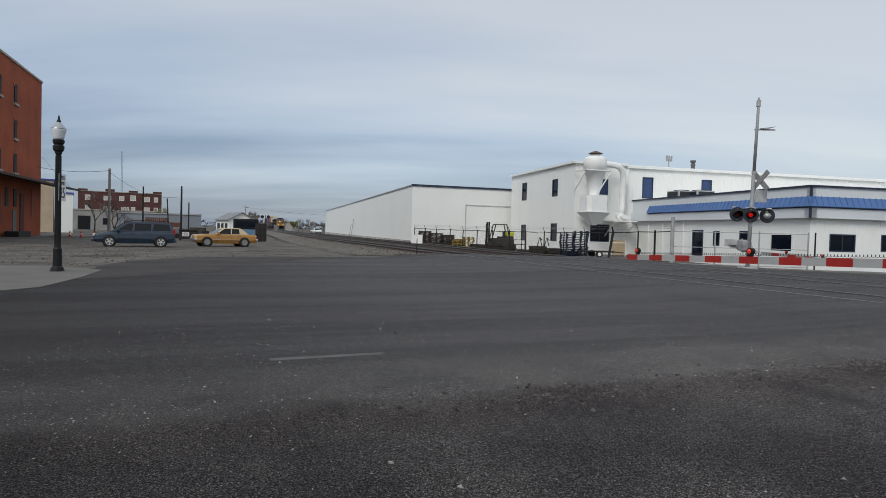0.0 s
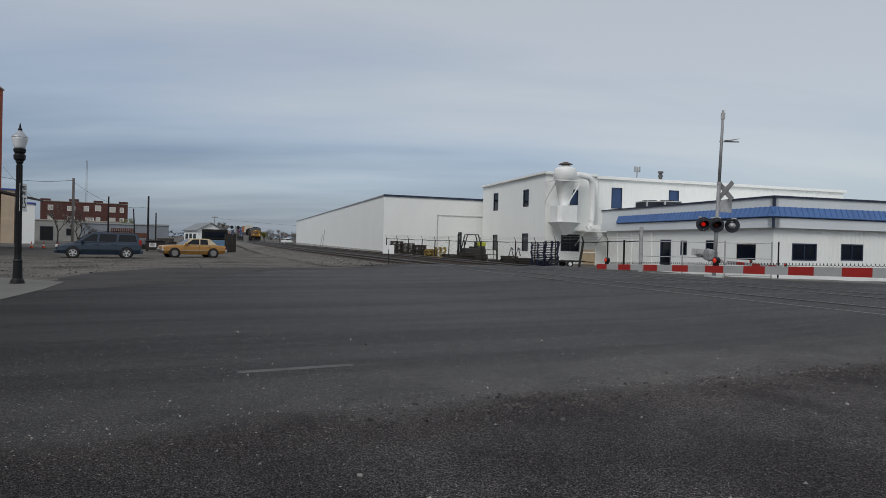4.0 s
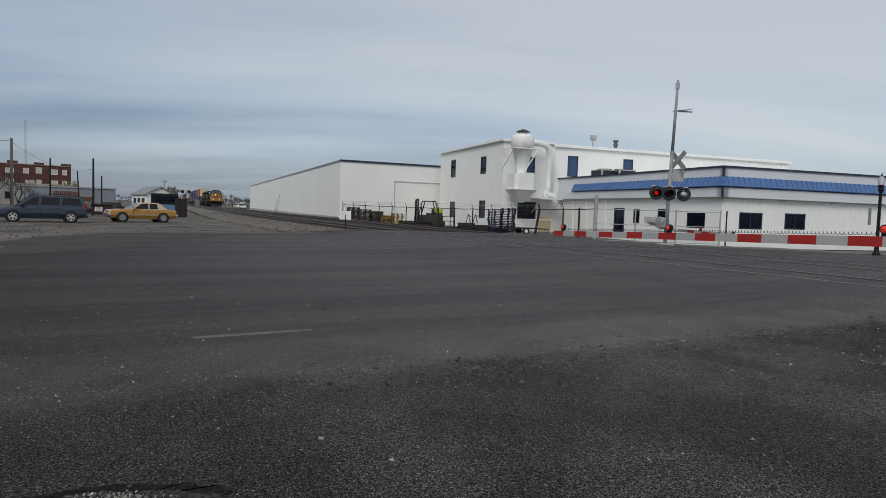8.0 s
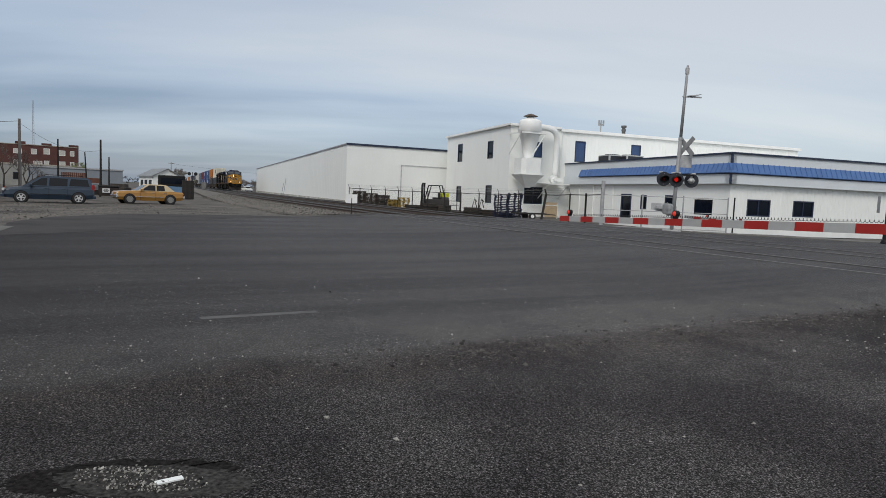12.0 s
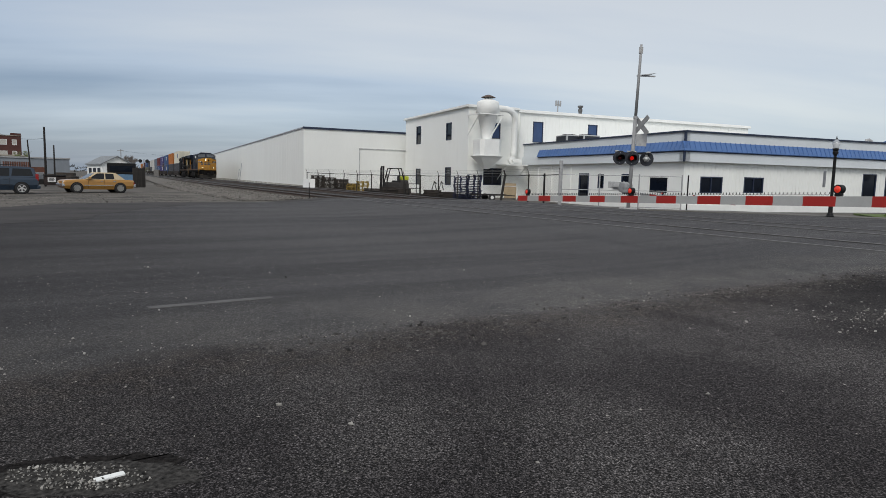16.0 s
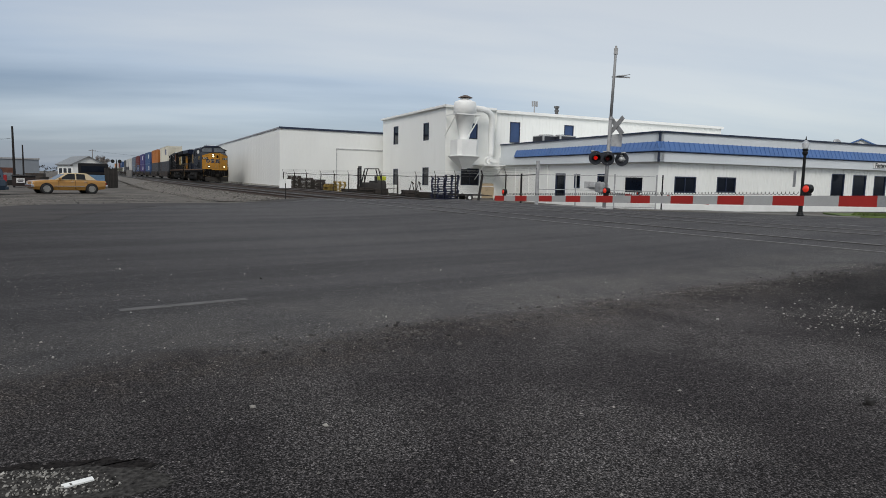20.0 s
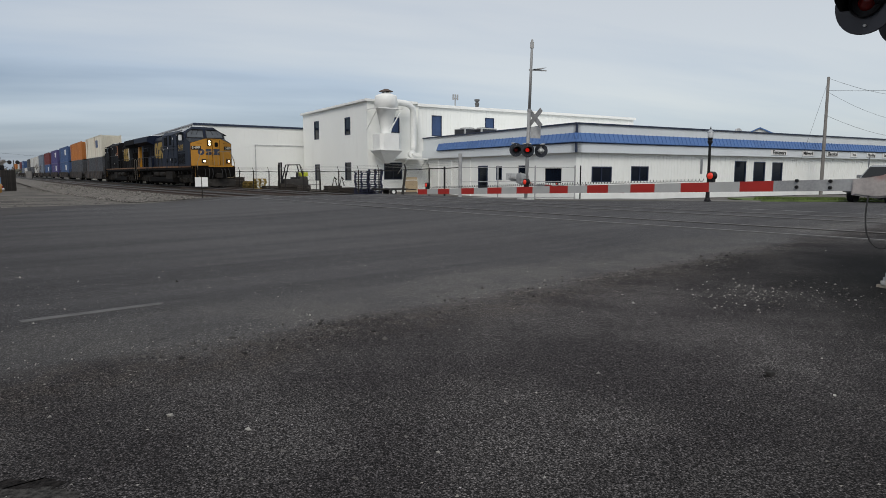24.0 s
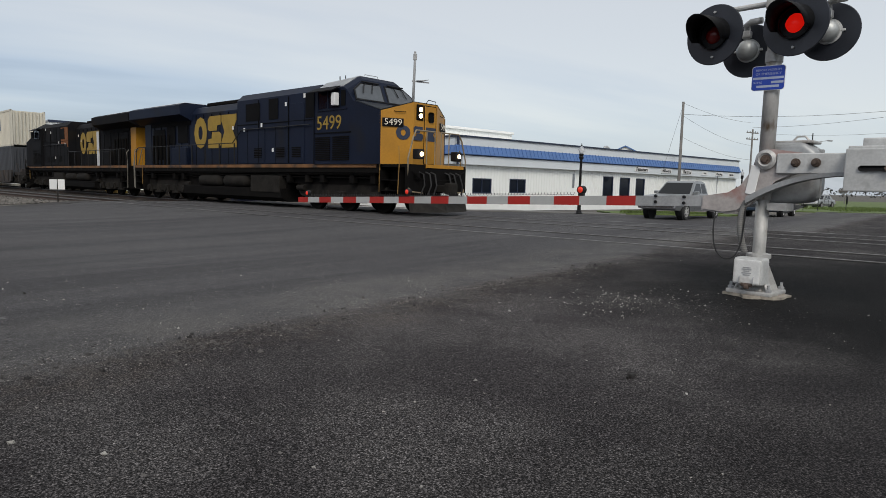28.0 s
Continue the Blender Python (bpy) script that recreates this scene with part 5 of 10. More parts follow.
def truck(parent, xc, axles, name="truck", wheel_r=0.53, gauge=0.79):
    """A bogie: side frames with boxes, springs and brakes, and its wheels."""
    t = part(name, bm_new(), LOCO_DUST, parent)
    bm = bmesh.new()
    a, b = min(axles) - 0.75, max(axles) + 0.75
    for s in (-1, 1):
        y0, y1 = (s * 1.0, s * 1.14)
        lo, hi = min(y0, y1), max(y0, y1)
        prism(bm, [(a, 0.66), (a + 0.2, 1.02), (b - 0.2, 1.02), (b, 0.66), (b - 0.15, 0.5), (max(axles) - 0.3, 0.44), (min(axles) + 0.3, 0.44), (a + 0.15, 0.5)], lo, hi, "y")
        for x in axles:
            rbox(bm, x - 0.24, x + 0.24, min(s * 0.98, s * 1.24), max(s * 0.98, s * 1.24), 0.34, 0.72, 0.05)
            cyl(bm, (x, s * 1.1, 0.53), (x, s * 1.3, 0.53), 0.14, n=12)
        for x in [(p + q) / 2 for p, q in zip(axles, axles[1:])]:
            for dx in (-0.14, 0.14):
                cyl(bm, (x + dx, s * 1.1, 0.42), (x + dx, s * 1.1, 0.72), 0.09, n=10)
            box(bm, x - 0.3, x + 0.3, min(s * 1.0, s * 1.2), max(s * 1.0, s * 1.2), 0.32, 0.42)
        cyl(bm, (a + 0.05, s * 1.2, 0.8), (a + 0.5, s * 1.2, 0.8), 0.11, n=10)
        cyl(bm, (b - 0.5, s * 1.2, 0.8), (b - 0.05, s * 1.2, 0.8), 0.11, n=10)
    box(bm, a + 0.3, b - 0.3, -1.0, 1.0, 0.6, 0.8)
    t.data = mesh_of(name, bm, LOCO_DUST)
    t.matrix_basis = pose(xc, 0, 0)
    for x in axles:
        bm = bmesh.new()
        for s in (-1, 1):
            lathe(bm, [(0.0, -0.06), (wheel_r * 0.35, -0.07), (wheel_r * 0.8, -0.03), (wheel_r, -0.06), (wheel_r, 0.06), (wheel_r + 0.025, 0.07), (wheel_r + 0.02, 0.1), (wheel_r * 0.8, 0.08), (0.0, 0.08)], 24, Matrix.Translation((0, s * gauge, 0)) @ Matrix.Rotation(radians(90 * s), 4, "X"))
        cyl(bm, (0, -gauge, 0), (0, gauge, 0), 0.08, n=10)
        part("wheelset", bm, LOCO_GRIME, t).matrix_basis = pose(x, 0, wheel_r)
    return t


def logo_bars(parent, x0, x1, z0, z1, y, material, label="large block emblem"):
    """Three plain shapes: a thick ring, two staggered bars and a waisted block."""
    flip = Matrix.Translation((x0 + x1, 0, 0)) @ Matrix.Diagonal((-1, 1, 1, 1)) if y > 0 else Matrix.Identity(4)
    y0, y1 = min(y, y * 1.006), max(y, y * 1.006)
    w, h = (x1 - x0) / 3, z1 - z0

    def put(i, p):
        return x0 + w * (i + p[0]), z0 + h * p[1]
    for i, polys in enumerate((ring_polys(), ZIGZAG, WAISTED)):
        bm = bmesh.new()
        for poly in polys:
            prism(bm, [put(i, p) for p in poly], y0, y1, "y", flip)
        part("emblem", bm, material, parent, label)


def ring_polys():
    def at(k, f):
        t = radians(360 * k / 12)
        return 0.5 + 0.47 * f * math.cos(t), 0.5 + (0.5 - (1 - f) * 0.42) * math.sin(t)
    return [[at(k, 1.0), at(k + 1, 1.0), at(k + 1, 0.34), at(k, 0.34)] for k in range(12)]


ZIGZAG = ([(0.04, 0.60), (0.16, 0.54), (0.66, 0.54), (0.70, 0.70), (0.95, 0.72), (0.95, 1.0), (0.18, 1.0), (0.04, 0.88)], [(0.34, 0.50), (0.84, 0.50), (0.98, 0.42), (0.98, 0.14), (0.84, 0.0), (0.06, 0.0), (0.06, 0.28), (0.30, 0.30)])
WAISTED = ([(0.0, 0.0), (1.0, 0.0), (1.0, 0.18), (0.76, 0.5), (1.0, 0.82), (1.0, 1.0), (0.0, 1.0), (0.0, 0.82), (0.2, 0.5), (0.0, 0.18)],)


def locomotive(name, label, body_mat, second=False):
    """Six-axle diesel; x forward, middle at 0, rails at z = 0."""
    L = thing(name, label, "locomotive")
    # frame and walkway
    bm = bmesh.new(); box(bm, -10.4, 8.7, -1.5, 1.5, 1.40, 1.70); box(bm, -10.4, 8.7, -1.15, 1.15, 0.95, 1.40); part("frame", bm, LOCO_GRIME, L)
    for s in (-1, 1):
        bm = bmesh.new(); box(bm, -10.4, 8.6, min(s * 1.503, s * 1.53), max(s * 1.503, s * 1.53), 1.58, 1.71); part("sill_stripe", bm, mat("sill_stripe_worn", (0.17, 0.08, 0.03), 0.7, vary=0.4, scale=2, stain=(0.045, 0.032, 0.026), stain_scale=1.2, stain_at=0.5), L, "worn orange-yellow sill stripe")
    # engine hood, narrow, with door seams
    hood = [(-0.95, 1.7), (-0.95, 4.22), (-0.75, 4.52), (-0.4, 4.63), (0.4, 4.63), (0.75, 4.52), (0.95, 4.22), (0.95, 1.7)]
    bm = bmesh.new(); prism(bm, hood, -9.6, -0.3, "x"); h = part("engine_hood", bm, body_mat, L)
    for s in (-1, 1):
        for i in range(12):
            x = -9.2 + i * 0.74
            bm = bmesh.new(); rbox(bm, x + 0.02, x + 0.70, min(s * 0.953, s * 0.975), max(s * 0.953, s * 0.975), 1.75, 3.95 if i > 5 else 2.75, 0.008, seg=1)
            part("hood_door", bm, body_mat, h)
            bm = bmesh.new(); box(bm, x - 0.02, x + 0.015, min(s * 0.953, s * 0.98), max(s * 0.953, s * 0.98), 1.72, 4.15); part("door_seam", bm, LOCO_VOID, h)
        for x0, x1, z0, z1 in ((-9.3, -8.0, 2.0, 3.6), (-7.8, -6.9, 2.8, 3.7), (-6.6, -5.6, 2.85, 3.75)):
            bm = bmesh.new(); box(bm, x0, x1, min(s * 0.978, s * 0.99), max(s * 0.978, s * 0.99), z0, z1); part("radiator_grille", bm, LOCO_VOID, h)
        for x0, x1, z0, z1 in ((-9.5, -5.3, 3.72, 4.1),):
            bm = bmesh.new(); box(bm, x0, x1, min(s * 0.955, s * 0.992), max(s * 0.955, s * 0.992), z0, z1); part("radiator_intake", bm, LOCO_VOID, h)
        bm = bmesh.new(); rbox(bm, -6.9, -5.4, min(s * 0.96, s * 1.2), max(s * 0.96, s * 1.2), 1.7, 2.6, 0.04, seg=1); part("blower_box", bm, body_mat, h)
        for k in range(5):
            bm = bmesh.new(); cyl(bm, (-9.15 + 0.42 * k, s * 1.06, 1.75), (-9.15 + 0.42 * k, s * 1.06, 3.3), 0.05, n=8); part("cooling_pipe", bm, LOCO_GRIME, h)
    # flared radiator wings
    bm = bmesh.new(); prism(bm, [(-1.55, 4.18), (-1.57, 4.64), (-1.3, 4.76), (1.3, 4.76), (1.57, 4.64), (1.55, 4.18), (0.95, 3.9), (-0.95, 3.9)], -10.9, -5.2, "x"); part("radiator_wing", bm, body_mat, L)
    bm = bmesh.new(); prism(bm, [(-1.0, 4.76), (-0.9, 4.88), (0.9, 4.88), (1.0, 4.76)], -9.8, -6.0, "x"); part("radiator_fans", bm, LOCO_ROOF, L, "pale radiator deck")
    bm = bmesh.new(); prism(bm, [(-0.97, 1.6), (-0.97, 4.0), (0.97, 4.0), (0.97, 1.6)], -10.35, -9.62, "x"); part("rear_hood_end", bm, LOCO_YELLOW if second else body_mat, L, "yellow end of the long hood" if second else "")
    bm = bmesh.new(); rbox(bm, -4.6, -1.0, -0.5, 0.5, 4.6, 4.78, 0.05); cyl(bm, (-0.6, -0.85, 4.66), (-0.6, 0.2, 4.66), 0.1, n=10); part("exhaust_deck", bm, LOCO_GRIME, L)
    # high cabinet behind the cab
    cabinet = [(-1.42, 1.7), (-1.42, 4.46), (-1.15, 4.74), (1.15, 4.74), (1.42, 4.46), (1.42, 1.7)]
    bm = bmesh.new(); prism(bm, cabinet, -0.28, 5.2, "x"); c = part("equipment_cabinet", bm, body_mat, L)
    for s in (-1, 1):
        y0, y1 = min(s * 1.424, s * 1.44), max(s * 1.424, s * 1.44)
        for x0, x1, z0, z1 in ((0.4, 1.45, 3.55, 4.28), (2.1, 2.75, 3.55, 4.38), (4.55, 5.05, 3.5, 4.42)):
            bm = bmesh.new(); box(bm, x0, x1, y0, y1, z0, z1); part("intake_grille", bm, LOCO_VOID, c)
        for x0, x1, z0, z1 in ((-0.1, 1.8, 1.75, 3.2), (1.95, 3.4, 1.75, 3.2), (3.55, 4.45, 1.75, 4.1)):
            bm = bmesh.new(); rbox(bm, x0, x1, y0, y1, z0, z1, 0.006, seg=1); d = part("access_door", bm, body_mat, c)
            bm = bmesh.new()
            for k in range(6):
                box(bm, x1 - 0.75, x1 - 0.2, min(s * 1.442, s * 1.46), max(s * 1.442, s * 1.46), 2.0 + k * 0.07, 2.04 + k * 0.07)
            part("louvre", bm, LOCO_GRIME, d)
    # cab: side walls up to the shoulders, chamfered roof, raked windscreen wall
    bm = bmesh.new()

    def ring(x, yw, z_side, z_top, inset=0.42):
        return [(x, -yw, 1.7), (x, -yw, z_side), (x, -yw + inset, z_top), (x, yw - inset, z_top), (x, yw, z_side), (x, yw, 1.7)]
    rows = [ring(5.22, 1.5, 4.42, 4.80, 0.55), ring(6.92, 1.5, 4.46, 4.94, 0.72), ring(7.10, 1.5, 4.36, 4.80, 0.66), ring(7.45, 1.50, 3.93, 3.95), ring(8.84, 1.53, 3.52, 3.54)]
    vs = [[bm.verts.new(p) for p in r] for r in rows]
    for a, b in zip(vs, vs[1:]):
        for i in range(5):
            bm.faces.new((a[i], a[i + 1], b[i + 1], b[i]))
    bm.faces.new(vs[0][::-1]); bm.faces.new(vs[-1])
    cb = part("cab", bm, body_mat, L)
    # nose: a blunt wedge with a higher middle
    bm = bmesh.new()
    rows = [[(8.82, -1.53, 1.7), (8.82, -1.53, 3.5), (8.82, 1.53, 3.5), (8.82, 1.53, 1.7)], [(9.38, -0.55, 1.7), (9.38, -0.55, 3.86), (9.38, 0.55, 3.86), (9.38, 0.55, 1.7)]]
    vs = [[bm.verts.new(p) for p in r] for r in rows]
    for i in range(4):
        bm.faces.new((vs[0][i], vs[0][(i + 1) % 4], vs[1][(i + 1) % 4], vs[1][i]))
    bm.faces.new(vs[0][::-1]); bm.faces.new(vs[1])
    ns = part("nose", bm, body_mat if second else LOCO_YELLOW, L, "" if second else "yellow nose")
    bm = bmesh.new(); v = [bm.verts.new(p) for p in ((7.45, -1.46, 3.965), (7.45, 1.46, 3.965), (8.84, 1.52, 3.545), (9.39, 0.55, 3.88), (9.39, -0.55, 3.88), (8.84, -1.52, 3.545))]
    bm.faces.new(v); bmesh.ops.solidify(bm, geom=bm.faces[:], thickness=0.02); dk = part("nose_deck", bm, mat("nose_deck_grey", (0.075, 0.085, 0.10), 0.6, vary=0.25, scale=3), L, "scuffed grey-blue nose deck")
    bm = bmesh.new(); prism(bm, [(5.25, 4.81), (6.92, 4.945), (6.88, 4.97), (5.3, 4.85)], -0.76, 0.76, "y"); rbox(bm, 6.0, 6.5, -0.3, 0.3, 4.93, 5.04, 0.03); part("cab_roof", bm, LOCO_ROOF, cb, "pale grey cab roof")
    bm = bmesh.new(); v = [bm.verts.new(p) for p in ((5.3, -1.45, 4.47), (6.85, -1.45, 4.505), (6.85, -0.80, 4.945), (5.3, -0.98, 4.81))]
    bm.faces.new(v); bmesh.ops.solidify(bm, geom=bm.faces[:], thickness=-0.012); part("roof_slope", bm, LOCO_ROOF, cb, "pale grey cab roof slope")
    # windscreens
    n = Vector((0.94, 0, 0.33)).normalized()
    for s in (-1, 1):
        for grow_by, lift, name2 in ((0.05, 0.012, "windscreen_gasket"), (0.0, 0.022, "windscreen")):
            bm = bmesh.new()
            g = grow_by
            prof = [(0.13 - g, 4.04 - g), (1.32 + g, 4.04 - g), (1.30 + g, 4.36 + g * 0.6), (0.98 + g * 0.6, 4.60 + g), (0.13 - g, 4.62 + g)]
            pts = [Vector((7.10 + (4.80 - z) / (4.80 - 3.95) * 0.35, s * y, z)) for y, z in prof]
            f = [bm.verts.new(p + n * lift) for p in pts]; h2 = [bm.verts.new(p - n * 0.02) for p in pts]
            bm.faces.new(f); bm.faces.new(h2[::-1])
            for i in range(5):
                bm.faces.new((f[i], h2[i], h2[(i + 1) % 5], f[(i + 1) % 5]))
            if g:
                part(name2, bm, BLACK, cb)
        # part of the sky's reflection is painted: pale grey-blue base under the coat
        part("windscreen", bm, mat("windscreen_glass", (0.075, 0.085, 0.095), 0.12, vary=0.2, coat=0.5), cb, "windscreen coloured pale for reflected sky")
        bm = bmesh.new(); tube(bm, [(7.19, s * 0.35, 4.72), (7.24, s * 0.5, 4.6), (7.36, s * 0.62, 4.3)], 0.016, 6); tube(bm, [(7.19, s * 0.75, 4.70), (7.26, s * 0.9, 4.55), (7.38, s * 1.0, 4.28)], 0.016, 6); cyl(bm, (7.2, s * 0.2, 4.70), (7.2, s * 0.95, 4.70), 0.03, n=6); tube(bm, [(7.6, s * 0.1, 3.98), (7.62, s * 0.6, 4.0), (7.6, s * 1.1, 3.98)], 0.02, 6); part("wiper", bm, BLACK, cb)
        y0, y1 = min(s * 1.503, s * 1.52), max(s * 1.503, s * 1.52)
        for x0, x1 in ((5.55, 6.05), (6.12, 6.75)):
            bm = bmesh.new(); box(bm, x0, x1, y0, y1, 3.75, 4.36); part("side_window", bm, GLASS, cb)
        bm = bmesh.new(); box(bm, 6.80, 7.04, y0, y1, 3.8, 4.34); part("side_window", bm, LOCO_VOID, cb)
        bm = bmesh.new(); prism(bm, [(s * 1.5, 4.48), (s * 1.5, 4.52), (s * 1.85, 4.33), (s * 1.85, 4.30)], 5.35, 6.75, "x"); part("sunshade", bm, LOCO_FADED, cb, "grey side window sunshade")
        bm = bmesh.new(); rbox(bm, 6.55, 6.75, min(s * 1.55, s * 1.75), max(s * 1.55, s * 1.75), 3.8, 4.25, 0.02); part("mirror", bm, SIGN_WHITE if not second else BLACK, cb)
        # grilles under the cab windows, data plates
        for x0, x1 in ((5.35, 6.2), (6.35, 7.25)):
            bm = bmesh.new()
            for k in range(13):
                box(bm, x0, x1, min(s * 1.502, s * 1.525), max(s * 1.502, s * 1.525), 1.85 + k * 0.068, 1.887 + k * 0.068)
            part("side_grille", bm, LOCO_GRIME, cb)
        bm = bmesh.new(); box(bm, 7.45, 7.62, min(s * 1.46, s * 1.485), max(s * 1.46, s * 1.50), 2.1, 2.35); part("data_plate", bm, YELLOW_PAINT, cb)
    # headlights on the nose, number boards, ditch lights
    for z in (3.41, 3.63):
        bm = bmesh.new(); cyl(bm, (9.37, -0.28, z), (9.43, -0.28, z), 0.115, n=18); part("headlight_rim", bm, LOCO_GRIME, ns)
        bm = bmesh.new(); cyl(bm, (9.43, -0.28, z), (9.442, -0.28, z), 0.08, n=18); part("headlight", bm, HEADLIGHT if not second else LOCO_ROOF, ns, "lit headlight" if not second else "")
    bm = bmesh.new(); rbox(bm, 9.37, 9.415, -0.44, -0.12, 3.26, 3.80, 0.02, seg=1); part("headlight_box", bm, LOCO_GRIME, ns)
    bm = bmesh.new(); box(bm, 9.372, 9.386, -0.08, 0.50, 1.74, 3.80); part("door_gap", bm, LOCO_GRIME, ns)
    bm = bmesh.new(); rbox(bm, 9.38, 9.402, -0.05, 0.47, 1.76, 3.77, 0.01, seg=1); nd = part("nose_door", bm, body_mat if second else LOCO_YELLOW, ns)
    bm = bmesh.new(); rbox(bm, 9.40, 9.412, 0.10, 0.34, 3.22, 3.58, 0.05, seg=1); part("nose_door_window", bm, LOCO_VOID, nd)
    for z in (2.0, 2.7, 3.3):
        bm = bmesh.new(); rbox(bm, 9.40, 9.425, -0.05, 0.06, z, z + 0.09, 0.01, seg=1); part("hinge", bm, LOCO_GRIME if second else LOCO_YELLOW, nd)
    bm = bmesh.new(); tube(bm, [(9.40, 0.42, 2.5), (9.46, 0.42, 2.53), (9.46, 0.42, 2.8), (9.40, 0.42, 2.83)], 0.012, 6); part("door_handle", bm, BLACK, nd)
    bm = bmesh.new(); tube(bm, [(9.2, 0.62, 3.82), (9.25, 0.6, 4.0), (9.3, 0.2, 4.02), (9.3, 0.1, 3.9)], 0.014, 6); part("top_grab_rail", bm, BLACK, ns)
    for s in (-1, 1):
        bm = bmesh.new(); tube(bm, [(9.07, s * 1.12, 3.52), (9.12, s * 1.12, 3.50), (9.27, s * 0.85, 3.50), (9.27, s * 0.8, 3.52)], 0.012, 6); part("short_grab_rail", bm, LOCO_GRIME, ns)
    for s in (-1, 1):
        q = Matrix.Translation((9.035, s * 1.15, 3.13)) @ Matrix.Rotation(s * math.atan2(0.56, 0.98), 4, "Z")
        bm = bmesh.new(); rbox(bm, -0.03, 0.05, -0.35, 0.35, -0.145, 0.145, 0.02, q); nb = part("number_board", bm, BLACK, ns, "black framed number board")
        bm = bmesh.new(); box(bm, 0.05, 0.056, -0.32, 0.32, -0.12, 0.12, q); part("number_panel", bm, LOCO_VOID, nb)
        if not second:
            letters("number", "5499", 0.3, BOARD_LIT, nb, q @ Matrix.Translation((0.06, 0, 0)) @ Matrix.Rotation(radians(90), 4, "Z") @ Matrix.Rotation(radians(90), 4, "X"))
            letters("road_number", "5499", 0.72, LOGO_YELLOW, cb, Matrix.Translation((6.12, s * 1.506, 3.2)) @ Matrix.Rotation(radians(180 if s > 0 else 0), 4, "Z") @ Matrix.Rotation(radians(90), 4, "X"))
        bm = bmesh.new(); rbox(bm, 9.85, 10.12, s * 0.93 - 0.15, s * 0.93 + 0.15, 1.88, 2.22, 0.04); hb = part("ditch_light_housing", bm, BLACK, L)
        bm = bmesh.new(); cyl(bm, (10.12, s * 0.93, 2.05), (10.14, s * 0.93, 2.05), 0.078, n=16); part("ditch_light", bm, DITCH if not second else LOCO_ROOF, hb)
    for s in (-1, 1):
        for x, z, yy in ((-0.9, 3.75, 0.985), (-1.4, 3.4, 0.985), (0.3, 3.2, 1.445), (1.6, 3.35, 1.445), (2.4, 2.3, 1.445), (4.5, 4.35, 1.445), (3.3, 4.1, 1.445), (8.3, 3.2, 1.47)):
            bm = bmesh.new(); box(bm, x - 0.06, x + 0.06, min(s * yy, s * (yy + 0.008)), max(s * yy, s * (yy + 0.008)), z - 0.08, z + 0.08); part("notice", bm, SIGN_WHITE, L, "small white notice")
    if second:
        for s in (-1, 1):
            logo_bars(L, -4.7, -1.2, 2.5, 3.95, s * 0.985, LOGO_YELLOW, label="faded block emblem")
            bm = bmesh.new(); box(bm, -4.65, -4.25, min(s * 0.98, s * 0.995), max(s * 0.98, s * 0.995), 1.7, 3.9); part("bare_panel", bm, LOCO_ROOF, L, "bare pale door panel")
            bm = bmesh.new(); box(bm, -0.25, 1.2, min(s * 1.424, s * 1.43), max(s * 1.424, s * 1.43), 3.0, 4.35); part("rust_panel", bm, mat("burnt_orange_patch", (0.20, 0.07, 0.02), 0.8, vary=0.5, scale=3), L, "burnt orange paint patch")
    else:
        for s in (-1, 1):
            logo_bars(L, -4.95, -1.1, 2.52, 4.03, s * 0.985, LOGO_YELLOW)
        q = Matrix.Translation((9.20, -0.87, 2.80)) @ Matrix.Rotation(-math.atan2(0.56, 0.98), 4, "Z")
        bm = bmesh.new()
        for poly in ring_polys():
            prism(bm, [((p[0] - 0.5) * 0.52, (p[1] - 0.5) * 0.5) for p in poly], 0.004, 0.014, "x", q @ Matrix.Translation((0, 0.02, 0)))
        part("nose_emblem", bm, LOGO_NAVY, ns, "dark block emblem")
        for polys, y in ((ZIGZAG, -0.36), (WAISTED, 0.22)):
            bm = bmesh.new()
            for poly in polys:
                prism(bm, [((p[0] - 0.5) * 0.46 + y, (p[1] - 0.5) * 0.48 + 2.80) for p in poly], 9.404, 9.412, "x")
            part("nose_emblem", bm, LOGO_NAVY, ns, "dark block emblem")
    # front platform, pilot and plough
    bm = bmesh.new(); box(bm, 8.6, 10.0, -1.45, 1.45, 1.6, 1.7); box(bm, 9.9, 10.0, -1.45, 1.45, 0.75, 1.6); box(bm, 8.7, 9.9, -1.0, 1.0, 0.8, 1.6); part("front_platform", bm, LOCO_GRIME, L)
    bm = bmesh.new(); box(bm, 10.001, 10.02, -0.6, 1.3, 1.6, 1.72); part("platform_edge", bm, LOCO_YELLOW, L)
    bm = bmesh.new()
    v = [bm.verts.new(p) for p in ((10.0, -1.4, 0.66), (10.15, 0, 0.66), (10.0, 1.4, 0.66), (10.12, -1.42, 0.08), (10.5, 0, 0.08), (10.12, 1.42, 0.08))]
    bm.faces.new((v[0], v[1], v[4], v[3])); bm.faces.new((v[1], v[2], v[5], v[4])); bmesh.ops.solidify(bm, geom=bm.faces[:], thickness=0.04); part("snow_plough", bm, mat("plough_grey", (0.040, 0.036, 0.032), 0.8, vary=0.4, scale=3, fine=20, stain=(0.03, 0.026, 0.022), stain_scale=2.0, stain_at=0.52), L, "dirty steel pilot plough")
    bm = bmesh.new(); rbox(bm, 10.0, 10.5, -0.13, 0.13, 0.78, 1.02, 0.04); rbox(bm, 10.45, 10.75, -0.19, 0.19, 0.7, 1.1, 0.06); part("coupler", bm, LOCO_DUST, L)
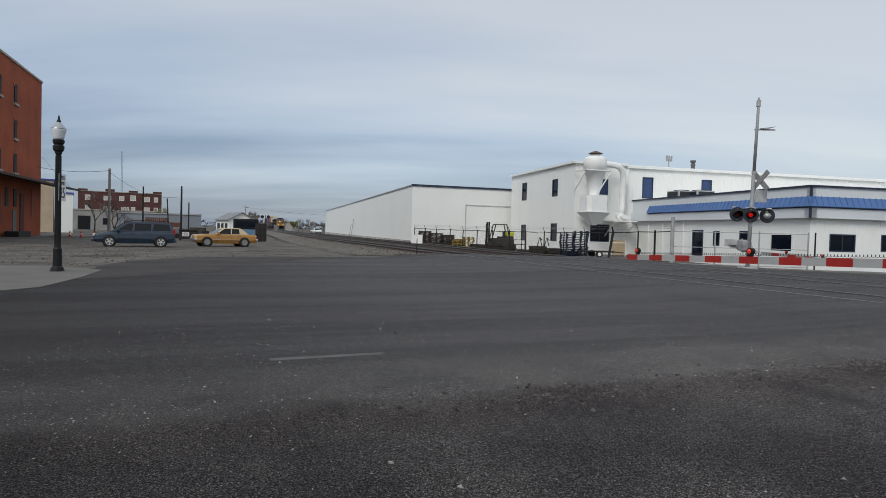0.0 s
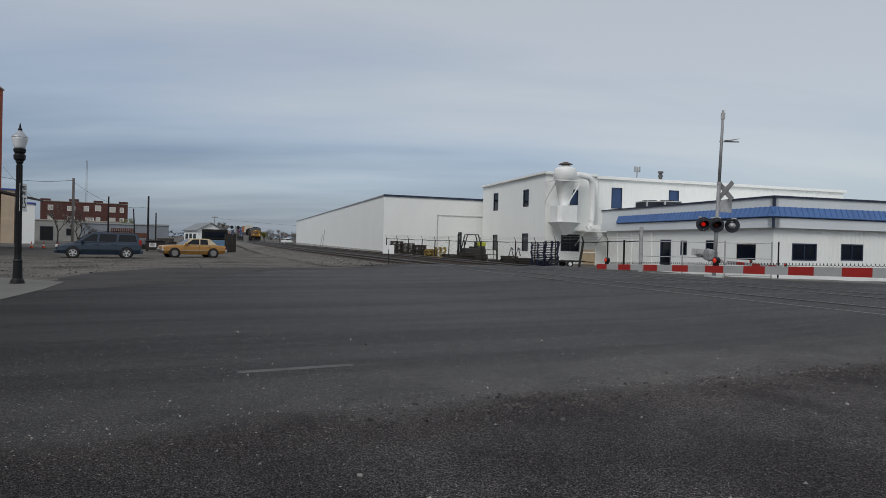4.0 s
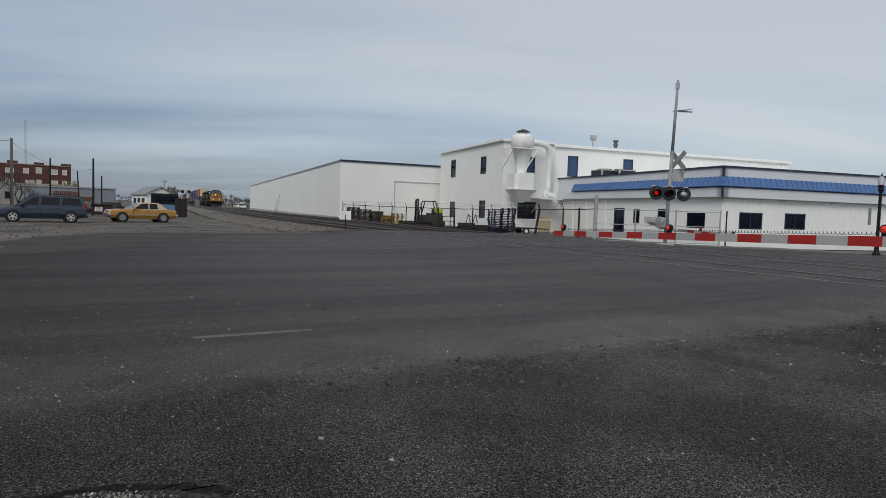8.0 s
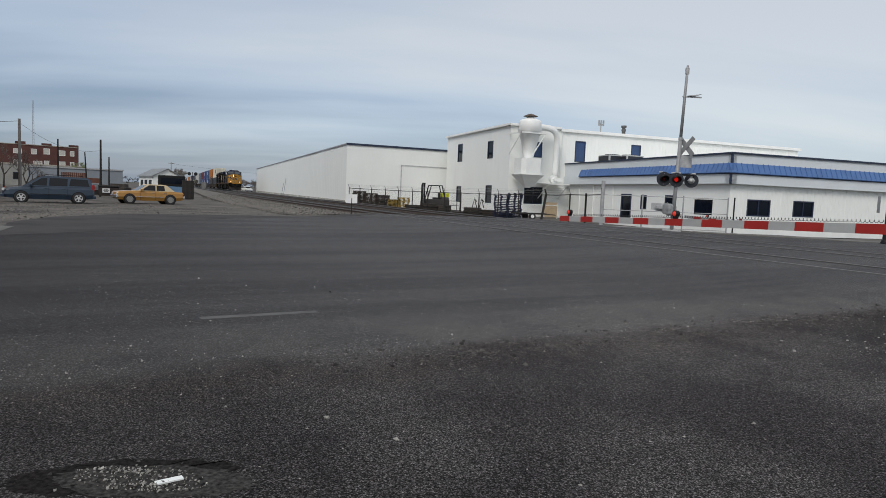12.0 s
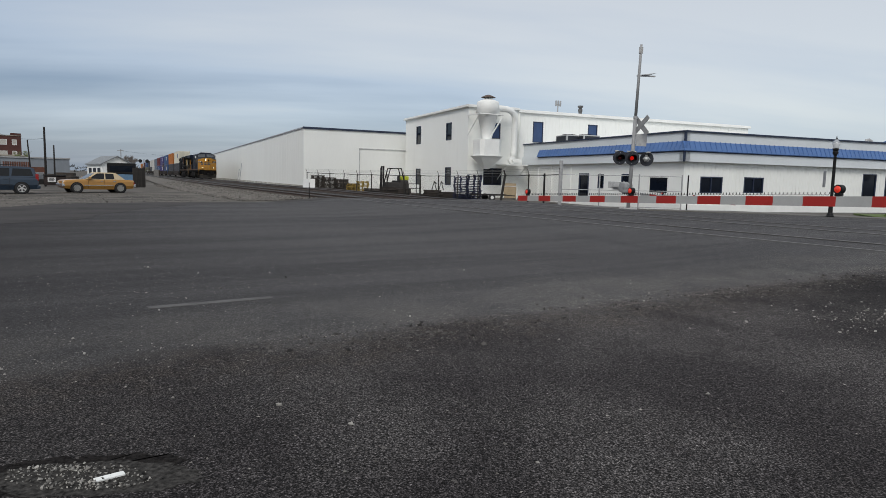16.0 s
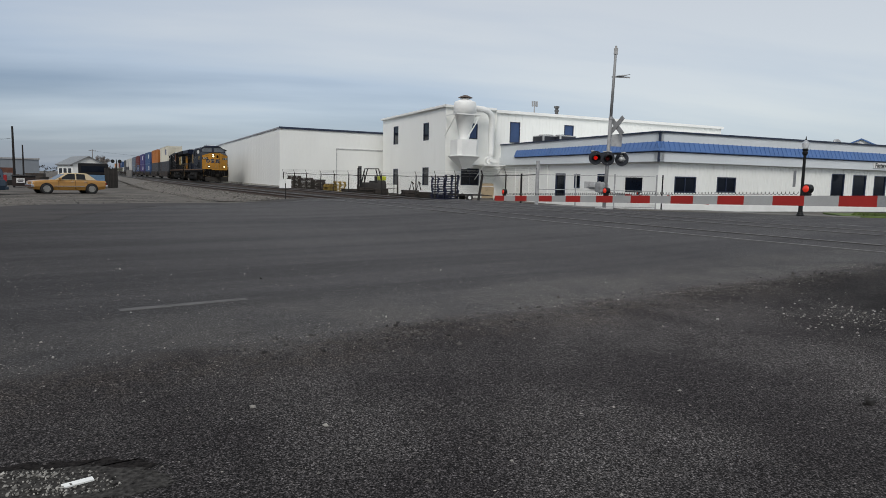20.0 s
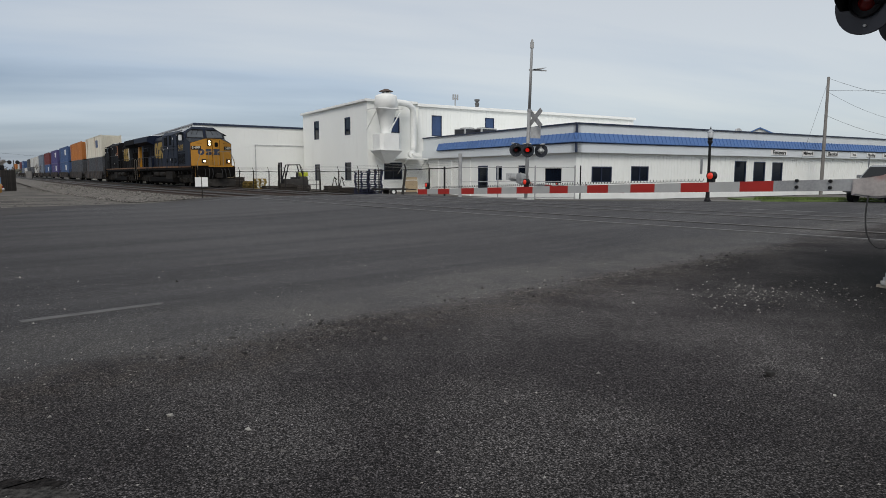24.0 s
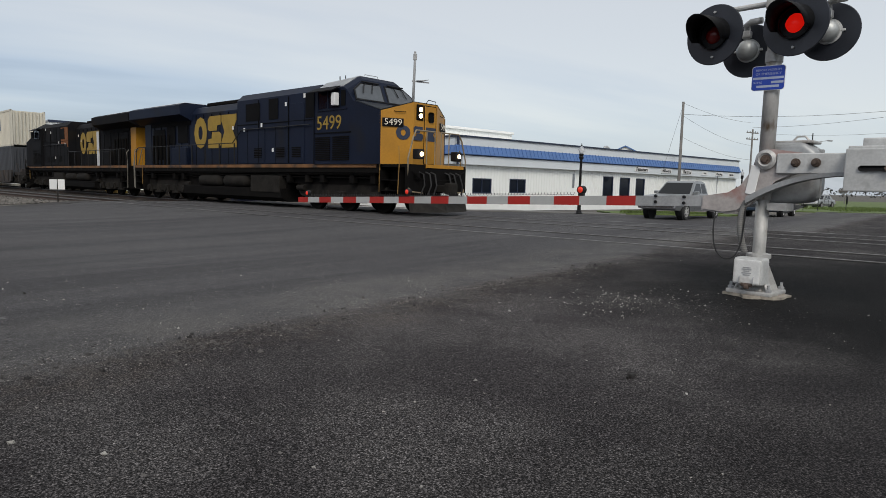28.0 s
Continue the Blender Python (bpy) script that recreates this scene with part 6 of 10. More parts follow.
    for y in (-0.9, -0.6, -0.35, 0.35, 0.6, 0.9):
        bm = bmesh.new(); tube(bm, [(10.0, y, 1.45), (10.2, y, 1.38), (10.3, y * 1.05, 1.0), (10.18, y * 1.15, 0.62)], 0.026, 6); part("air_hose", bm, RUBBER, L)
    for y in (-1.05, -0.75, 0.5, 0.8):
        bm = bmesh.new(); rbox(bm, 10.0, 10.12, y - 0.07, y + 0.07, 1.2, 1.42, 0.02); part("hose_valve", bm, LOCO_GRIME, L)
    bm = bmesh.new(); tube(bm, [(10.05, -1.3, 1.5), (10.2, -1.0, 1.18), (10.2, -0.3, 1.15), (10.2, 0.4, 1.2), (10.05, 1.3, 1.5)], 0.02, 6); part("uncoupling_lever", bm, LOCO_GRIME, L)
    # side steps at both ends
    for x0 in (8.75, -10.4):
        for s in (-1, 1):
            bm = bmesh.new()
            box(bm, x0, x0 + 0.04, min(s * 1.1, s * 1.5), max(s * 1.1, s * 1.5), 0.4, 1.5); box(bm, x0 + 0.85, x0 + 0.89, min(s * 1.1, s * 1.5), max(s * 1.1, s * 1.5), 0.4, 1.5)
            for z in (0.42, 0.78, 1.14):
                box(bm, x0 + 0.04, x0 + 0.85, min(s * 1.15, s * 1.5), max(s * 1.15, s * 1.5), z, z + 0.03)
            part("steps", bm, LOCO_GRIME, L)
            bm = bmesh.new(); tube(bm, [(x0 + 0.9, s * 1.52, 0.7), (x0 + 0.95, s * 1.52, 1.7), (x0 + 0.9, s * 1.5, 2.3)], 0.016, 6); part("grab_rail", bm, RAIL_DULL if not second else LOCO_GRIME, L)
    # nose handrails
    bm = bmesh.new()
    for s in (-1, 1):
        tube(bm, [(9.95, s * 1.42, 0.75), (10.0, s * 1.42, 1.9), (10.0, s * 1.2, 2.6), (9.98, s * 1.05, 2.84), (9.98, s * 0.15, 2.84)], 0.028, 6)
        tube(bm, [(9.95, s * 1.42, 1.0), (10.04, s * 1.3, 0.78), (10.06, s * 0.8, 0.74)], 0.024, 6)
        cyl(bm, (9.98, s * 0.55, 1.7), (9.98, s * 0.55, 2.84), 0.02, n=6); cyl(bm, (9.98, s * 0.15, 1.7), (9.98, s * 0.15, 2.84), 0.02, n=6)
    part("front_handrail", bm, LOCO_DUST if second else mat("handrail_cream", (0.24, 0.19, 0.12), 0.6, vary=0.25, scale=4), L, "" if second else "cream front handrail")
    for s in (-1, 1):
        bm = bmesh.new(); tube(bm, [(8.72, s * 1.47, 0.75), (8.72, s * 1.47, 1.85), (8.85, s * 1.2, 2.6), (8.93, s * 1.08, 2.8)], 0.024, 6); part("nose_grab_rail", bm, RAIL_DULL, L)
        # walkway handrails
        bm = bmesh.new()
        tube(bm, [(-10.3, s * 1.48, 1.62), (-10.25, s * 1.48, 2.55), (-10.05, s * 1.48, 2.66), (-0.6, s * 1.48, 2.66), (-0.1, s * 1.5, 3.0), (0.15, s * 1.5, 3.2), (4.9, s * 1.5, 3.22)], 0.022, 6)
        part("handrail", bm, BLACK, L)
        bm = bmesh.new(); tube(bm, [(-10.45, s * 1.5, 0.45), (-10.5, s * 1.5, 1.7), (-10.42, s * 1.5, 2.45), (-10.3, s * 1.35, 2.6)], 0.024, 6); tube(bm, [(-10.62, s * 1.2, 0.5), (-10.62, s * 1.22, 1.8), (-10.5, s * 1.1, 2.6), (-10.4, s * 0.9, 2.7)], 0.024, 6); part("end_grab_rail", bm, mat("worn_rail_grey", (0.16, 0.15, 0.13), 0.7, vary=0.4, scale=5), L, "worn grey end grab rails")
        me = None
        for i in range(8):
            x = -9.2 + i * 1.25
            if me is None:
                bm = bmesh.new(); cyl(bm, (0, 0, 1.45), (0, 0, 2.66), 0.028, n=6); me = mesh_of("stanchion", bm, BLACK)
            shared("stanchion", me, L, pose(x, s * 1.48, 0))
        # pipes and brackets under the sill
        for zz, yy, rr in ((1.33, 1.36, 0.035), (1.22, 1.28, 0.028)):
            bm = bmesh.new(); tube(bm, [(-10.2, s * yy, zz), (-4.8, s * yy, zz), (-4.5, s * yy, zz - 0.05), (3.2, s * yy, zz - 0.05), (3.5, s * yy, zz), (8.4, s * yy, zz)], rr, 6); part("air_pipe", bm, LOCO_DUST, L)
        for x in (-9.9, -8.6, -6.2, -5.3, 3.4, 4.6, 5.5, 7.2, 8.3):
            bm = bmesh.new(); rbox(bm, x - 0.12, x + 0.12, min(s * 1.2, s * 1.42), max(s * 1.2, s * 1.42), 1.0, 1.4, 0.02, seg=1); part("hanger", bm, LOCO_GRIME, L)
        # tank, reservoirs, battery boxes
        bm = bmesh.new(); lathe(bm, [(0.0, -0.95), (0.15, -0.93), (0.26, -0.82), (0.27, -0.7), (0.27, 0.7), (0.26, 0.82), (0.15, 0.93), (0.0, 0.95)], 18, Matrix.Translation((-2.75, s * 1.24, 1.0)) @ Matrix.Rotation(radians(90), 4, "Y")); part("air_reservoir", bm, LOCO_DUST, L, smooth=True)
        bm = bmesh.new(); lathe(bm, [(0.0, -0.95), (0.15, -0.93), (0.26, -0.82), (0.27, -0.7), (0.27, 0.7), (0.26, 0.82), (0.15, 0.93), (0.0, 0.95)], 18, Matrix.Translation((-0.55, s * 1.24, 1.0)) @ Matrix.Rotation(radians(90), 4, "Y")); part("air_reservoir", bm, LOCO_DUST, L, smooth=True)
        bm = bmesh.new(); rbox(bm, 0.8, 2.9, min(s * 0.9, s * 1.48), max(s * 0.9, s * 1.48), 0.55, 1.25, 0.04); part("battery_box", bm, LOCO_DUST, L)
    bm = bmesh.new(); prism(bm, [(-1.45, 0.35), (-1.1, 0.18), (1.1, 0.18), (1.45, 0.35), (1.45, 0.72), (1.17, 0.75), (1.17, 1.42), (-1.17, 1.42), (-1.17, 0.75), (-1.45, 0.72)], -5.1, 3.0, "x"); part("fuel_tank", bm, LOCO_GRIME, L, "broad dark fuel tank")
    # horn, antennas and beacon on the cab roof
    bm = bmesh.new(); rbox(bm, 5.6, 5.9, -0.15, 0.25, 4.86, 4.98, 0.02, seg=1)
    for y, h0 in ((-0.5, 5.12), (-0.75, 5.05), (0.3, 5.1)):
        cyl(bm, (5.75, y, 4.85), (5.75, y, h0), 0.018, n=6)
    part("roof_antennas", bm, BLACK, cb)
    bm = bmesh.new(); tube(bm, [(6.8, -0.5, 4.94), (6.8, -0.48, 5.05), (6.8, 0.1, 5.05), (6.8, 0.12, 4.94)], 0.014, 6); part("roof_grab_rail", bm, GALV, cb)
    # side detail: latches, seams and a lower row of vents on the cabinet
    for s in (-1, 1):
        for x in (0.55, 1.35, 2.6, 3.45):
            bm = bmesh.new(); box(bm, x - 0.015, x + 0.015, min(s * 1.424, s * 1.446), max(s * 1.424, s * 1.446), 1.75, 4.4 if x in (1.35, 3.45) else 3.2); part("panel_seam", bm, LOCO_VOID, c)
        bm = bmesh.new(); box(bm, -0.25, 5.15, min(s * 1.424, s * 1.444), max(s * 1.424, s * 1.444), 3.40, 3.43); part("panel_seam", bm, LOCO_VOID, c)
        bm = bmesh.new(); box(bm, 5.3, 7.35, min(s * 1.503, s * 1.522), max(s * 1.503, s * 1.522), 2.83, 2.87); part("panel_seam", bm, LOCO_VOID, cb)
        bm = bmesh.new(); box(bm, 5.25, 5.28, min(s * 1.503, s * 1.522), max(s * 1.503, s * 1.522), 1.72, 4.45); part("panel_seam", bm, LOCO_VOID, cb)
        bm = bmesh.new(); box(bm, 5.48, 5.53, min(s * 1.503, s * 1.53), max(s * 1.503, s * 1.53), 3.68, 4.43); box(bm, 6.05, 6.12, min(s * 1.503, s * 1.53), max(s * 1.503, s * 1.53), 3.68, 4.43); box(bm, 5.48, 7.1, min(s * 1.503, s * 1.53), max(s * 1.503, s * 1.53), 3.66, 3.71); part("window_frame", bm, body_mat, cb)
        bm = bmesh.new(); box(bm, -10.2, 8.5, min(s * 1.2, s * 1.46), max(s * 1.2, s * 1.46), 1.34, 1.40); part("under_sill_tray", bm, LOCO_GRIME, L)
    for ob in (cb, ns, dk):
        ob.matrix_basis = Matrix.Diagonal((1, 1.045, 1, 1))
    truck(L, 6.35, (-1.88, 0, 1.88), "front_truck"); truck(L, -7.5, (-1.88, 0, 1.88), "rear_truck")
    bm = bmesh.new(); rbox(bm, -10.9, -10.4, -0.15, 0.15, 0.75, 1.05, 0.04); part("rear_coupler", bm, LOCO_GRIME, L)
    low = Matrix.Translation((0, 0, 0.9)) @ Matrix.Diagonal((1, 1, 0.962, 1)) @ Matrix.Translation((0, 0, -0.9))
    for ob in L.children:
        if "truck" not in ob.name:
            ob.matrix_basis = low @ ob.matrix_basis
    return L


def container(color_name, color, length=16.15, w=2.5, h=2.9, emblem=None):
    """A corrugated steel box with corner posts and door bars; bottom middle at 0."""
    color = tuple(c * 0.78 for c in color)
    m = mat("container_" + color_name, color, 0.6, vary=0.14, scale=0.6, fine=8, bump=0.04, stain=(color[0] * 0.5 + 0.03, color[1] * 0.42 + 0.012, color[2] * 0.36 + 0.006), stain_scale=0.7, stain_at=0.57, stretch=(1, 1, 0.3))
    C = thing("shipping_container", f"{color_name.replace('_', ' ')} corrugated steel shipping container on the train", "container", group="containers on the train")
    bm = bmesh.new(); box(bm, -length / 2 + 0.1, length / 2 - 0.1, -w / 2 + 0.06, w / 2 - 0.06, 0.1, h - 0.06); part("body", bm, m, C)
    # corrugation: one strip with trapezoid folds a side
    for s in (-1, 1):
        bm = bmesh.new(); pitch, x, prev = 0.42, -length / 2 + 0.15, None
        while x < length / 2 - 0.45:
            for dx, d in ((0, 0.0), (0.09, 0.045), (0.21, 0.045), (0.30, 0.0)):
                a, b = bm.verts.new((x + dx, s * (w / 2 - 0.055 + d), 0.14)), bm.verts.new((x + dx, s * (w / 2 - 0.055 + d), h - 0.12))
                if prev:
                    bm.faces.new((prev[0], a, b, prev[1]))
                prev = (a, b)
            x += pitch
        part("corrugated_side", bm, m, C)
        bm = bmesh.new(); box(bm, -length / 2, length / 2, min(s * (w / 2 - 0.1), s * w / 2), max(s * (w / 2 - 0.1), s * w / 2), 0, 0.14); box(bm, -length / 2, length / 2, min(s * (w / 2 - 0.08), s * w / 2), max(s * (w / 2 - 0.08), s * w / 2), h - 0.12, h); part("side_rail", bm, m, C)
        if emblem:
            bm = bmesh.new(); box(bm, length / 2 - 5.4, length / 2 - 3.2, min(s * (w / 2 - 0.004), s * (w / 2 + 0.004)), max(s * (w / 2 - 0.004), s * (w / 2 + 0.004)), h * 0.45, h * 0.8); part("emblem", bm, emblem, C, "plain block emblem")
    for e in (-1, 1):
        bm = bmesh.new()
        for s in (-1, 1):
            box(bm, min(e * (length / 2 - 0.16), e * length / 2), max(e * (length / 2 - 0.16), e * length / 2), min(s * (w / 2 - 0.16), s * (w / 2 + 0.004)), max(s * (w / 2 - 0.16), s * (w / 2 + 0.004)), 0, h + 0.004)
        for k in range(9):
            y = -w / 2 + 0.25 + k * (w - 0.5) / 8
            box(bm, min(e * (length / 2 - 0.12), e * (length / 2 - 0.03)), max(e * (length / 2 - 0.12), e * (length / 2 - 0.03)), y - 0.06, y + 0.06, 0.14, h - 0.12)
        part("end_frame", bm, m, C)
    return C


def well_car():
    g = mat("well_car_grime", (0.032, 0.028, 0.027), 0.85, vary=0.35, scale=1.5, fine=16, stain=(0.12, 0.085, 0.065), stain_scale=0.9, stain_at=0.56, per_object=0.2)
    W = thing("well_car", "grimy low well car that carries stacked containers", "railway car", group="well cars")
    for s in (-1, 1):
        bm = bmesh.new(); prism(bm, [(-8.6, 0.55), (-8.9, 1.25), (-8.9, 1.4), (8.9, 1.4), (8.9, 1.25), (8.6, 0.55), (8.3, 0.4), (-8.3, 0.4)], min(s * 1.38, s * 1.5), max(s * 1.38, s * 1.5), "y")
        for i in range(12):
            x = -8.1 + i * 1.47
            box(bm, x - 0.05, x + 0.05, min(s * 1.5, s * 1.56), max(s * 1.5, s * 1.56), 0.45, 1.38)
        part("side_sill", bm, g, W)
    bm = bmesh.new(); box(bm, -8.4, 8.4, -1.38, 1.38, 0.34, 0.42); part("well_floor", bm, g, W)
    for e in (-1, 1):
        bm = bmesh.new(); box(bm, min(e * 8.4, e * 10.0), max(e * 8.4, e * 10.0), -1.2, 1.2, 1.0, 1.25); rbox(bm, min(e * 8.9, e * 9.5), max(e * 8.9, e * 9.5), -0.9, 0.9, 1.25, 1.5, 0.03); part("end_platform", bm, g, W)
        for s in (-1, 1):
            bm = bmesh.new(); tube(bm, [(e * 9.7, s * 1.2, 0.5), (e * 9.75, s * 1.2, 1.9), (e * 9.3, s * 1.2, 1.95), (e * 9.25, s * 1.2, 1.25)], 0.025, 6)
            part("ladder_rail", bm, g, W)
        truck(W, e * 9.9, (-0.88, 0.88), "truck", 0.46)
    return W


TRAIN = []      # (object, metres behind the front coupler, height above the rails, turned round)


def build_train():
    lead = locomotive("diesel_locomotive", "navy diesel locomotive with a yellow nose and lit headlights", LOCO_BLUE)
    TRAIN.append((lead, 11.15, 0.0, False))
    trail = locomotive("diesel_locomotive", "faded grimy diesel locomotive coupled rear to rear", LOCO_FADED, True)
    TRAIN.append((trail, 11.15 + 22.3, 0.0, True))
    cream, dark, orange, blue, red, purple, grey, white, green = ("cream", (0.80, 0.76, 0.64)), ("dark_grey", (0.06, 0.065, 0.075)), ("orange", (0.50, 0.17, 0.03)), ("blue", (0.045, 0.10, 0.24)), ("maroon", (0.16, 0.03, 0.03)), ("violet_blue", (0.07, 0.06, 0.20)), ("grey_blue", (0.16, 0.20, 0.26)), ("white", (0.62, 0.62, 0.60)), ("dark_green", (0.03, 0.07, 0.05))
    stacks = [(dark, cream), (dark, orange), (blue, blue), (purple, purple), (blue, red), (grey, grey), (white, white), (dark, white), (dark, dark), (white, None), (grey, blue), (dark, red), (white, white), (blue, None), (dark, orange), (grey, white)]
    proto, car = {}, well_car()
    s = 44.6 + 10.9
    for i, (low, high) in enumerate(stacks):
        c = car if i == 0 else copy_thing(car, Matrix.Identity(4))
        TRAIN.append((c, s, 0.0, False))
        for kind, z in ((low, 0.44), (high, 0.44 + 2.905)):
            if kind is None:
                continue
            if kind[0] not in proto:
                ob = proto[kind[0]] = container(*kind, emblem=SIGN_WHITE if kind[0] in ("blue", "violet_blue") else (BLUE_PANEL if kind[0] == "cream" else None))
            else:
                ob = copy_thing(proto[kind[0]], Matrix.Identity(4))
            TRAIN.append((ob, s, z, False))
        s += 21.8


build_train()

# where the headlight stands on the line, by its y, time by time
HEAD = [(0, 262.0), (8, 192.5), (11, 166.0), (17, 114.0), (20, 88.2), (21.5, 74.6), (24, 53.9), (25, 45.45), (26, 36.75), (27, 28.1), (28, 19.93)]


def head_s(t):
    """Metres along the line of the front coupler at t, smooth from time to time."""
    ts = [a for a, _ in HEAD]
    ys = [float(np.interp(b, LINE_Y, LINE_S)) for _, b in HEAD]
    k = max(0, min(len(ts) - 2, sum(1 for v in ts if v <= t) - 1))
    slope = lambda i: (ys[min(i + 1, len(ys) - 1)] - ys[max(i - 1, 0)]) / (ts[min(i + 1, len(ts) - 1)] - ts[max(i - 1, 0)])
    h = ts[k + 1] - ts[k]
    u = (t - ts[k]) / h
    return ((2 * u ** 3 - 3 * u ** 2 + 1) * ys[k] + (u ** 3 - 2 * u ** 2 + u) * h * slope(k) + (3 * u ** 2 - 2 * u ** 3) * ys[k + 1] + (u ** 3 - u ** 2) * h * slope(k + 1)) - 1.98


def on_line(s):
    y = float(np.interp(s, LINE_S, LINE_Y))
    return Vector((main_x(y), y, RAIL))


def train_pose(behind, up, turned, t, half=7.0):
    s = head_s(t) + behind
    a, b = on_line(s - half), on_line(s + half)
    d = a - b
    m = Matrix.Translation(((a + b) / 2) + Vector((0, 0, up))) @ Matrix.Rotation(math.atan2(d.y, d.x), 4, "Z")
    return m @ Matrix.Rotation(math.pi, 4, "Z") if turned else m


def train_motion():
    times = [0, 2, 4, 6, 8, 10, 12, 14, 16, 18, 20, 21, 22, 23, 24, 24.5, 25, 25.5, 26, 26.5, 27, 27.5, 28]
    for ob, behind, up, turned in TRAIN:
        walk(ob, [(t, train_pose(behind, up, turned, t)) for t in times])

# ---------------------------------------------------------------- crossing signals
MACHINE = mat("cast_machine_grey", (0.335, 0.342, 0.345), 0.45, 0.35, vary=0.22, scale=3, fine=35, bump=0.15, stain=(0.215, 0.212, 0.208), stain_scale=2.5, stain_at=0.56)
BEAM = mat("worn_white_beam", (0.50, 0.505, 0.50), 0.55, 0.1, vary=0.2, scale=4, fine=40, bump=0.15, stain=(0.27, 0.265, 0.258), stain_scale=4.5, stain_at=0.58)
RUSTY = mat("rusty_bolt", (0.11, 0.08, 0.065), 0.7, 0.4, vary=0.4, scale=20)
DOME = mat("lamp_dome_silver", (0.47, 0.485, 0.48), 0.5, 0.5, vary=0.12, scale=6, fine=40)
NOTICE_INK = mat("notice_faded_white", (0.37, 0.41, 0.54), 0.5, vary=0.15, scale=8)
BLINK_DRUMS = []    # (drum, shows lit in the first half of the cycle)


def flasher(parent, x, y, z, face, moving=None, tilt=0.0, size=1.0):
    """A round shield with hood and lamp; face: +1 looks along y, -1 back."""
    q = Matrix.Translation((x, y, z)) @ Matrix.Rotation(radians(0 if face > 0 else 180) + tilt, 4, "Z") @ Matrix.Scale(size, 4)
    bm = bmesh.new(); lathe(bm, [(0.0, -0.012), (0.318, -0.012), (0.325, 0.0), (0.318, 0.012), (0.0, 0.012)], 40, q @ Matrix.Rotation(radians(-90), 4, "X"))
    sh = part("signal_shield", bm, BLACK_MATT, parent, "round matt black shield")
    bm = bmesh.new(); lathe(bm, [(0.16, 0.012), (0.165, 0.05), (0.15, 0.055), (0.145, 0.015)], 28, q @ Matrix.Rotation(radians(-90), 4, "X")); part("lens_ring", bm, BLACK, sh)
    for dz in (-0.24, 0.24):
        bm = bmesh.new(); cyl(bm, q @ Vector((0, 0.012, dz)), q @ Vector((0, 0.03, dz)), 0.014, n=8); part("shield_bolt", bm, GALV, sh)
    # hood over the lens: an open half tube, longer above
    bm = bmesh.new()
    rows = []
    for k in range(17):
        a = radians(-20 + 220 * k / 16)
        c, s = math.cos(a), math.sin(a)
        ln = 0.42 * max(0.25, 0.55 + 0.45 * s)
        rows.append([bm.verts.new((0.185 * c, 0.01, 0.185 * s)), bm.verts.new((0.18 * c, ln, 0.18 * s - 0.03)), bm.verts.new((0.172 * c, ln, 0.172 * s - 0.03)), bm.verts.new((0.176 * c, 0.01, 0.176 * s))])
    for a, b in zip(rows, rows[1:]):
        for i in range(4):
            bm.faces.new((a[i], b[i], b[(i + 1) % 4], a[(i + 1) % 4]))
    bm.faces.new(rows[0]); bm.faces.new(rows[-1][::-1])
    bmesh.ops.transform(bm, matrix=q, verts=bm.verts)
    part("hood", bm, BLACK, sh, smooth=True)
    # silver housing on the back
    bm = bmesh.new(); lathe(bm, [(0.118, 0.012), (0.122, 0.06), (0.116, 0.11), (0.094, 0.155), (0.05, 0.18), (0.0, 0.185)], 28, q @ Matrix.Rotation(radians(90), 4, "X")); part("lamp_housing", bm, DOME, sh, "domed silver lamp housing", smooth=True)
    bm = bmesh.new(); lathe(bm, [(0.118, 0.015), (0.142, 0.015), (0.142, 0.03), (0.118, 0.03)], 28, q @ Matrix.Rotation(radians(90), 4, "X")); rbox(bm, -0.175, -0.13, -0.035, -0.012, -0.015, 0.015, 0.006, q, seg=1); rbox(bm, 0.13, 0.175, -0.035, -0.012, -0.015, 0.015, 0.006, q, seg=1); part("housing_flange", bm, BEAM, sh)
    bm = bmesh.new(); tube(bm, [q @ Vector(p) for p in ((0, -0.09, 0.12), (0, -0.09, 0.24), (0, -0.12, 0.29), (0.06, -0.16, 0.31), (0.2, -0.18, 0.31))], 0.035, 10); rbox(bm, -0.05, 0.05, -0.14, -0.05, 0.14, 0.22, 0.01, q); part("elbow", bm, ALU, sh, "silver conduit elbow", smooth=True)
    # added drum imitates the flashing lamp: one half lit, one half dull, turning in the housing
    bm = bmesh.new()
    lathe(bm, [(0.0, -0.115), (0.05, -0.105), (0.08, -0.08), (0.105, -0.04), (0.115, 0.0), (0.105, 0.04), (0.08, 0.08), (0.05, 0.105), (0.0, 0.115)], 24)
    me = mesh_of("lamp_drum", bm, LIT_RED, True)
    me.materials.append(DULL_RED)
    for p in me.polygons:
        p.material_index = 0 if p.center.y > 0.0 else 1
    drum = new("lamp_drum", me)
    drum.parent = sh
    drum.matrix_basis = q @ Matrix.Translation((0, -0.045, 0)) @ Matrix.Rotation(math.pi, 4, "Z")
    if moving is not None:
        BLINK_DRUMS.append((drum, q @ Matrix.Translation((0, -0.045, 0)), moving))
    return sh


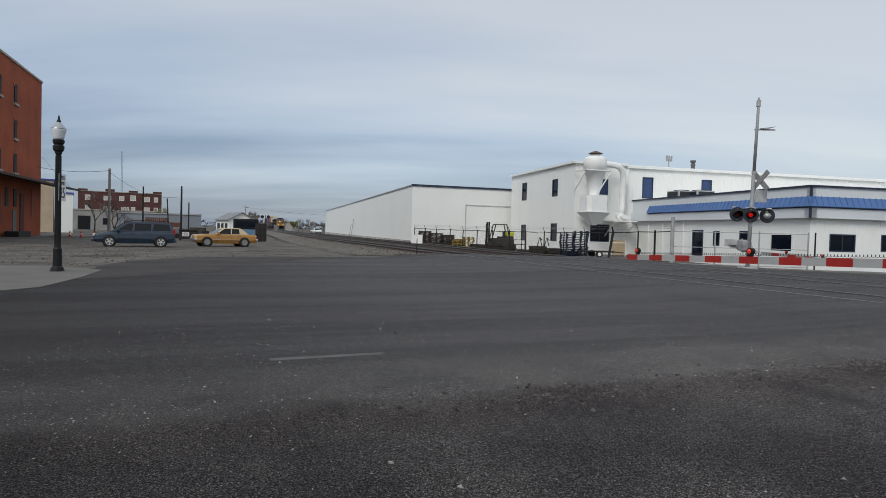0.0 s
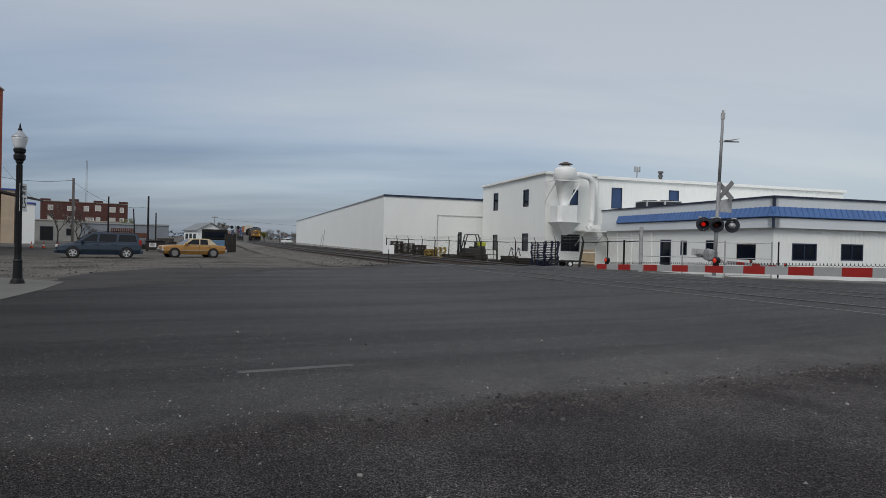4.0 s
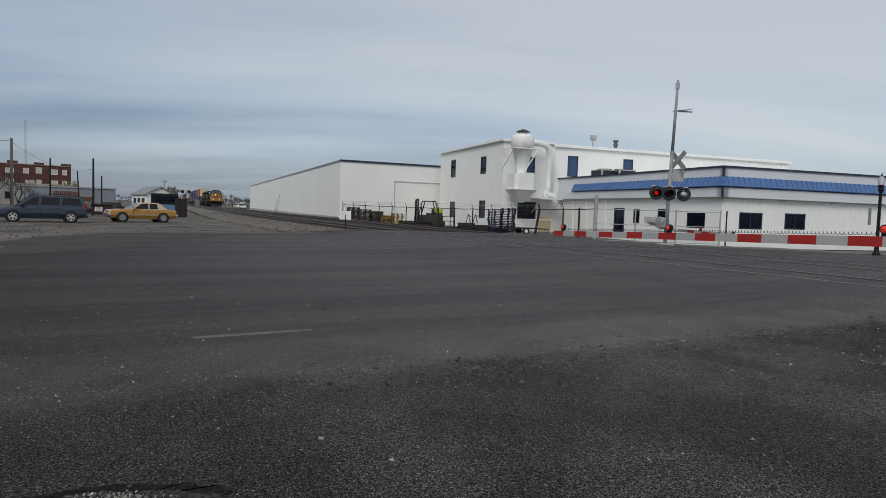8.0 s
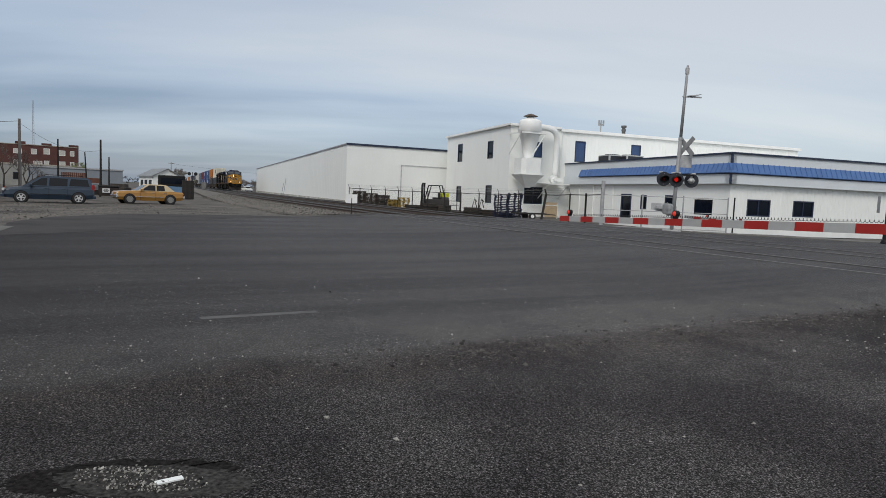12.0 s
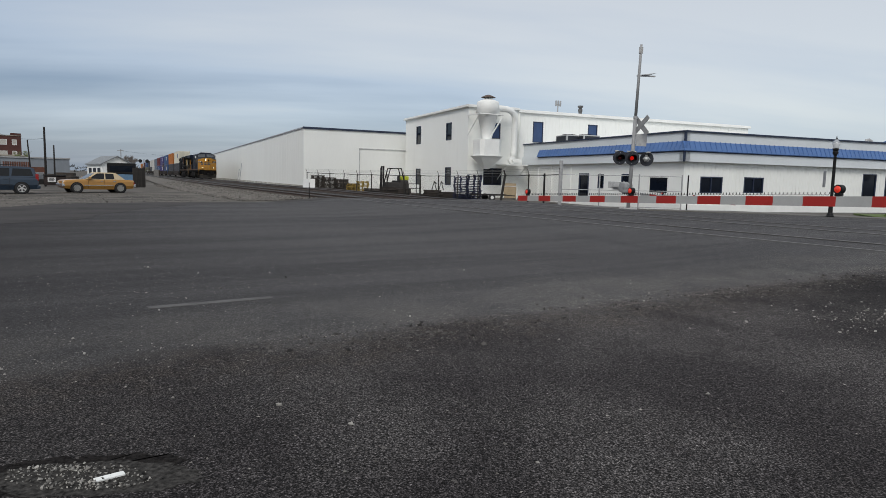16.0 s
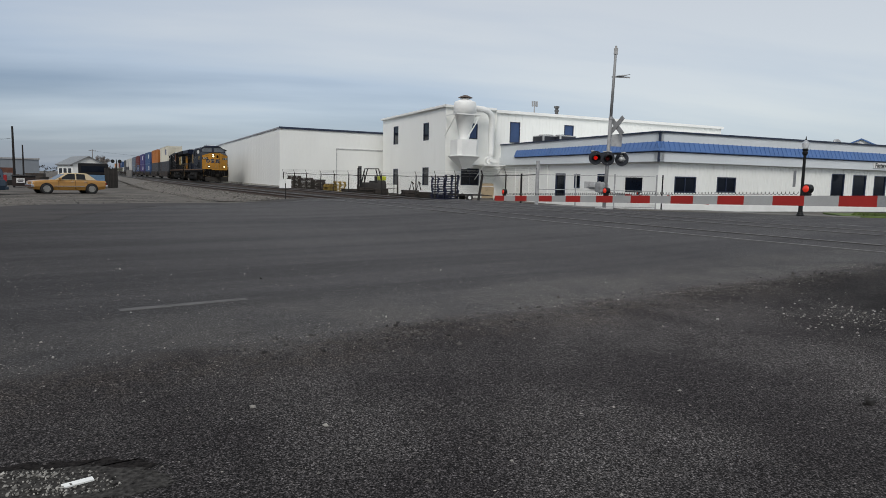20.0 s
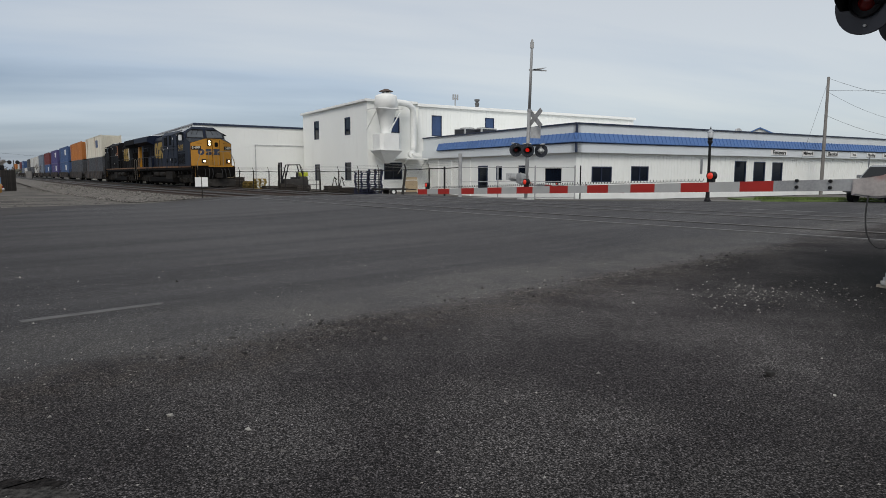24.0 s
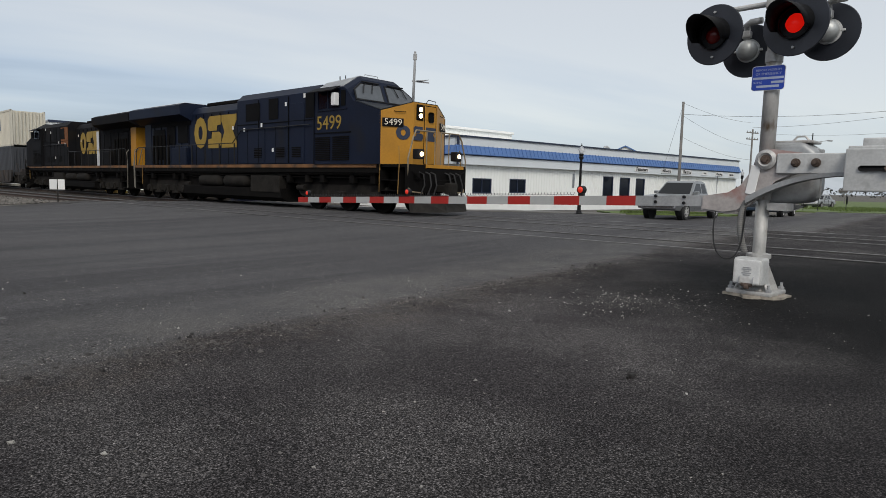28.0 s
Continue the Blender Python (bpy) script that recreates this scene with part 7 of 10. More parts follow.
def striped_arm(parent, x0, x1, z0, z1, h0, h1, y, first=0.9, pitch=0.435, lamps=(), slope_tip=True):
    """A gate arm along +x with red and white bands."""
    arm = part("gate_arm", bm_new(), ALU, parent, "long gate arm with red and white bands")
    lerp = lambda a, b, f: a + (b - a) * f
    def piece(a, b, material, name, lean=0.0):
        fa, fb = (a - x0) / (x1 - x0), (b - x0) / (x1 - x0)
        bm = bmesh.new()
        za, zb, ha, hb = lerp(z0, z1, fa), lerp(z0, z1, fb), lerp(h0, h1, fa), lerp(h0, h1, fb)
        prism(bm, [(a, za - ha / 2), (b - lean, zb - hb / 2), (b + lean, zb + hb / 2), (a, za + ha / 2)], y - 0.022, y + 0.022, "y")
        return part(name, bm, material, arm)
    bm = bmesh.new()
    prism(bm, [(x0, z0 - h0 / 2 + 0.012), (x1, z1 - h1 / 2 + 0.012), (x1, z1 + h1 / 2 - 0.012), (x0, z0 + h0 / 2 - 0.012)], y - 0.019, y + 0.019, "y")
    arm.data = mesh_of("gate_arm", bm, ALU)
    piece(x0, x0 + first, GALV, "arm_sleeve")
    x, red = x0 + first, True
    while x < x1 - 0.05:
        b = min(x + pitch, x1)
        piece(x, b, RED_REFLECT if red else WHITE_REFLECT, "red_band" if red else "white_band")
        x, red = b, not red
    for px in (x0 + 0.25, x0 + 0.6):
        for dz in (-0.035, 0.035):
            bm = bmesh.new(); cyl(bm, (px, y + 0.02, z0 + dz), (px, y + 0.045, z0 + dz), 0.018, n=8); part("bolt", bm, BLACK, arm)
    for lx in lamps:
        f = (lx - x0) / (x1 - x0)
        zc = lerp(z0, z1, f) + lerp(h0, h1, f) / 2
        bm = bmesh.new(); rbox(bm, lx - 0.04, lx + 0.04, y - 0.03, y + 0.03, zc, zc + 0.035, 0.008, seg=1); lb = part("arm_lamp_base", bm, BLACK, arm)
        bm = bmesh.new(); lathe(bm, [(0.0, -0.045), (0.038, -0.04), (0.048, -0.018), (0.048, 0.018), (0.038, 0.04), (0.0, 0.045)], 20, Matrix.Translation((lx, y, zc + 0.08)) @ Matrix.Rotation(radians(90), 4, "X")); part("arm_lamp", bm, ARM_RED, lb, "round red arm lamp", smooth=True)
        bm = bmesh.new(); lathe(bm, [(0.049, -0.035), (0.054, -0.035), (0.054, 0.035), (0.049, 0.035)], 20, Matrix.Translation((lx, y, zc + 0.08)) @ Matrix.Rotation(radians(90), 4, "X")); part("arm_lamp_ring", bm, BLACK, lb)
    # coiled cord along the top
    if len(lamps) > 1:
        bm = bmesh.new()
        lo, hi = min(lamps) + 0.1, max(lamps) - 0.1
        pts = []
        n = int((hi - lo) / 0.009)
        for i in range(n + 1):
            xx = lo + (hi - lo) * i / n
            f = (xx - x0) / (x1 - x0)
            pts.append((xx, y + 0.018 * math.cos(i * 1.05), lerp(z0, z1, f) + lerp(h0, h1, f) / 2 + 0.03 + 0.018 * math.sin(i * 1.05)))
        tube(bm, pts, 0.004, 4)
        part("coiled_cord", bm, RUBBER, arm, "black coiled lamp cord")
    return arm


def gate_machine(S, arm_z, back=-1, down=0.02, size=1.0):
    """All set a hand's width behind the mast's middle."""
    before = set(S.children)
    machine_parts(S, arm_z, back)
    for ob in set(S.children) - before:
        ob.matrix_basis = Matrix.Translation((-0.10, 0, -down)) @ Matrix.Translation((0.03, 0, 1.3)) @ Matrix.Scale(size, 4) @ Matrix.Translation((-0.03, 0, -1.3)) @ ob.matrix_basis


def machine_parts(S, arm_z, back=-1):
    """The drive box, the cranked arm bracket and the counterweights, round a pivot."""
    bm = bmesh.new()
    prism(bm, [(-0.36, 1.16), (-0.30, 1.06), (0.16, 1.00), (0.24, 1.08), (0.24, 1.60), (0.14, 1.69), (-0.22, 1.69), (-0.36, 1.58)], back * 0.30 - 0.2, back * 0.30 + 0.2, "y")
    bmesh.ops.bevel(bm, geom=bm.edges[:], offset=0.075, segments=5, affect="EDGES", profile=0.5, clamp_overlap=True)
    mc = part("gate_machine", bm, MACHINE, S, "cast aluminium gate machine", smooth=True)
    bm = bmesh.new(); rbox(bm, -0.375, 0.255, back * 0.30 - 0.012, back * 0.30 + 0.012, 1.10, 1.62, 0.01, seg=1); part("casing_seam", bm, MACHINE, mc)
    bm = bmesh.new(); rbox(bm, -0.3, 0.1, back * 0.3 - 0.15, back * 0.3 + 0.15, 1.68, 1.71, 0.012); tube(bm, [(-0.05, back * 0.3, 1.70), (-0.1, back * 0.3, 1.76), (-0.18, back * 0.3, 1.76), (-0.23, back * 0.3, 1.70)], 0.012, 6); part("machine_lid", bm, ALU, mc)
    bm = bmesh.new(); box(bm, -0.18, 0.02, -0.1, 0.1, 0.96, 1.04); prism(bm, [(-0.25, 1.02), (-0.05, 0.92), (0.0, 1.02)], back * 0.25 - 0.02, back * 0.25 + 0.02, "y"); part("machine_bracket", bm, ALU, mc)
    # cranked casting from the pivot down to the arm
    yb = 0.13
    bm = bmesh.new()
    out = [(-0.02, 1.60), (0.10, 1.585), (0.155, 1.48), (0.19, 1.32), (0.27, 1.20), (0.40, 1.12), (0.69, 1.09), (0.70, 0.93), (0.45, 0.905), (0.30, 0.93), (0.17, 1.02), (0.05, 1.14), (-0.06, 1.28), (-0.3, 1.36), (-0.3, 1.56)]
    prism(bm, out, yb - 0.055, yb + 0.055, "y")
    bmesh.ops.bevel(bm, geom=[e for e in bm.edges if abs(e.verts[0].co.y - e.verts[1].co.y) < 1e-4], offset=0.018, segments=2, affect="EDGES")
    part("arm_bracket", bm, mat("bracket_worn_paint", (0.42, 0.385, 0.37), 0.55, 0.2, vary=0.2, scale=5, fine=40, bump=0.15, stain=(0.30, 0.10, 0.075), stain_scale=2.2, stain_at=0.53), S, "curved casting with red worn paint")
    bm = bmesh.new(); lathe(bm, [(0.10, 0.0), (0.105, 0.03), (0.07, 0.05), (0.05, 0.035), (0.0, 0.035)], 24, Matrix.Translation((0.03, yb + 0.055, 1.49)) @ Matrix.Rotation(radians(-90), 4, "X")); part("pivot_cap", bm, ALU, S)
    bm = bmesh.new(); cyl(bm, (0.03, yb + 0.06, 1.49), (0.03, yb + 0.12, 1.49), 0.028, n=6); cyl(bm, (0.03, yb + 0.055, 1.49), (0.03, yb + 0.098, 1.49), 0.05, n=18); part("pivot_nut", bm, RUSTY, S)
    bm = bmesh.new(); rbox(bm, 0.10, 0.20, yb + 0.057, yb + 0.07, -0.155, 0.155, 0.006, Matrix.Translation((0.15, 0, 1.275)) @ Matrix.Rotation(radians(-9), 4, "Y") @ Matrix.Translation((-0.15, 0, 0)), seg=1); part("reflective_strip", bm, SIGN_WHITE, S, "white reflective plate")
    # counterweight beams and weights
    for yy, tag in ((yb + 0.075, 1), (yb - 0.40, 2)):
        bm = bmesh.new(); rbox(bm, -1.35, -0.08, yy - 0.02, yy + 0.02, 1.345, 1.55, 0.008, seg=1); part("counterweight_beam", bm, BEAM, S)
    for bx in (-0.265, -0.45):
        bm = bmesh.new(); cyl(bm, (bx, yb + 0.09, 1.455), (bx, yb + 0.105, 1.455), 0.045, n=16); cyl(bm, (bx, yb + 0.105, 1.455), (bx, yb + 0.135, 1.455), 0.036, n=6); cyl(bm, (bx, yb + 0.13, 1.455), (bx, yb + 0.165, 1.455), 0.018, n=8); part("bolt", bm, RUSTY, S)
    # arched rib from the crank to the underside of the beam
    top, low = [], []
    for k in range(15):
        f = k / 14
        x = 0.20 - 0.95 * f
        z = 1.06 + 0.285 * (1 - (1 - f) ** 2.2)
        top.append((x, z + 0.035 * (1 - 0.5 * f))); low.append((x, z - 0.035 * (1 - 0.5 * f)))
    bm = bmesh.new(); prism(bm, top + low[::-1], yb - 0.07, yb + 0.10, "y"); part("arched_rib", bm, MACHINE, S, "arched rib under the beam")
    for i in range(2):
        bm = bmesh.new(); rbox(bm, -1.80, -0.735, yb + 0.10 + i * 0.075, yb + 0.17 + i * 0.075, 1.18, 1.61 - 0.03 * i, 0.012); w = part("counterweight", bm, BEAM, S, "slab counterweight")
    bm = bmesh.new(); rbox(bm, -1.8, -0.80, yb - 0.3, yb - 0.05, 1.26, 1.70, 0.015); part("counterweight", bm, BEAM, S, "slab counterweight")
    bm = bmesh.new(); rbox(bm, -1.2, -0.85, yb + 0.246, yb + 0.25, 1.37, 1.42, 0.02, seg=1); part("slot", bm, BLACK, S)
    bm = bmesh.new(); cyl(bm, (-1.10, yb + 0.24, 1.395), (-1.10, yb + 0.31, 1.395), 0.035, n=6); part("bolt", bm, RUSTY, S)


def crossbuck(S, z, y, turn=0.0, x=0.0, material=None):
    for a in (45, -45):
        bm = bmesh.new(); rbox(bm, -0.56, 0.56, y - 0.01, y + 0.01, -0.115, 0.115, 0.006, seg=1)
        p = part("crossbuck_board", bm, material or SIGN_WHITE, S, "white crossbuck board, grey behind")
        p.matrix_basis = Matrix.Translation((x, 0, z)) @ Matrix.Rotation(turn, 4, "Z") @ Matrix.Rotation(radians(a), 4, "Y") @ Matrix.Translation((0, 0.012 if a > 0 else -0.012, 0))


def near_signal():
    S = thing("crossing_signal", "worn silver crossing signal mast with red lamps and lowered gate", "crossing signal", Matrix.Translation((6.513, 4.452, ground_z(6.5, 4.5) + 0.02)) @ Matrix.Rotation(radians(0.4), 4, Vector((0.486, 0.874, 0))) @ Matrix.Rotation(radians(105.4), 4, "Z"), group="crossing signals")
    bm = bmesh.new(); cyl(bm, (0, 0, 0.1), (0, 0, 1.05), 0.066, n=20); cyl(bm, (0, 0, 1.05), (0.0, 0.0, 4.4), 0.078, 0.075, n=24); part("mast", bm, mat("mast_peeling_silver", (0.50, 0.495, 0.48), 0.6, 0.25, vary=0.2, scale=6, fine=40, bump=0.2, stain=(0.15, 0.11, 0.07), stain_scale=7, stain_at=0.55, stretch=(1, 1, 0.45)), S, "mast with peeling silver paint", smooth=True)
    bm = bmesh.new(); cyl(bm, (0, 0, 2.5), (0, 0, 2.62), 0.088, n=24); part("clamp_sleeve", bm, ALU, S)
    # base casting with ribs and bolts, on a rough pad
    bm = bmesh.new(); rbox(bm, -0.235, 0.235, -0.235, 0.235, 0.03, 0.075, 0.015); lathe(bm, [(0.16, 0.07), (0.12, 0.16), (0.10, 0.40), (0.125, 0.42), (0.125, 0.46), (0.09, 0.47)], 18)
    for a in range(4):
        prism(bm, [(0.08, 0.07), (0.24, 0.07), (0.10, 0.38)], -0.012, 0.012, "y", Matrix.Rotation(radians(45 + 90 * a), 4, "Z"))
    part("base_casting", bm, ALU, S, "ribbed silver base casting")
    rnd = random.Random(4)
    bm = bmesh.new(); prism(bm, [((0.31 + rnd.uniform(-0.05, 0.05)) * math.cos(i * 0.224), (0.31 + rnd.uniform(-0.05, 0.05)) * math.sin(i * 0.224)) for i in range(28)], -0.02, 0.032, "z"); part("grout_pad", bm, mat("rough_grout", (0.28, 0.25, 0.21), 0.9, vary=0.3, scale=8, fine=40, bump=0.5), S, "rough tan grout pad")
    for sx in (-1, 1):
        for sy in (-1, 1):
            bm = bmesh.new(); cyl(bm, (sx * 0.195, sy * 0.195, 0.075), (sx * 0.195, sy * 0.195, 0.105), 0.032, n=6); cyl(bm, (sx * 0.195, sy * 0.195, 0.10), (sx * 0.195, sy * 0.195, 0.15), 0.016, n=8); part("anchor_bolt", bm, GALV, S)
    # junction box on the front of the base
    bm = bmesh.new(); rbox(bm, -0.15, 0.15, 0.08, 0.29, 0.14, 0.43, 0.035, seg=4); jb = part("junction_box", bm, BEAM, S, "white cast junction box")
    bm = bmesh.new(); rbox(bm, -0.138, 0.138, 0.285, 0.31, 0.155, 0.415, 0.02, seg=3); part("box_cover", bm, mat("box_cover_white", (0.66, 0.66, 0.65), 0.5, vary=0.12, scale=6, stain=(0.42, 0.40, 0.38), stain_scale=4, stain_at=0.6), jb)
    bm = bmesh.new()
    for k, w in enumerate((0.035, 0.05, 0.03, 0.05, 0.04)):
        box(bm, -w, w, 0.311, 0.315, 0.245 + k * 0.02, 0.255 + k * 0.02)
    for x in (-0.075, 0.065):
        tube(bm, [(x, 0.312, 0.235), (x, 0.33, 0.22), (x, 0.33, 0.16), (x, 0.30, 0.145)], 0.007, 6)
    part("cast_marks", bm, GALV, jb)
    bm = bmesh.new(); cyl(bm, (-0.06, 0.295, 0.145), (0.05, 0.295, 0.145), 0.024, n=10); rbox(bm, -0.03, 0.02, 0.28, 0.325, 0.10, 0.145, 0.008, seg=1); part("latch", bm, RUSTY, jb)
    # flexible conduit and drooping cable
    bm = bmesh.new()
    pts = []
    for i in range(60):
        f = i / 59
        pts.append((0.10 + 0.05 * math.sin(f * 3.1), 0.13 + 0.06 * math.sin(f * 3.1), 1.12 - 0.64 * f))
    tube(bm, pts, 0.032, 10)
    for i in range(0, 60, 2):
        p = pts[i]
        lathe(bm, [(0.033, -0.004), (0.039, 0.0), (0.033, 0.004)], 10, Matrix.Translation(p))
    part("flexible_conduit", bm, mat("grey_conduit", (0.20, 0.197, 0.19), 0.7, 0.2, vary=0.3, scale=6), S, "ribbed metal conduit", smooth=True)
    bm = bmesh.new(); tube(bm, [(0.43, 0.17, 0.93), (0.43, 0.20, 0.80), (0.425, 0.215, 0.70), (0.41, 0.23, 0.60), (0.39, 0.24, 0.53), (0.36, 0.25, 0.47), (0.325, 0.257, 0.43), (0.29, 0.26, 0.405), (0.255, 0.257, 0.395), (0.22, 0.25, 0.40), (0.18, 0.245, 0.42), (0.15, 0.24, 0.46), (0.125, 0.23, 0.525), (0.11, 0.22, 0.60), (0.10, 0.2, 0.85), (0.13, 0.17, 1.1)], 0.008, 8); part("lamp_cable", bm, RUBBER, S, "black drooping cable", smooth=True)
    gate_machine(S, 1.03)
    striped_arm(S, 0.56, 9.1, 1.015, 0.705, 0.122, 0.108, 0.13, first=0.866, pitch=0.406, lamps=(2.222, 5.67, 8.76))
    # cross-arm and lamps
    bm = bmesh.new(); cyl(bm, (-0.62, 0, 3.12), (0.62, 0, 3.12), 0.03, n=12); part("crossarm", bm, ALU, S); bm = bmesh.new(); rbox(bm, -0.09, 0.09, -0.11, 0.11, 3.04, 3.20, 0.02); part("crossarm_clamp", bm, ALU, S)
    flasher(S, 0.582, 0.18, 2.835, 1, moving=True, tilt=-0.10); flasher(S, -0.239, 0.18, 2.836, 1, moving=False, tilt=-0.10)
    flasher(S, 0.365, -0.25, 2.705, -1, size=0.9); flasher(S, -0.43, -0.25, 2.80, -1, size=0.9)
    crossbuck(S, 3.85, 0.1)
    # blue notice
    q = Matrix.Translation((0.010, 0.10, 2.328)) @ Matrix.Rotation(radians(180 + 6), 4, "Z") @ Matrix.Rotation(radians(90), 4, "X")
    def plate(w, h, r):
        return [(sx * (w - r) + r * math.cos(t), sy * (h - r) + r * math.sin(t)) for sx, sy, t0 in ((1, 1, 0), (-1, 1, 90), (-1, -1, 180), (1, -1, 270)) for t in [radians(t0 + 22.5 * i) for i in range(5)]]
    bm = bmesh.new(); prism(bm, plate(0.162, 0.128, 0.03), -0.002, 0.002, "z", q); nt = part("emergency_notice", bm, SIGN_WHITE, S, "blue emergency notice with white lettering")
    bm = bmesh.new(); prism(bm, plate(0.157, 0.123, 0.026), 0.0021, 0.0045, "z", q); part("notice_face", bm, SIGN_BLUE, nt)
    letters("lettering", "REPORT PROBLEM", 0.030, NOTICE_INK, nt, q @ Matrix.Translation((0, 0.083, 0.005)), 0.0006)
    letters("lettering", "OR EMERGENCY", 0.034, NOTICE_INK, nt, q @ Matrix.Translation((0, 0.043, 0.005)), 0.0006)
    for x0, x1, y in ((-0.15, 0.15, 0.0), (0.03, 0.15, -0.045), (-0.11, 0.11, -0.085)):
        bm = bmesh.new(); box(bm, x0, x1, y - 0.012, y + 0.012, 0.0046, 0.0056, q); part("lettering_bar", bm, NOTICE_INK, nt)
    letters("lettering", "X-ING", 0.032, NOTICE_INK, nt, q @ Matrix.Translation((-0.1, -0.045, 0.005)), 0.0006)
    return S


def far_signal():
    gz = -0.12
    S = thing("crossing_signal", "tall grey crossing signal mast across the tracks with its gate lowered", "crossing signal", Matrix.Translation((13.90, 28.44, gz)) @ Matrix.Rotation(radians(1.5), 4, Vector((0.44, 0.9, 0))) @ Matrix.Rotation(radians(-74.6), 4, "Z"), group="crossing signals")
    bm = bmesh.new(); cyl(bm, (0, 0, 0), (0, 0, 4.3), 0.085, n=16); cyl(bm, (0, 0, 4.3), (0, 0, 7.2), 0.07, 0.06, n=14); part("mast", bm, mat("dull_grey_mast", (0.27, 0.275, 0.28), 0.6, 0.2, vary=0.3, scale=6, fine=40, stretch=(1, 1, 0.2)), S, smooth=True)
    bm = bmesh.new(); rbox(bm, -0.065, 0.065, -0.075, 0.075, 7.2, 7.5, 0.02); cyl(bm, (0, 0, 7.5), (0, 0, 7.6), 0.05, n=10); part("sensor_head", bm, ALU, S)
    bm = bmesh.new(); cyl(bm, (0, 0, 4.24), (0, 0, 4.36), 0.1, n=12); part("collar", bm, GALV, S)
    sd = Matrix.Rotation(radians(74.6 - 12), 4, "Z")
    bm = bmesh.new(); box(bm, -0.1, 0.75, -0.03, 0.03, 6.17, 6.23, sd); prism(bm, [(0.1, 6.24), (0.75, 6.34), (0.4, 6.23)], -0.1, 0.1, "y", sd); part("side_bracket", bm, GALV, S, "thin side bracket")
    bm = bmesh.new(); rbox(bm, -0.3, 0.3, -0.3, 0.3, -0.1, 0.1, 0.03); part("base", bm, ALU, S)
    gate_machine(S, 1.03, down=0.30, size=0.74)
    striped_arm(S, 0.62, 5.9, 0.76, 0.66, 0.13, 0.11, 0.13, first=0.6, lamps=(2.0, 3.8, 5.7))
    bm = bmesh.new(); box(bm, -0.55, 0.75, -0.03, 0.03, 2.62, 2.68, sd); part("crossarm", bm, BLACK, S)
    lead = S
    turn = radians(74.6 - 12)
    for x, y, face, mv in ((-0.60, -0.12, -1, True), (-0.05, -0.14, -1, False), (0.06, 0.2, 1, None), (0.70, 0.12, 1, None)):
        p = sd @ Vector((x, y, 2.42))
        flasher(S, p.x, p.y, p.z, face, moving=mv, tilt=turn + (0.0 if face < 0 else -0.5))
    crossbuck(S, 3.95, 0.2, radians(8), 0.22, mat("sign_back_grey", (0.26, 0.265, 0.27), 0.6, 0.2, vary=0.15, scale=4))
    bm = bmesh.new(); box(bm, 0.1, 0.6, -0.015, 0.0, 3.0, 3.55, sd); part("track_count_plate", bm, GALV, S, "plain grey back of a small sign")
    return S


near_signal()
far_signal()


def blink_motion():
    """The lamps of each pair light in turn, 1.21 s for a full cycle, by half turns of the added drums."""
    for drum, at, first in BLINK_DRUMS:
        rows, angle = [(0.0, 180.0)], 180.0
        t = 24.46 - 21 * 1.21 - (0.0 if first else 0.605)
        shown = None
        events = []
        while t < 28.3:
            events += [(t, 0), (t + 0.605, 180)]
            t += 1.21
        state = [a for e, a in events if e <= 0.0]
        angle = float(state[-1]) if state else 180.0
        rows = [(0.0, angle)]
        for e, a in events:
            if e <= 0.05 or e > 27.85:
                continue
            start = rows[-1][1]
            rows.append((round(e, 3), start))
            for k in (1, 2, 3):
                rows.append((round(e + k / 30, 3), start + 60 * k))
        rows.append((28.0, rows[-1][1]))
        walk(drum, [(t, at @ Matrix.Rotation(radians(a), 4, "Z")) for t, a in rows])


# ---------------------------------------------------------------- street furniture


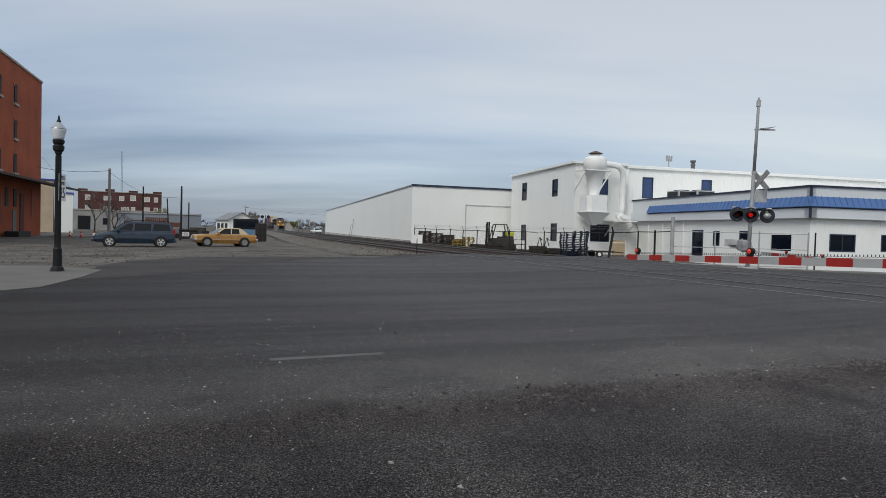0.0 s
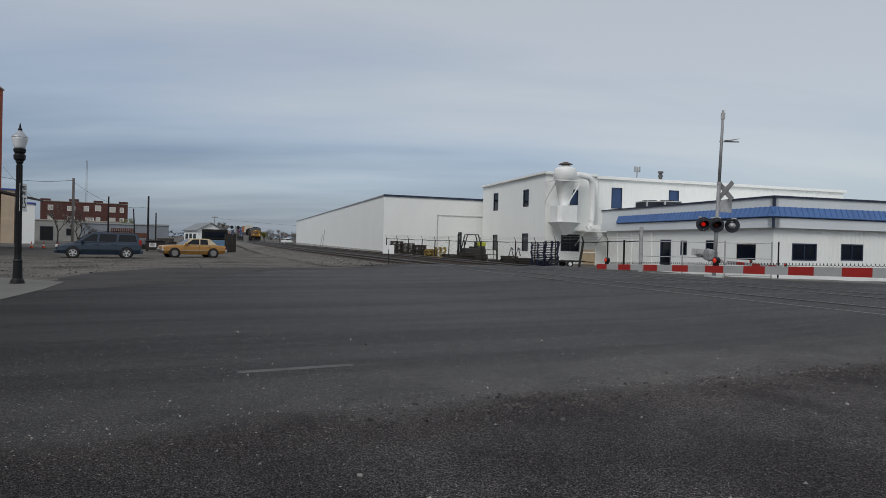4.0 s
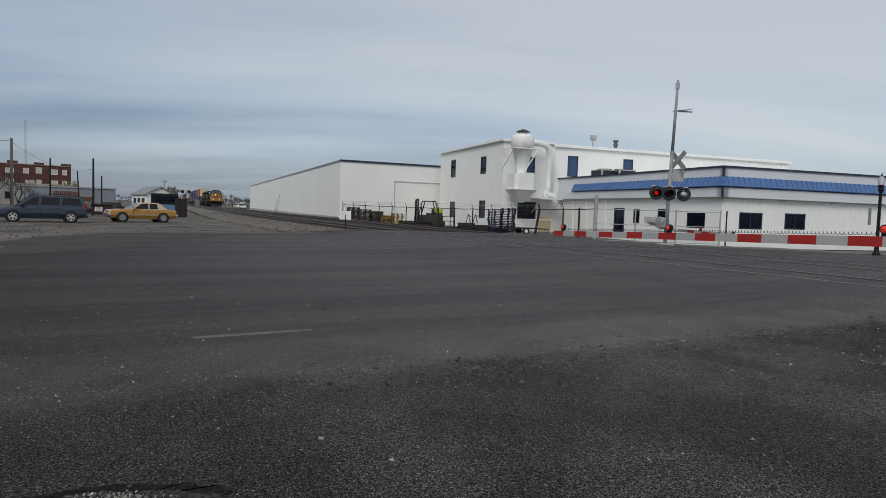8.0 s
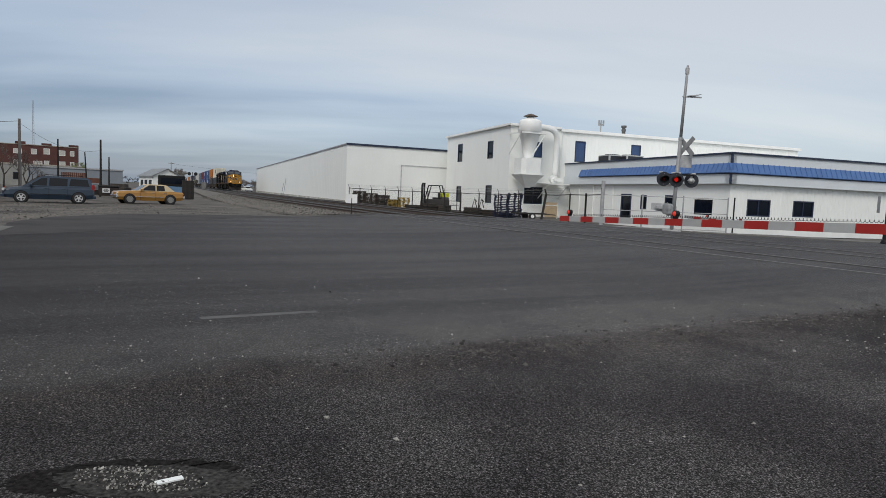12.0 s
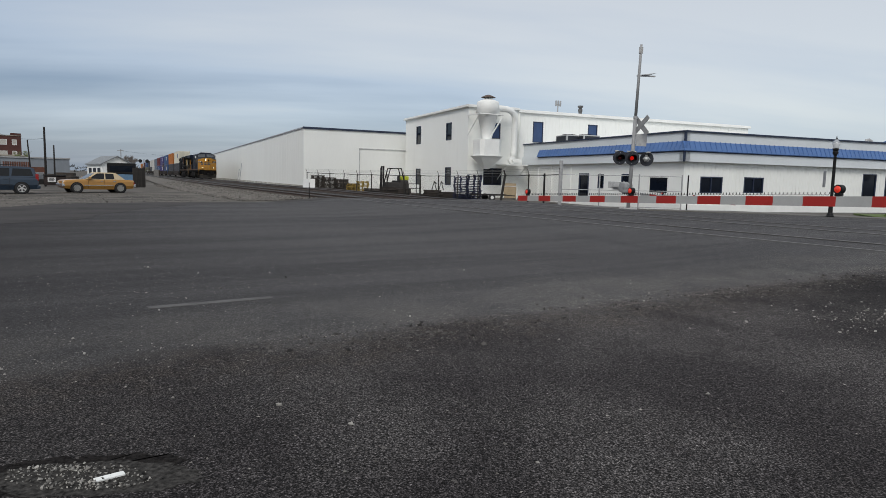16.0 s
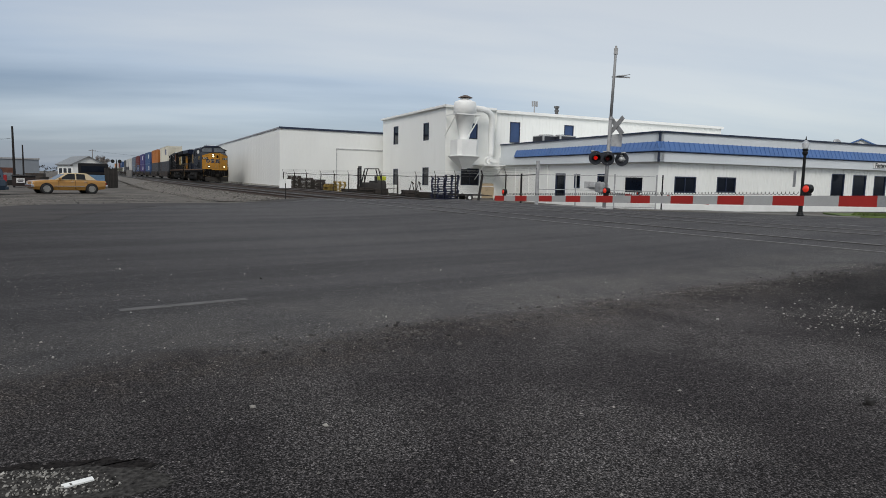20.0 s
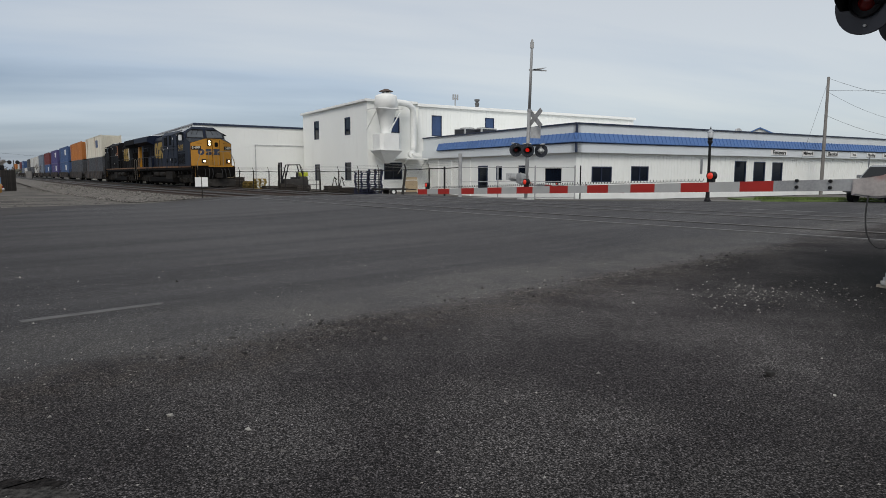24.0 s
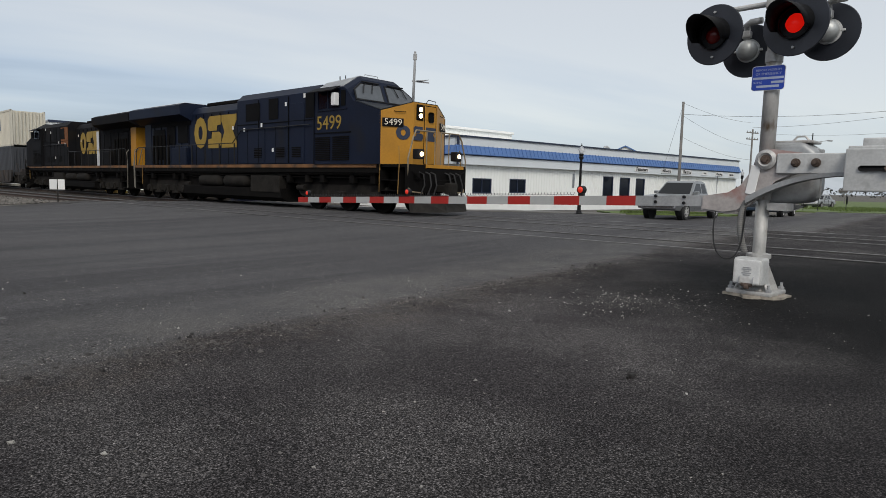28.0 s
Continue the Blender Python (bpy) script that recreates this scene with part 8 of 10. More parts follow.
def lamp_post(x, y, z, extra=None):
    P = thing("street_lamp", "black fluted street lamp with a frosted acorn globe", "street lamp", pose(x, y, z) @ Matrix.Diagonal((0.76, 0.76, 0.97, 1)), group="street lamps")
    bm = bmesh.new(); lathe(bm, [(0.22, 0.0), (0.22, 0.05), (0.19, 0.07), (0.17, 0.14), (0.13, 0.18), (0.115, 0.55), (0.125, 0.58), (0.10, 0.62)], 16); part("base", bm, BLACK, P)
    bm = bmesh.new(); lathe(bm, [(0.10, 0.6), (0.085, 0.75), (0.078, 2.0), (0.07, 2.82), (0.10, 2.86), (0.10, 2.9)], 12); part("shaft", bm, BLACK, P)
    for i in range(10):
        a = i * math.pi / 5
        bm = bmesh.new(); cyl(bm, (0.08 * math.cos(a), 0.08 * math.sin(a), 0.7), (0.07 * math.cos(a), 0.07 * math.sin(a), 2.8), 0.012, n=5); part("flute", bm, BLACK, P)
    bm = bmesh.new(); lathe(bm, [(0.09, 2.88), (0.15, 2.93), (0.16, 3.02), (0.12, 3.06), (0.155, 3.1), (0.165, 3.16), (0.14, 3.18)], 16); part("capital", bm, BLACK, P)
    bm = bmesh.new(); lathe(bm, [(0.13, 3.18), (0.15, 3.22), (0.205, 3.40), (0.21, 3.42)], 20); part("globe", bm, mat("frosted_globe", (0.72, 0.74, 0.76), 0.25, vary=0.06, coat=0.4), P, "frosted acorn globe", smooth=True)
    bm = bmesh.new(); lathe(bm, [(0.21, 3.42), (0.215, 3.44), (0.19, 3.46), (0.12, 3.53), (0.07, 3.57), (0.05, 3.60)], 20); part("globe_cap", bm, mat("globe_cap_silver", (0.42, 0.44, 0.46), 0.35, 0.5, vary=0.1), P, "silvered prismatic cap", smooth=True)
    bm = bmesh.new(); lathe(bm, [(0.055, 3.59), (0.06, 3.62), (0.03, 3.66), (0.022, 3.72), (0.0, 3.78)], 12); part("finial", bm, BLACK, P)
    return P


lampL = lamp_post(-8.75, 14.87, -0.02)
bmx = bmesh.new()
rbox(bmx, -0.3, 0.3, -0.004, 0.004, -0.38, 0.38, 0.003, seg=1)
SIGN_AT = Matrix.Diagonal((1 / 0.76, 1 / 0.76, 1, 1)) @ pose(-0.02, 0.20, 2.06, 0, 0, 0) @ Matrix.Rotation(radians(104.5), 4, "Z") @ Matrix.Scale(0.86, 4)
sg = part("speed_sign", bmx, SIGN_WHITE, lampL, "white speed limit sign seen at a slant")
sg.matrix_basis = SIGN_AT
for txt, size, zz in (("SPEED", 0.15, 0.26), ("LIMIT", 0.15, 0.11), ("25", 0.42, -0.16)):
    letters("lettering", txt, size, INK, sg, Matrix.Translation((0, -0.006, zz)) @ Matrix.Rotation(radians(90), 4, "X"))
lamp3 = lamp_post(51.7, 37.8, ground_z(51.7, 37.8))
lamp2 = lamp_post(22.48, 25.82, ground_z(22.48, 25.82) + 0.03)
bmx = bmesh.new()
rbox(bmx, -0.3, 0.3, -0.004, 0.004, -0.38, 0.38, 0.003, seg=1)
part("sign_back", bmx, GALV, lamp2, "bare grey back of a sign").matrix_basis = Matrix.Diagonal((1 / 0.76, 1 / 0.76, 1, 1)) @ pose(-0.28, 0.2, 1.75, 0, 0, 60)


def rail_marker():
    P = thing("trackside_marker", "small white double panel on a dark post beside the ballast", "marker", pose(-0.95, 31.2, ground_z(-0.95, 31.2), 0, 0, -8))
    bm = bmesh.new(); cyl(bm, (0, 0, 0), (0, 0, 0.75), 0.025, n=8); part("post", bm, DARK_POLE, P)
    for s, rz in ((-1, 14), (1, -14)):
        bm = bmesh.new(); rbox(bm, -0.135, 0.135, -0.006, 0.006, -0.21, 0.21, 0.005, seg=1); part("panel", bm, SIGN_WHITE, P, "white panel").matrix_basis = pose(s * 0.145, -0.04, 0.72, 0, 0, rz)


rail_marker()


def debris():
    bm = bmesh.new()
    tube(bm, [(-0.05, 0, 0.012), (0.0, 0.012, 0.03), (0.04, -0.004, 0.014), (0.06, 0.012, 0.008)], 0.009, 6)
    rbox(bm, -0.02, 0.025, -0.018, 0.015, 0.002, 0.028, 0.006)
    solid("dirt_clod", bm, DARK_POLE, "small dark clod of dirt and twig on the asphalt", "debris", m=pose(2.93, 2.75, 0.024, 0, 0, 20))


debris()

# ---------------------------------------------------------------- yard fence and stock


def fence():
    F = thing("yard_fence", "dark chain-link yard fence with leaning posts and barbed wire", "fence")
    line = [(-2.4, 69.5), (6.0, 52.7), (11.3, 42.0), (13.2, 35.8)]
    posts = []
    for (x0, y0), (x1, y1) in zip(line, line[1:]):
        n = max(1, round(math.hypot(x1 - x0, y1 - y0) / 2.6))
        posts += [(x0 + (x1 - x0) * i / n, y0 + (y1 - y0) * i / n) for i in range(n)]
    posts.append(line[-1])
    rnd = random.Random(8)
    tops = []
    for i, (x, y) in enumerate(posts):
        z = ground_z(x, y) - 0.1
        lean = (rnd.uniform(-0.05, 0.12), rnd.uniform(-0.08, 0.08))
        big = i == len(posts) - 3
        if big:
            lean = (0.28, 0.0)
        bm = bmesh.new()
        top = Vector((x + lean[0], y + lean[1], z + 1.95))
        cyl(bm, (x, y, z), top, 0.085 if big else 0.045, n=8)
        out = top + Vector((-0.12, -0.08, 0.32))
        cyl(bm, top, out, 0.05 if big else 0.02, n=6)
        part("post", bm, DARK_POLE, F)
        tops.append((top, out))
    for name, f, r in (("top_rail", lambda a: a[0] + Vector((0, 0, -0.05)), 0.03), ("bottom_wire", lambda a: a[0] + Vector((0, 0, -1.75)), 0.012)):
        bm = bmesh.new()
        pts = []
        for a, b in zip(tops, tops[1:]):
            p, q = f(a), f(b)
            pts += [p, (p + q) / 2 + Vector((0, 0, -0.03))]
        pts.append(f(tops[-1]))
        tube(bm, pts, r, 6)
        part(name, bm, DARK_POLE, F)
    for k in (0.35, 0.7, 1.0):
        bm = bmesh.new()
        tube(bm, [a.lerp(b, k) for a, b in tops], 0.007, 5)
        part("barbed_wire", bm, GALV, F)
    # woven wire, coarse
    bm = bmesh.new()
    for (a, _), (b, _) in zip(tops, tops[1:]):
        lo = Vector((0, 0, -1.85))
        n = 12
        for i in range(-10, n):
            for s in (1, -1):
                u0, u1 = i / n, (i + 10) / n
                p0, p1 = (u0, 0.0), (u1, 1.0)
                if s < 0:
                    p0, p1 = (u0, 1.0), (u1, 0.0)
                c0, c1 = max(0.0, u0), min(1.0, u1)
                if c1 <= c0:
                    continue
                v0 = p0[1] + (p1[1] - p0[1]) * (c0 - u0) / (u1 - u0)
                v1 = p0[1] + (p1[1] - p0[1]) * (c1 - u0) / (u1 - u0)
                A = a.lerp(b, c0) + lo * (1 - v0); B = a.lerp(b, c1) + lo * (1 - v1)
                cyl(bm, A, B, 0.0018, n=3, caps=False)
    part("wire_mesh", bm, DARK_POLE, F)["kind"] = "stuff"

    G = thing("side_fence", "grey tubular chain-link fence beside the store", "fence")
    pts = [(13.2, 35.8), (15.4, 35.3), (17.6, 34.8), (20.0, 34.3), (20.35, 34.25)]
    for i, (x, y) in enumerate(pts):
        z = yard_z(y) - 0.15
        bm = bmesh.new(); cyl(bm, (x, y, z), (x, y, z + (2.75 if i == 0 else 2.05)), 0.11 if i == 0 else 0.04, n=10); part("post", bm, GALV if i == 0 else (GALV if i < 4 else BLACK), G)
    bm = bmesh.new(); cyl(bm, (12.6, 36.9, ground_z(12.6, 36.9) - 0.1), (12.6, 36.9, 1.6), 0.06, n=8); part("post", bm, BLACK, G)
    for dz in (0.15, 1.1, 1.95):
        bm = bmesh.new(); tube(bm, [(x, y, yard_z(y) - 0.15 + dz) for x, y in pts[:4]], 0.022, 6); part("rail", bm, GALV, G)


fence()


def pallet_kit(material, w=1.2, d=1.0):
    """Meshes of a pallet's three kinds of board and where they lie."""
    kit = []
    for name, size, at in (("deck_board", (0.12, d, 0.022), [(-w / 2 + 0.06 + i * (w - 0.12) / 5, 0, 0.119) for i in range(6)]),
                           ("stringer", (w, 0.06, 0.085), [(0, y, 0.0645) for y in (-d / 2 + 0.03, 0, d / 2 - 0.03)]),
                           ("base_board", (0.12, d, 0.022), [(-w / 2 + 0.06 + i * (w - 0.12) / 2, 0, 0.011) for i in range(3)])):
        bm = bmesh.new(); box(bm, -size[0] / 2, size[0] / 2, -size[1] / 2, size[1] / 2, -size[2] / 2, size[2] / 2)
        kit.append((name, mesh_of(name, bm, material), at))
    return kit


def pallet_stack(label, x, y, rz, n, kit, group, seed):
    rnd = random.Random(seed)
    z = ground_z(x, y)
    for i in range(n):
        P = thing("pallet", label, "pallet", pose(x + rnd.uniform(-0.05, 0.05), y + rnd.uniform(-0.05, 0.05), z + i * 0.131, 0, 0, rz + rnd.uniform(-4, 4)), group)
        for name, me, at in kit:
            for p in at:
                shared(name, me, P, pose(*p))


BLUE_P, GREY_P = pallet_kit(BLUE_PALLET), pallet_kit(WOOD_OLD)
YEL_P = pallet_kit(mat("yellow_wood", (0.36, 0.25, 0.06), 0.8, vary=0.3, scale=3, per_object=0.3))
pallet_stack("blue wooden pallet in a tall stack behind the fence", 9.95, 48.9, 78, 14, BLUE_P, "blue pallets", 1)
pallet_stack("blue wooden pallet in a tall stack behind the fence", 11.0, 48.75, 80, 15, BLUE_P, "blue pallets", 2)
for k, (x, n) in enumerate(((10.2, 13), (11.25, 14))):
    pallet_stack("blue wooden pallet in a stack behind the front ones", x, 50.2, 76, n, BLUE_P, "blue pallets", 3 + k)
for k, (x, y, n, rz) in enumerate(((-1.3, 67.8, 12, 12), (-0.05, 67.4, 11, 8), (1.15, 66.4, 10, 16), (2.1, 65.6, 7, 12))):
    pallet_stack("weathered grey wooden pallet in a pile by the warehouse", x, y, rz, n, GREY_P, "grey pallets", 10 + k)
pallet_stack("yellow painted wooden pallet in a low stack", 3.1, 62.4, 80, 9, YEL_P, "yellow pallets", 20)
pallet_stack("yellow painted wooden pallet in a low stack", 2.2, 62.8, 72, 7, YEL_P, "yellow pallets", 21)
for k, (x, y, n, rz) in enumerate(((3.9, 61.2, 4, 12), (4.3, 59.0, 3, 60), (5.0, 56.3, 6, 8), (6.2, 56.0, 5, 12), (5.5, 57.6, 4, 40), (8.3, 52.6, 5, 10), (9.4, 52.0, 4, 15), (7.4, 53.4, 2, 15), (10.6, 51.2, 3, 20))):
    pallet_stack("weathered grey wooden skid on the yard", x, y, rz, n, GREY_P, "yard skids", 30 + k)


def forklift():
    z = ground_z(5.3, 56.2)
    F = thing("forklift", "old forklift truck with a lime cover standing on skids", "forklift", pose(5.55, 57.9, z + 0.18, 0, 0, 188) @ Matrix.Scale(1.05, 4))
    bm = bmesh.new(); rbox(bm, -1.1, 0.7, -0.55, 0.55, 0.35, 0.95, 0.06); rbox(bm, -1.25, -0.55, -0.6, 0.6, 0.4, 1.15, 0.12); part("body", bm, mat("forklift_grey", (0.035, 0.032, 0.03), 0.7, vary=0.3, scale=3), F)
    bm = bmesh.new(); rbox(bm, -1.28, -0.7, -0.5, 0.5, 1.15, 1.5, 0.06); part("cover", bm, HIVIS, F, "lime yellow engine cover")
    bm = bmesh.new()
    for s in (-1, 1):
        tube(bm, [(0.65, s * 0.5, 0.9), (0.35, s * 0.5, 2.1), (-0.6, s * 0.5, 2.12), (-0.85, s * 0.5, 1.1)], 0.055, 6)
    for x in (-0.5, -0.25, 0.0, 0.25):
        cyl(bm, (x, -0.5, 2.12), (x, 0.5, 2.12), 0.03, n=6)
    part("overhead_guard", bm, BLACK, F)
    bm = bmesh.new()
    for s in (-1, 1):
        box(bm, 0.85, 0.97, s * 0.38 - 0.05, s * 0.38 + 0.05, 0.1, 2.3)
        box(bm, 0.99, 1.04, s * 0.3 - 0.05, s * 0.3 + 0.05, 0.3, 2.15)
    for z1 in (0.5, 1.3, 2.2):
        box(bm, 0.84, 0.98, -0.4, 0.4, z1, z1 + 0.08)
    part("mast", bm, BLACK, F)
    bm = bmesh.new()
    for s in (-1, 1):
        box(bm, 1.05, 2.05, s * 0.25 - 0.05, s * 0.25 + 0.05, 0.12, 0.16); box(bm, 1.04, 1.09, s * 0.25 - 0.05, s * 0.25 + 0.05, 0.12, 0.75)
    part("forks", bm, BLACK, F)
    bm = bmesh.new(); rbox(bm, -0.45, 0.05, -0.25, 0.25, 0.95, 1.1, 0.05); rbox(bm, -0.55, -0.42, -0.25, 0.25, 1.05, 1.5, 0.04); part("seat", bm, RUBBER, F)
    for x, r in ((0.45, 0.33), (-0.85, 0.26)):
        for s in (-1, 1):
            bm = bmesh.new(); lathe(bm, [(r * 0.55, -0.1), (r * 0.95, -0.1), (r, -0.06), (r, 0.06), (r * 0.95, 0.1), (r * 0.55, 0.1), (0, 0.08)], 20, Matrix.Translation((x, s * 0.5, r)) @ Matrix.Rotation(radians(90), 4, "X")); part("wheel", bm, RUBBER, F)


forklift()


def yard_bits():
    z = ground_z(8.3, 51.8)
    A = thing("steel_trestle", "rusty dark steel trestle on a wooden skid", "trestle", pose(8.75, 52.4, z + 0.66, 0, 0, 12) @ Matrix.Scale(0.62, 4))
    bm = bmesh.new()
    for x in (-0.55, 0.45):
        tube(bm, [(x - 0.3, 0, 0), (x, 0, 1.15), (x + 0.35, 0, 0)], 0.07, 6)
        cyl(bm, (x, -0.1, 1.1), (x + 0.4, 0.2, 0.8), 0.06, n=6)
    part("frame", bm, DARK_POLE, A)
    T = thing("wire_crate", "small empty wire crate beside the skids", "crate", pose(7.0, 55.2, ground_z(7, 55.2), 0, 0, 12))
    for x in (-0.5, 0.5):
        for y in (-0.4, 0.4):
            bm = bmesh.new(); cyl(bm, (x, y, 0), (x, y, 1.1), 0.03, n=6); part("corner_post", bm, DARK_POLE, T)
    for zz in (0.3, 0.7, 1.1):
        bm = bmesh.new(); tube(bm, [(-0.5, -0.4, zz), (0.5, -0.4, zz), (0.5, 0.4, zz), (-0.5, 0.4, zz), (-0.5, -0.4, zz)], 0.02, 5); part("wire_hoop", bm, DARK_POLE, T)
    C = thing("flat_trailer", "low flat trailer with small wheels near the fence corner", "trailer", pose(11.6, 47.0, ground_z(11.6, 47.0), 0, 0, 10))
    bm = bmesh.new(); box(bm, -1.1, 1.3, -0.6, 0.6, 0.42, 0.52); cyl(bm, (1.3, 0, 0.47), (2.3, 0, 0.4), 0.04, n=6); part("deck", bm, DARK_POLE, C)
    for s in (-1, 1):
        bm = bmesh.new(); lathe(bm, [(0.12, -0.07), (0.26, -0.07), (0.28, 0.0), (0.26, 0.07), (0.0, 0.06)], 18, Matrix.Translation((0.1, s * 0.66, 0.28)) @ Matrix.Rotation(radians(90), 4, "X")); part("wheel", bm, RUBBER, C)
        bm = bmesh.new(); cyl(bm, (0.1, s * 0.7, 0.28), (0.1, s * 0.74, 0.28), 0.13, n=14); part("hub", bm, WHITE_PAINT, C)
    B = thing("plywood_sheet", "tan plywood sheet leaning at the factory wall", "plywood", pose(16.0, 56.0, ground_z(16, 56), -12, 0, 12))
    bm = bmesh.new(); box(bm, -0.65, 0.65, -0.012, 0.012, 0, 1.35); part("sheet", bm, WOOD_TAN, B)
    H = thing("pipe_rail", "white pipe rail along the factory yard", "rail", pose(14.0, 52.0, ground_z(14, 52), 0, 0, 12.9))
    bm = bmesh.new(); tube(bm, [(-2.2, 0, 0), (-2.2, 0, 1.1), (1.5, 0, 1.1), (1.5, 0, 0)], 0.035, 6); part("tube", bm, WHITE_PAINT, H)


yard_bits()

# ---------------------------------------------------------------- vehicles
TYRE = mat("tyre", (0.02, 0.02, 0.021), 0.85, vary=0.2, scale=8)
CHROME = mat("chrome", (0.72, 0.72, 0.72), 0.18, 1.0, vary=0.05)
CAR_GLASS = mat("car_glass", (0.008, 0.009, 0.010), 0.08, vary=0.1, spec=0.35)
LIGHT_CLEAR = mat("headlamp_glass", (0.6, 0.62, 0.62), 0.15, vary=0.08)
TAIL_RED = mat("tail_lamp", (0.30, 0.015, 0.015), 0.25, vary=0.1)


def loft(bm, rings):
    vs = [[bm.verts.new(p) for p in r] for r in rings]
    n = len(vs[0])
    for a, b in zip(vs, vs[1:]):
        for i in range(n):
            bm.faces.new((a[i], a[(i + 1) % n], b[(i + 1) % n], b[i]))
    bm.faces.new(vs[0][::-1]); bm.faces.new(vs[-1])
    return bm


def wheel(parent, x, y, r, w, rim_mat, spokes=5):
    s = 1 if y > 0 else -1
    q = Matrix.Translation((x, y, r)) @ Matrix.Rotation(radians(-90 * s), 4, "X")
    bm = bmesh.new(); lathe(bm, [(r * 0.62, -w / 2), (r * 0.93, -w / 2), (r, -w * 0.3), (r, w * 0.3), (r * 0.93, w / 2), (r * 0.66, w / 2), (r * 0.64, w * 0.3)], 28, q)
    t = part("wheel", bm, TYRE, parent)
    bm = bmesh.new(); lathe(bm, [(r * 0.66, w * 0.36), (r * 0.6, w * 0.42), (r * 0.55, w * 0.2), (0.0, w * 0.12)], 24, q); part("wheel_well", bm, BLACK, t)
    bm = bmesh.new()
    lathe(bm, [(r * 0.66, w * 0.3), (r * 0.66, w * 0.46), (r * 0.58, w * 0.46), (r * 0.57, w * 0.3)], 24, q)
    for i in range(spokes):
        box(bm, -0.035, 0.035, 0.0, r * 0.6, w * 0.3, w * 0.42, q @ Matrix.Rotation(i * 2 * math.pi / spokes, 4, "Z"))
    cyl(bm, q @ Vector((0, 0, w * 0.3)), q @ Vector((0, 0, w * 0.47)), r * 0.2, n=14)
    part("rim", bm, rim_mat, t)


def vehicle(name, label, category, m, paint, spec):
    """A car: body shell lofted from sections, glasshouse, panes, lamps, bumpers, wheels. x forward."""
    V = thing(name, label, category, m)
    W = spec["width"] / 2
    # lower body: cross sections (x, sill, belt, half width)
    bm = bmesh.new()
    rings = []
    for x, lo, hi, hw in spec["body"]:
        rings.append([(x, -hw * 0.90, lo), (x, -hw, lo + (hi - lo) * 0.35), (x, -hw * 0.985, lo + (hi - lo) * 0.8), (x, -hw * 0.90, hi), (x, hw * 0.90, hi), (x, hw * 0.985, lo + (hi - lo) * 0.8), (x, hw, lo + (hi - lo) * 0.35), (x, hw * 0.90, lo)])
    loft(bm, rings)
    body = part("body", bm, paint, V, smooth=False)
    # wheel arches: dark discs sunk round the wheels
    for x in spec["axles"]:
        for s in (-1, 1):
            bm = bmesh.new(); cyl(bm, (x, s * (W - 0.25), spec["r"]), (x, s * (W + 0.004), spec["r"]), spec["r"] * 1.16, n=28); part("wheel_arch", bm, BLACK, body)
            wheel(V, x, s * (W - 0.06), spec["r"], 0.22, spec["rim"], spec.get("spokes", 5))
    # glasshouse: (x, z) outline, tapering in towards the roof
    g = spec["glass"]
    bm = bmesh.new()
    belt, top = spec["belt"], max(z for _, z in g)
    inw = lambda z: W * 0.93 - (z - belt) * spec.get("tumble", 0.22)
    lo = [bm.verts.new((x, -inw(z), z)) for x, z in g]; hi = [bm.verts.new((x, inw(z), z)) for x, z in g]
    n = len(g)
    for i in range(n):
        bm.faces.new((lo[i], lo[(i + 1) % n], hi[(i + 1) % n], hi[i]))
    bm.faces.new(lo[::-1]); bm.faces.new(hi)
    bmesh.ops.recalc_face_normals(bm, faces=bm.faces)
    bmesh.ops.bevel(bm, geom=[e for e in bm.edges], offset=0.035, segments=2, affect="EDGES")
    cab = part("cabin", bm, paint if not spec.get("vinyl") else spec["vinyl"], V, "painted roof and pillars")
    for pane in spec["panes"]:
        for s in (-1, 1):
            bm = bmesh.new()
            a = [bm.verts.new((x, s * (inw(z) + 0.004), z)) for x, z in pane]; b = [bm.verts.new((x, s * (inw(z) - 0.03), z)) for x, z in pane]
            k = len(pane)
            bm.faces.new(a); bm.faces.new(b[::-1])
            for i in range(k):
                bm.faces.new((a[i], b[i], b[(i + 1) % k], a[(i + 1) % k]))
            part("side_window", bm, CAR_GLASS, cab)
    for name2, (p0, p1) in (("windscreen", spec["screen"]), ("rear_window", spec["rear"])):
        bm = bmesh.new()
        d = Vector((p1[0] - p0[0], 0, p1[1] - p0[1])); nrm = Vector((d.z, 0, -d.x)).normalized() * 0.008
        if (name2 == "windscreen") != (nrm.x > 0):
            nrm = -nrm
        q = [Vector((p[0], s * (inw(p[1]) - 0.08), p[1])) for p, s in ((p0, -1), (p0, 1), (p1, 1), (p1, -1))]
        a = [bm.verts.new(v + nrm) for v in q]; b = [bm.verts.new(v - nrm * 3) for v in q]
        bm.faces.new(a); bm.faces.new(b[::-1])
        for i in range(4):
            bm.faces.new((a[i], b[i], b[(i + 1) % 4], a[(i + 1) % 4]))
        part(name2, bm, CAR_GLASS, cab)
    f, r = spec["body"][-1][0], spec["body"][0][0]
    for x, mm, tag in ((f, spec["bumper"], "front_bumper"), (r, spec["bumper"], "rear_bumper")):
        s = 1 if x > 0 else -1
        bm = bmesh.new(); rbox(bm, min(x - s * 0.10, x + s * 0.10), max(x - s * 0.10, x + s * 0.10), -W * 0.95, W * 0.95, spec["bz"], spec["bz"] + 0.2, 0.05); part(tag, bm, mm, V)
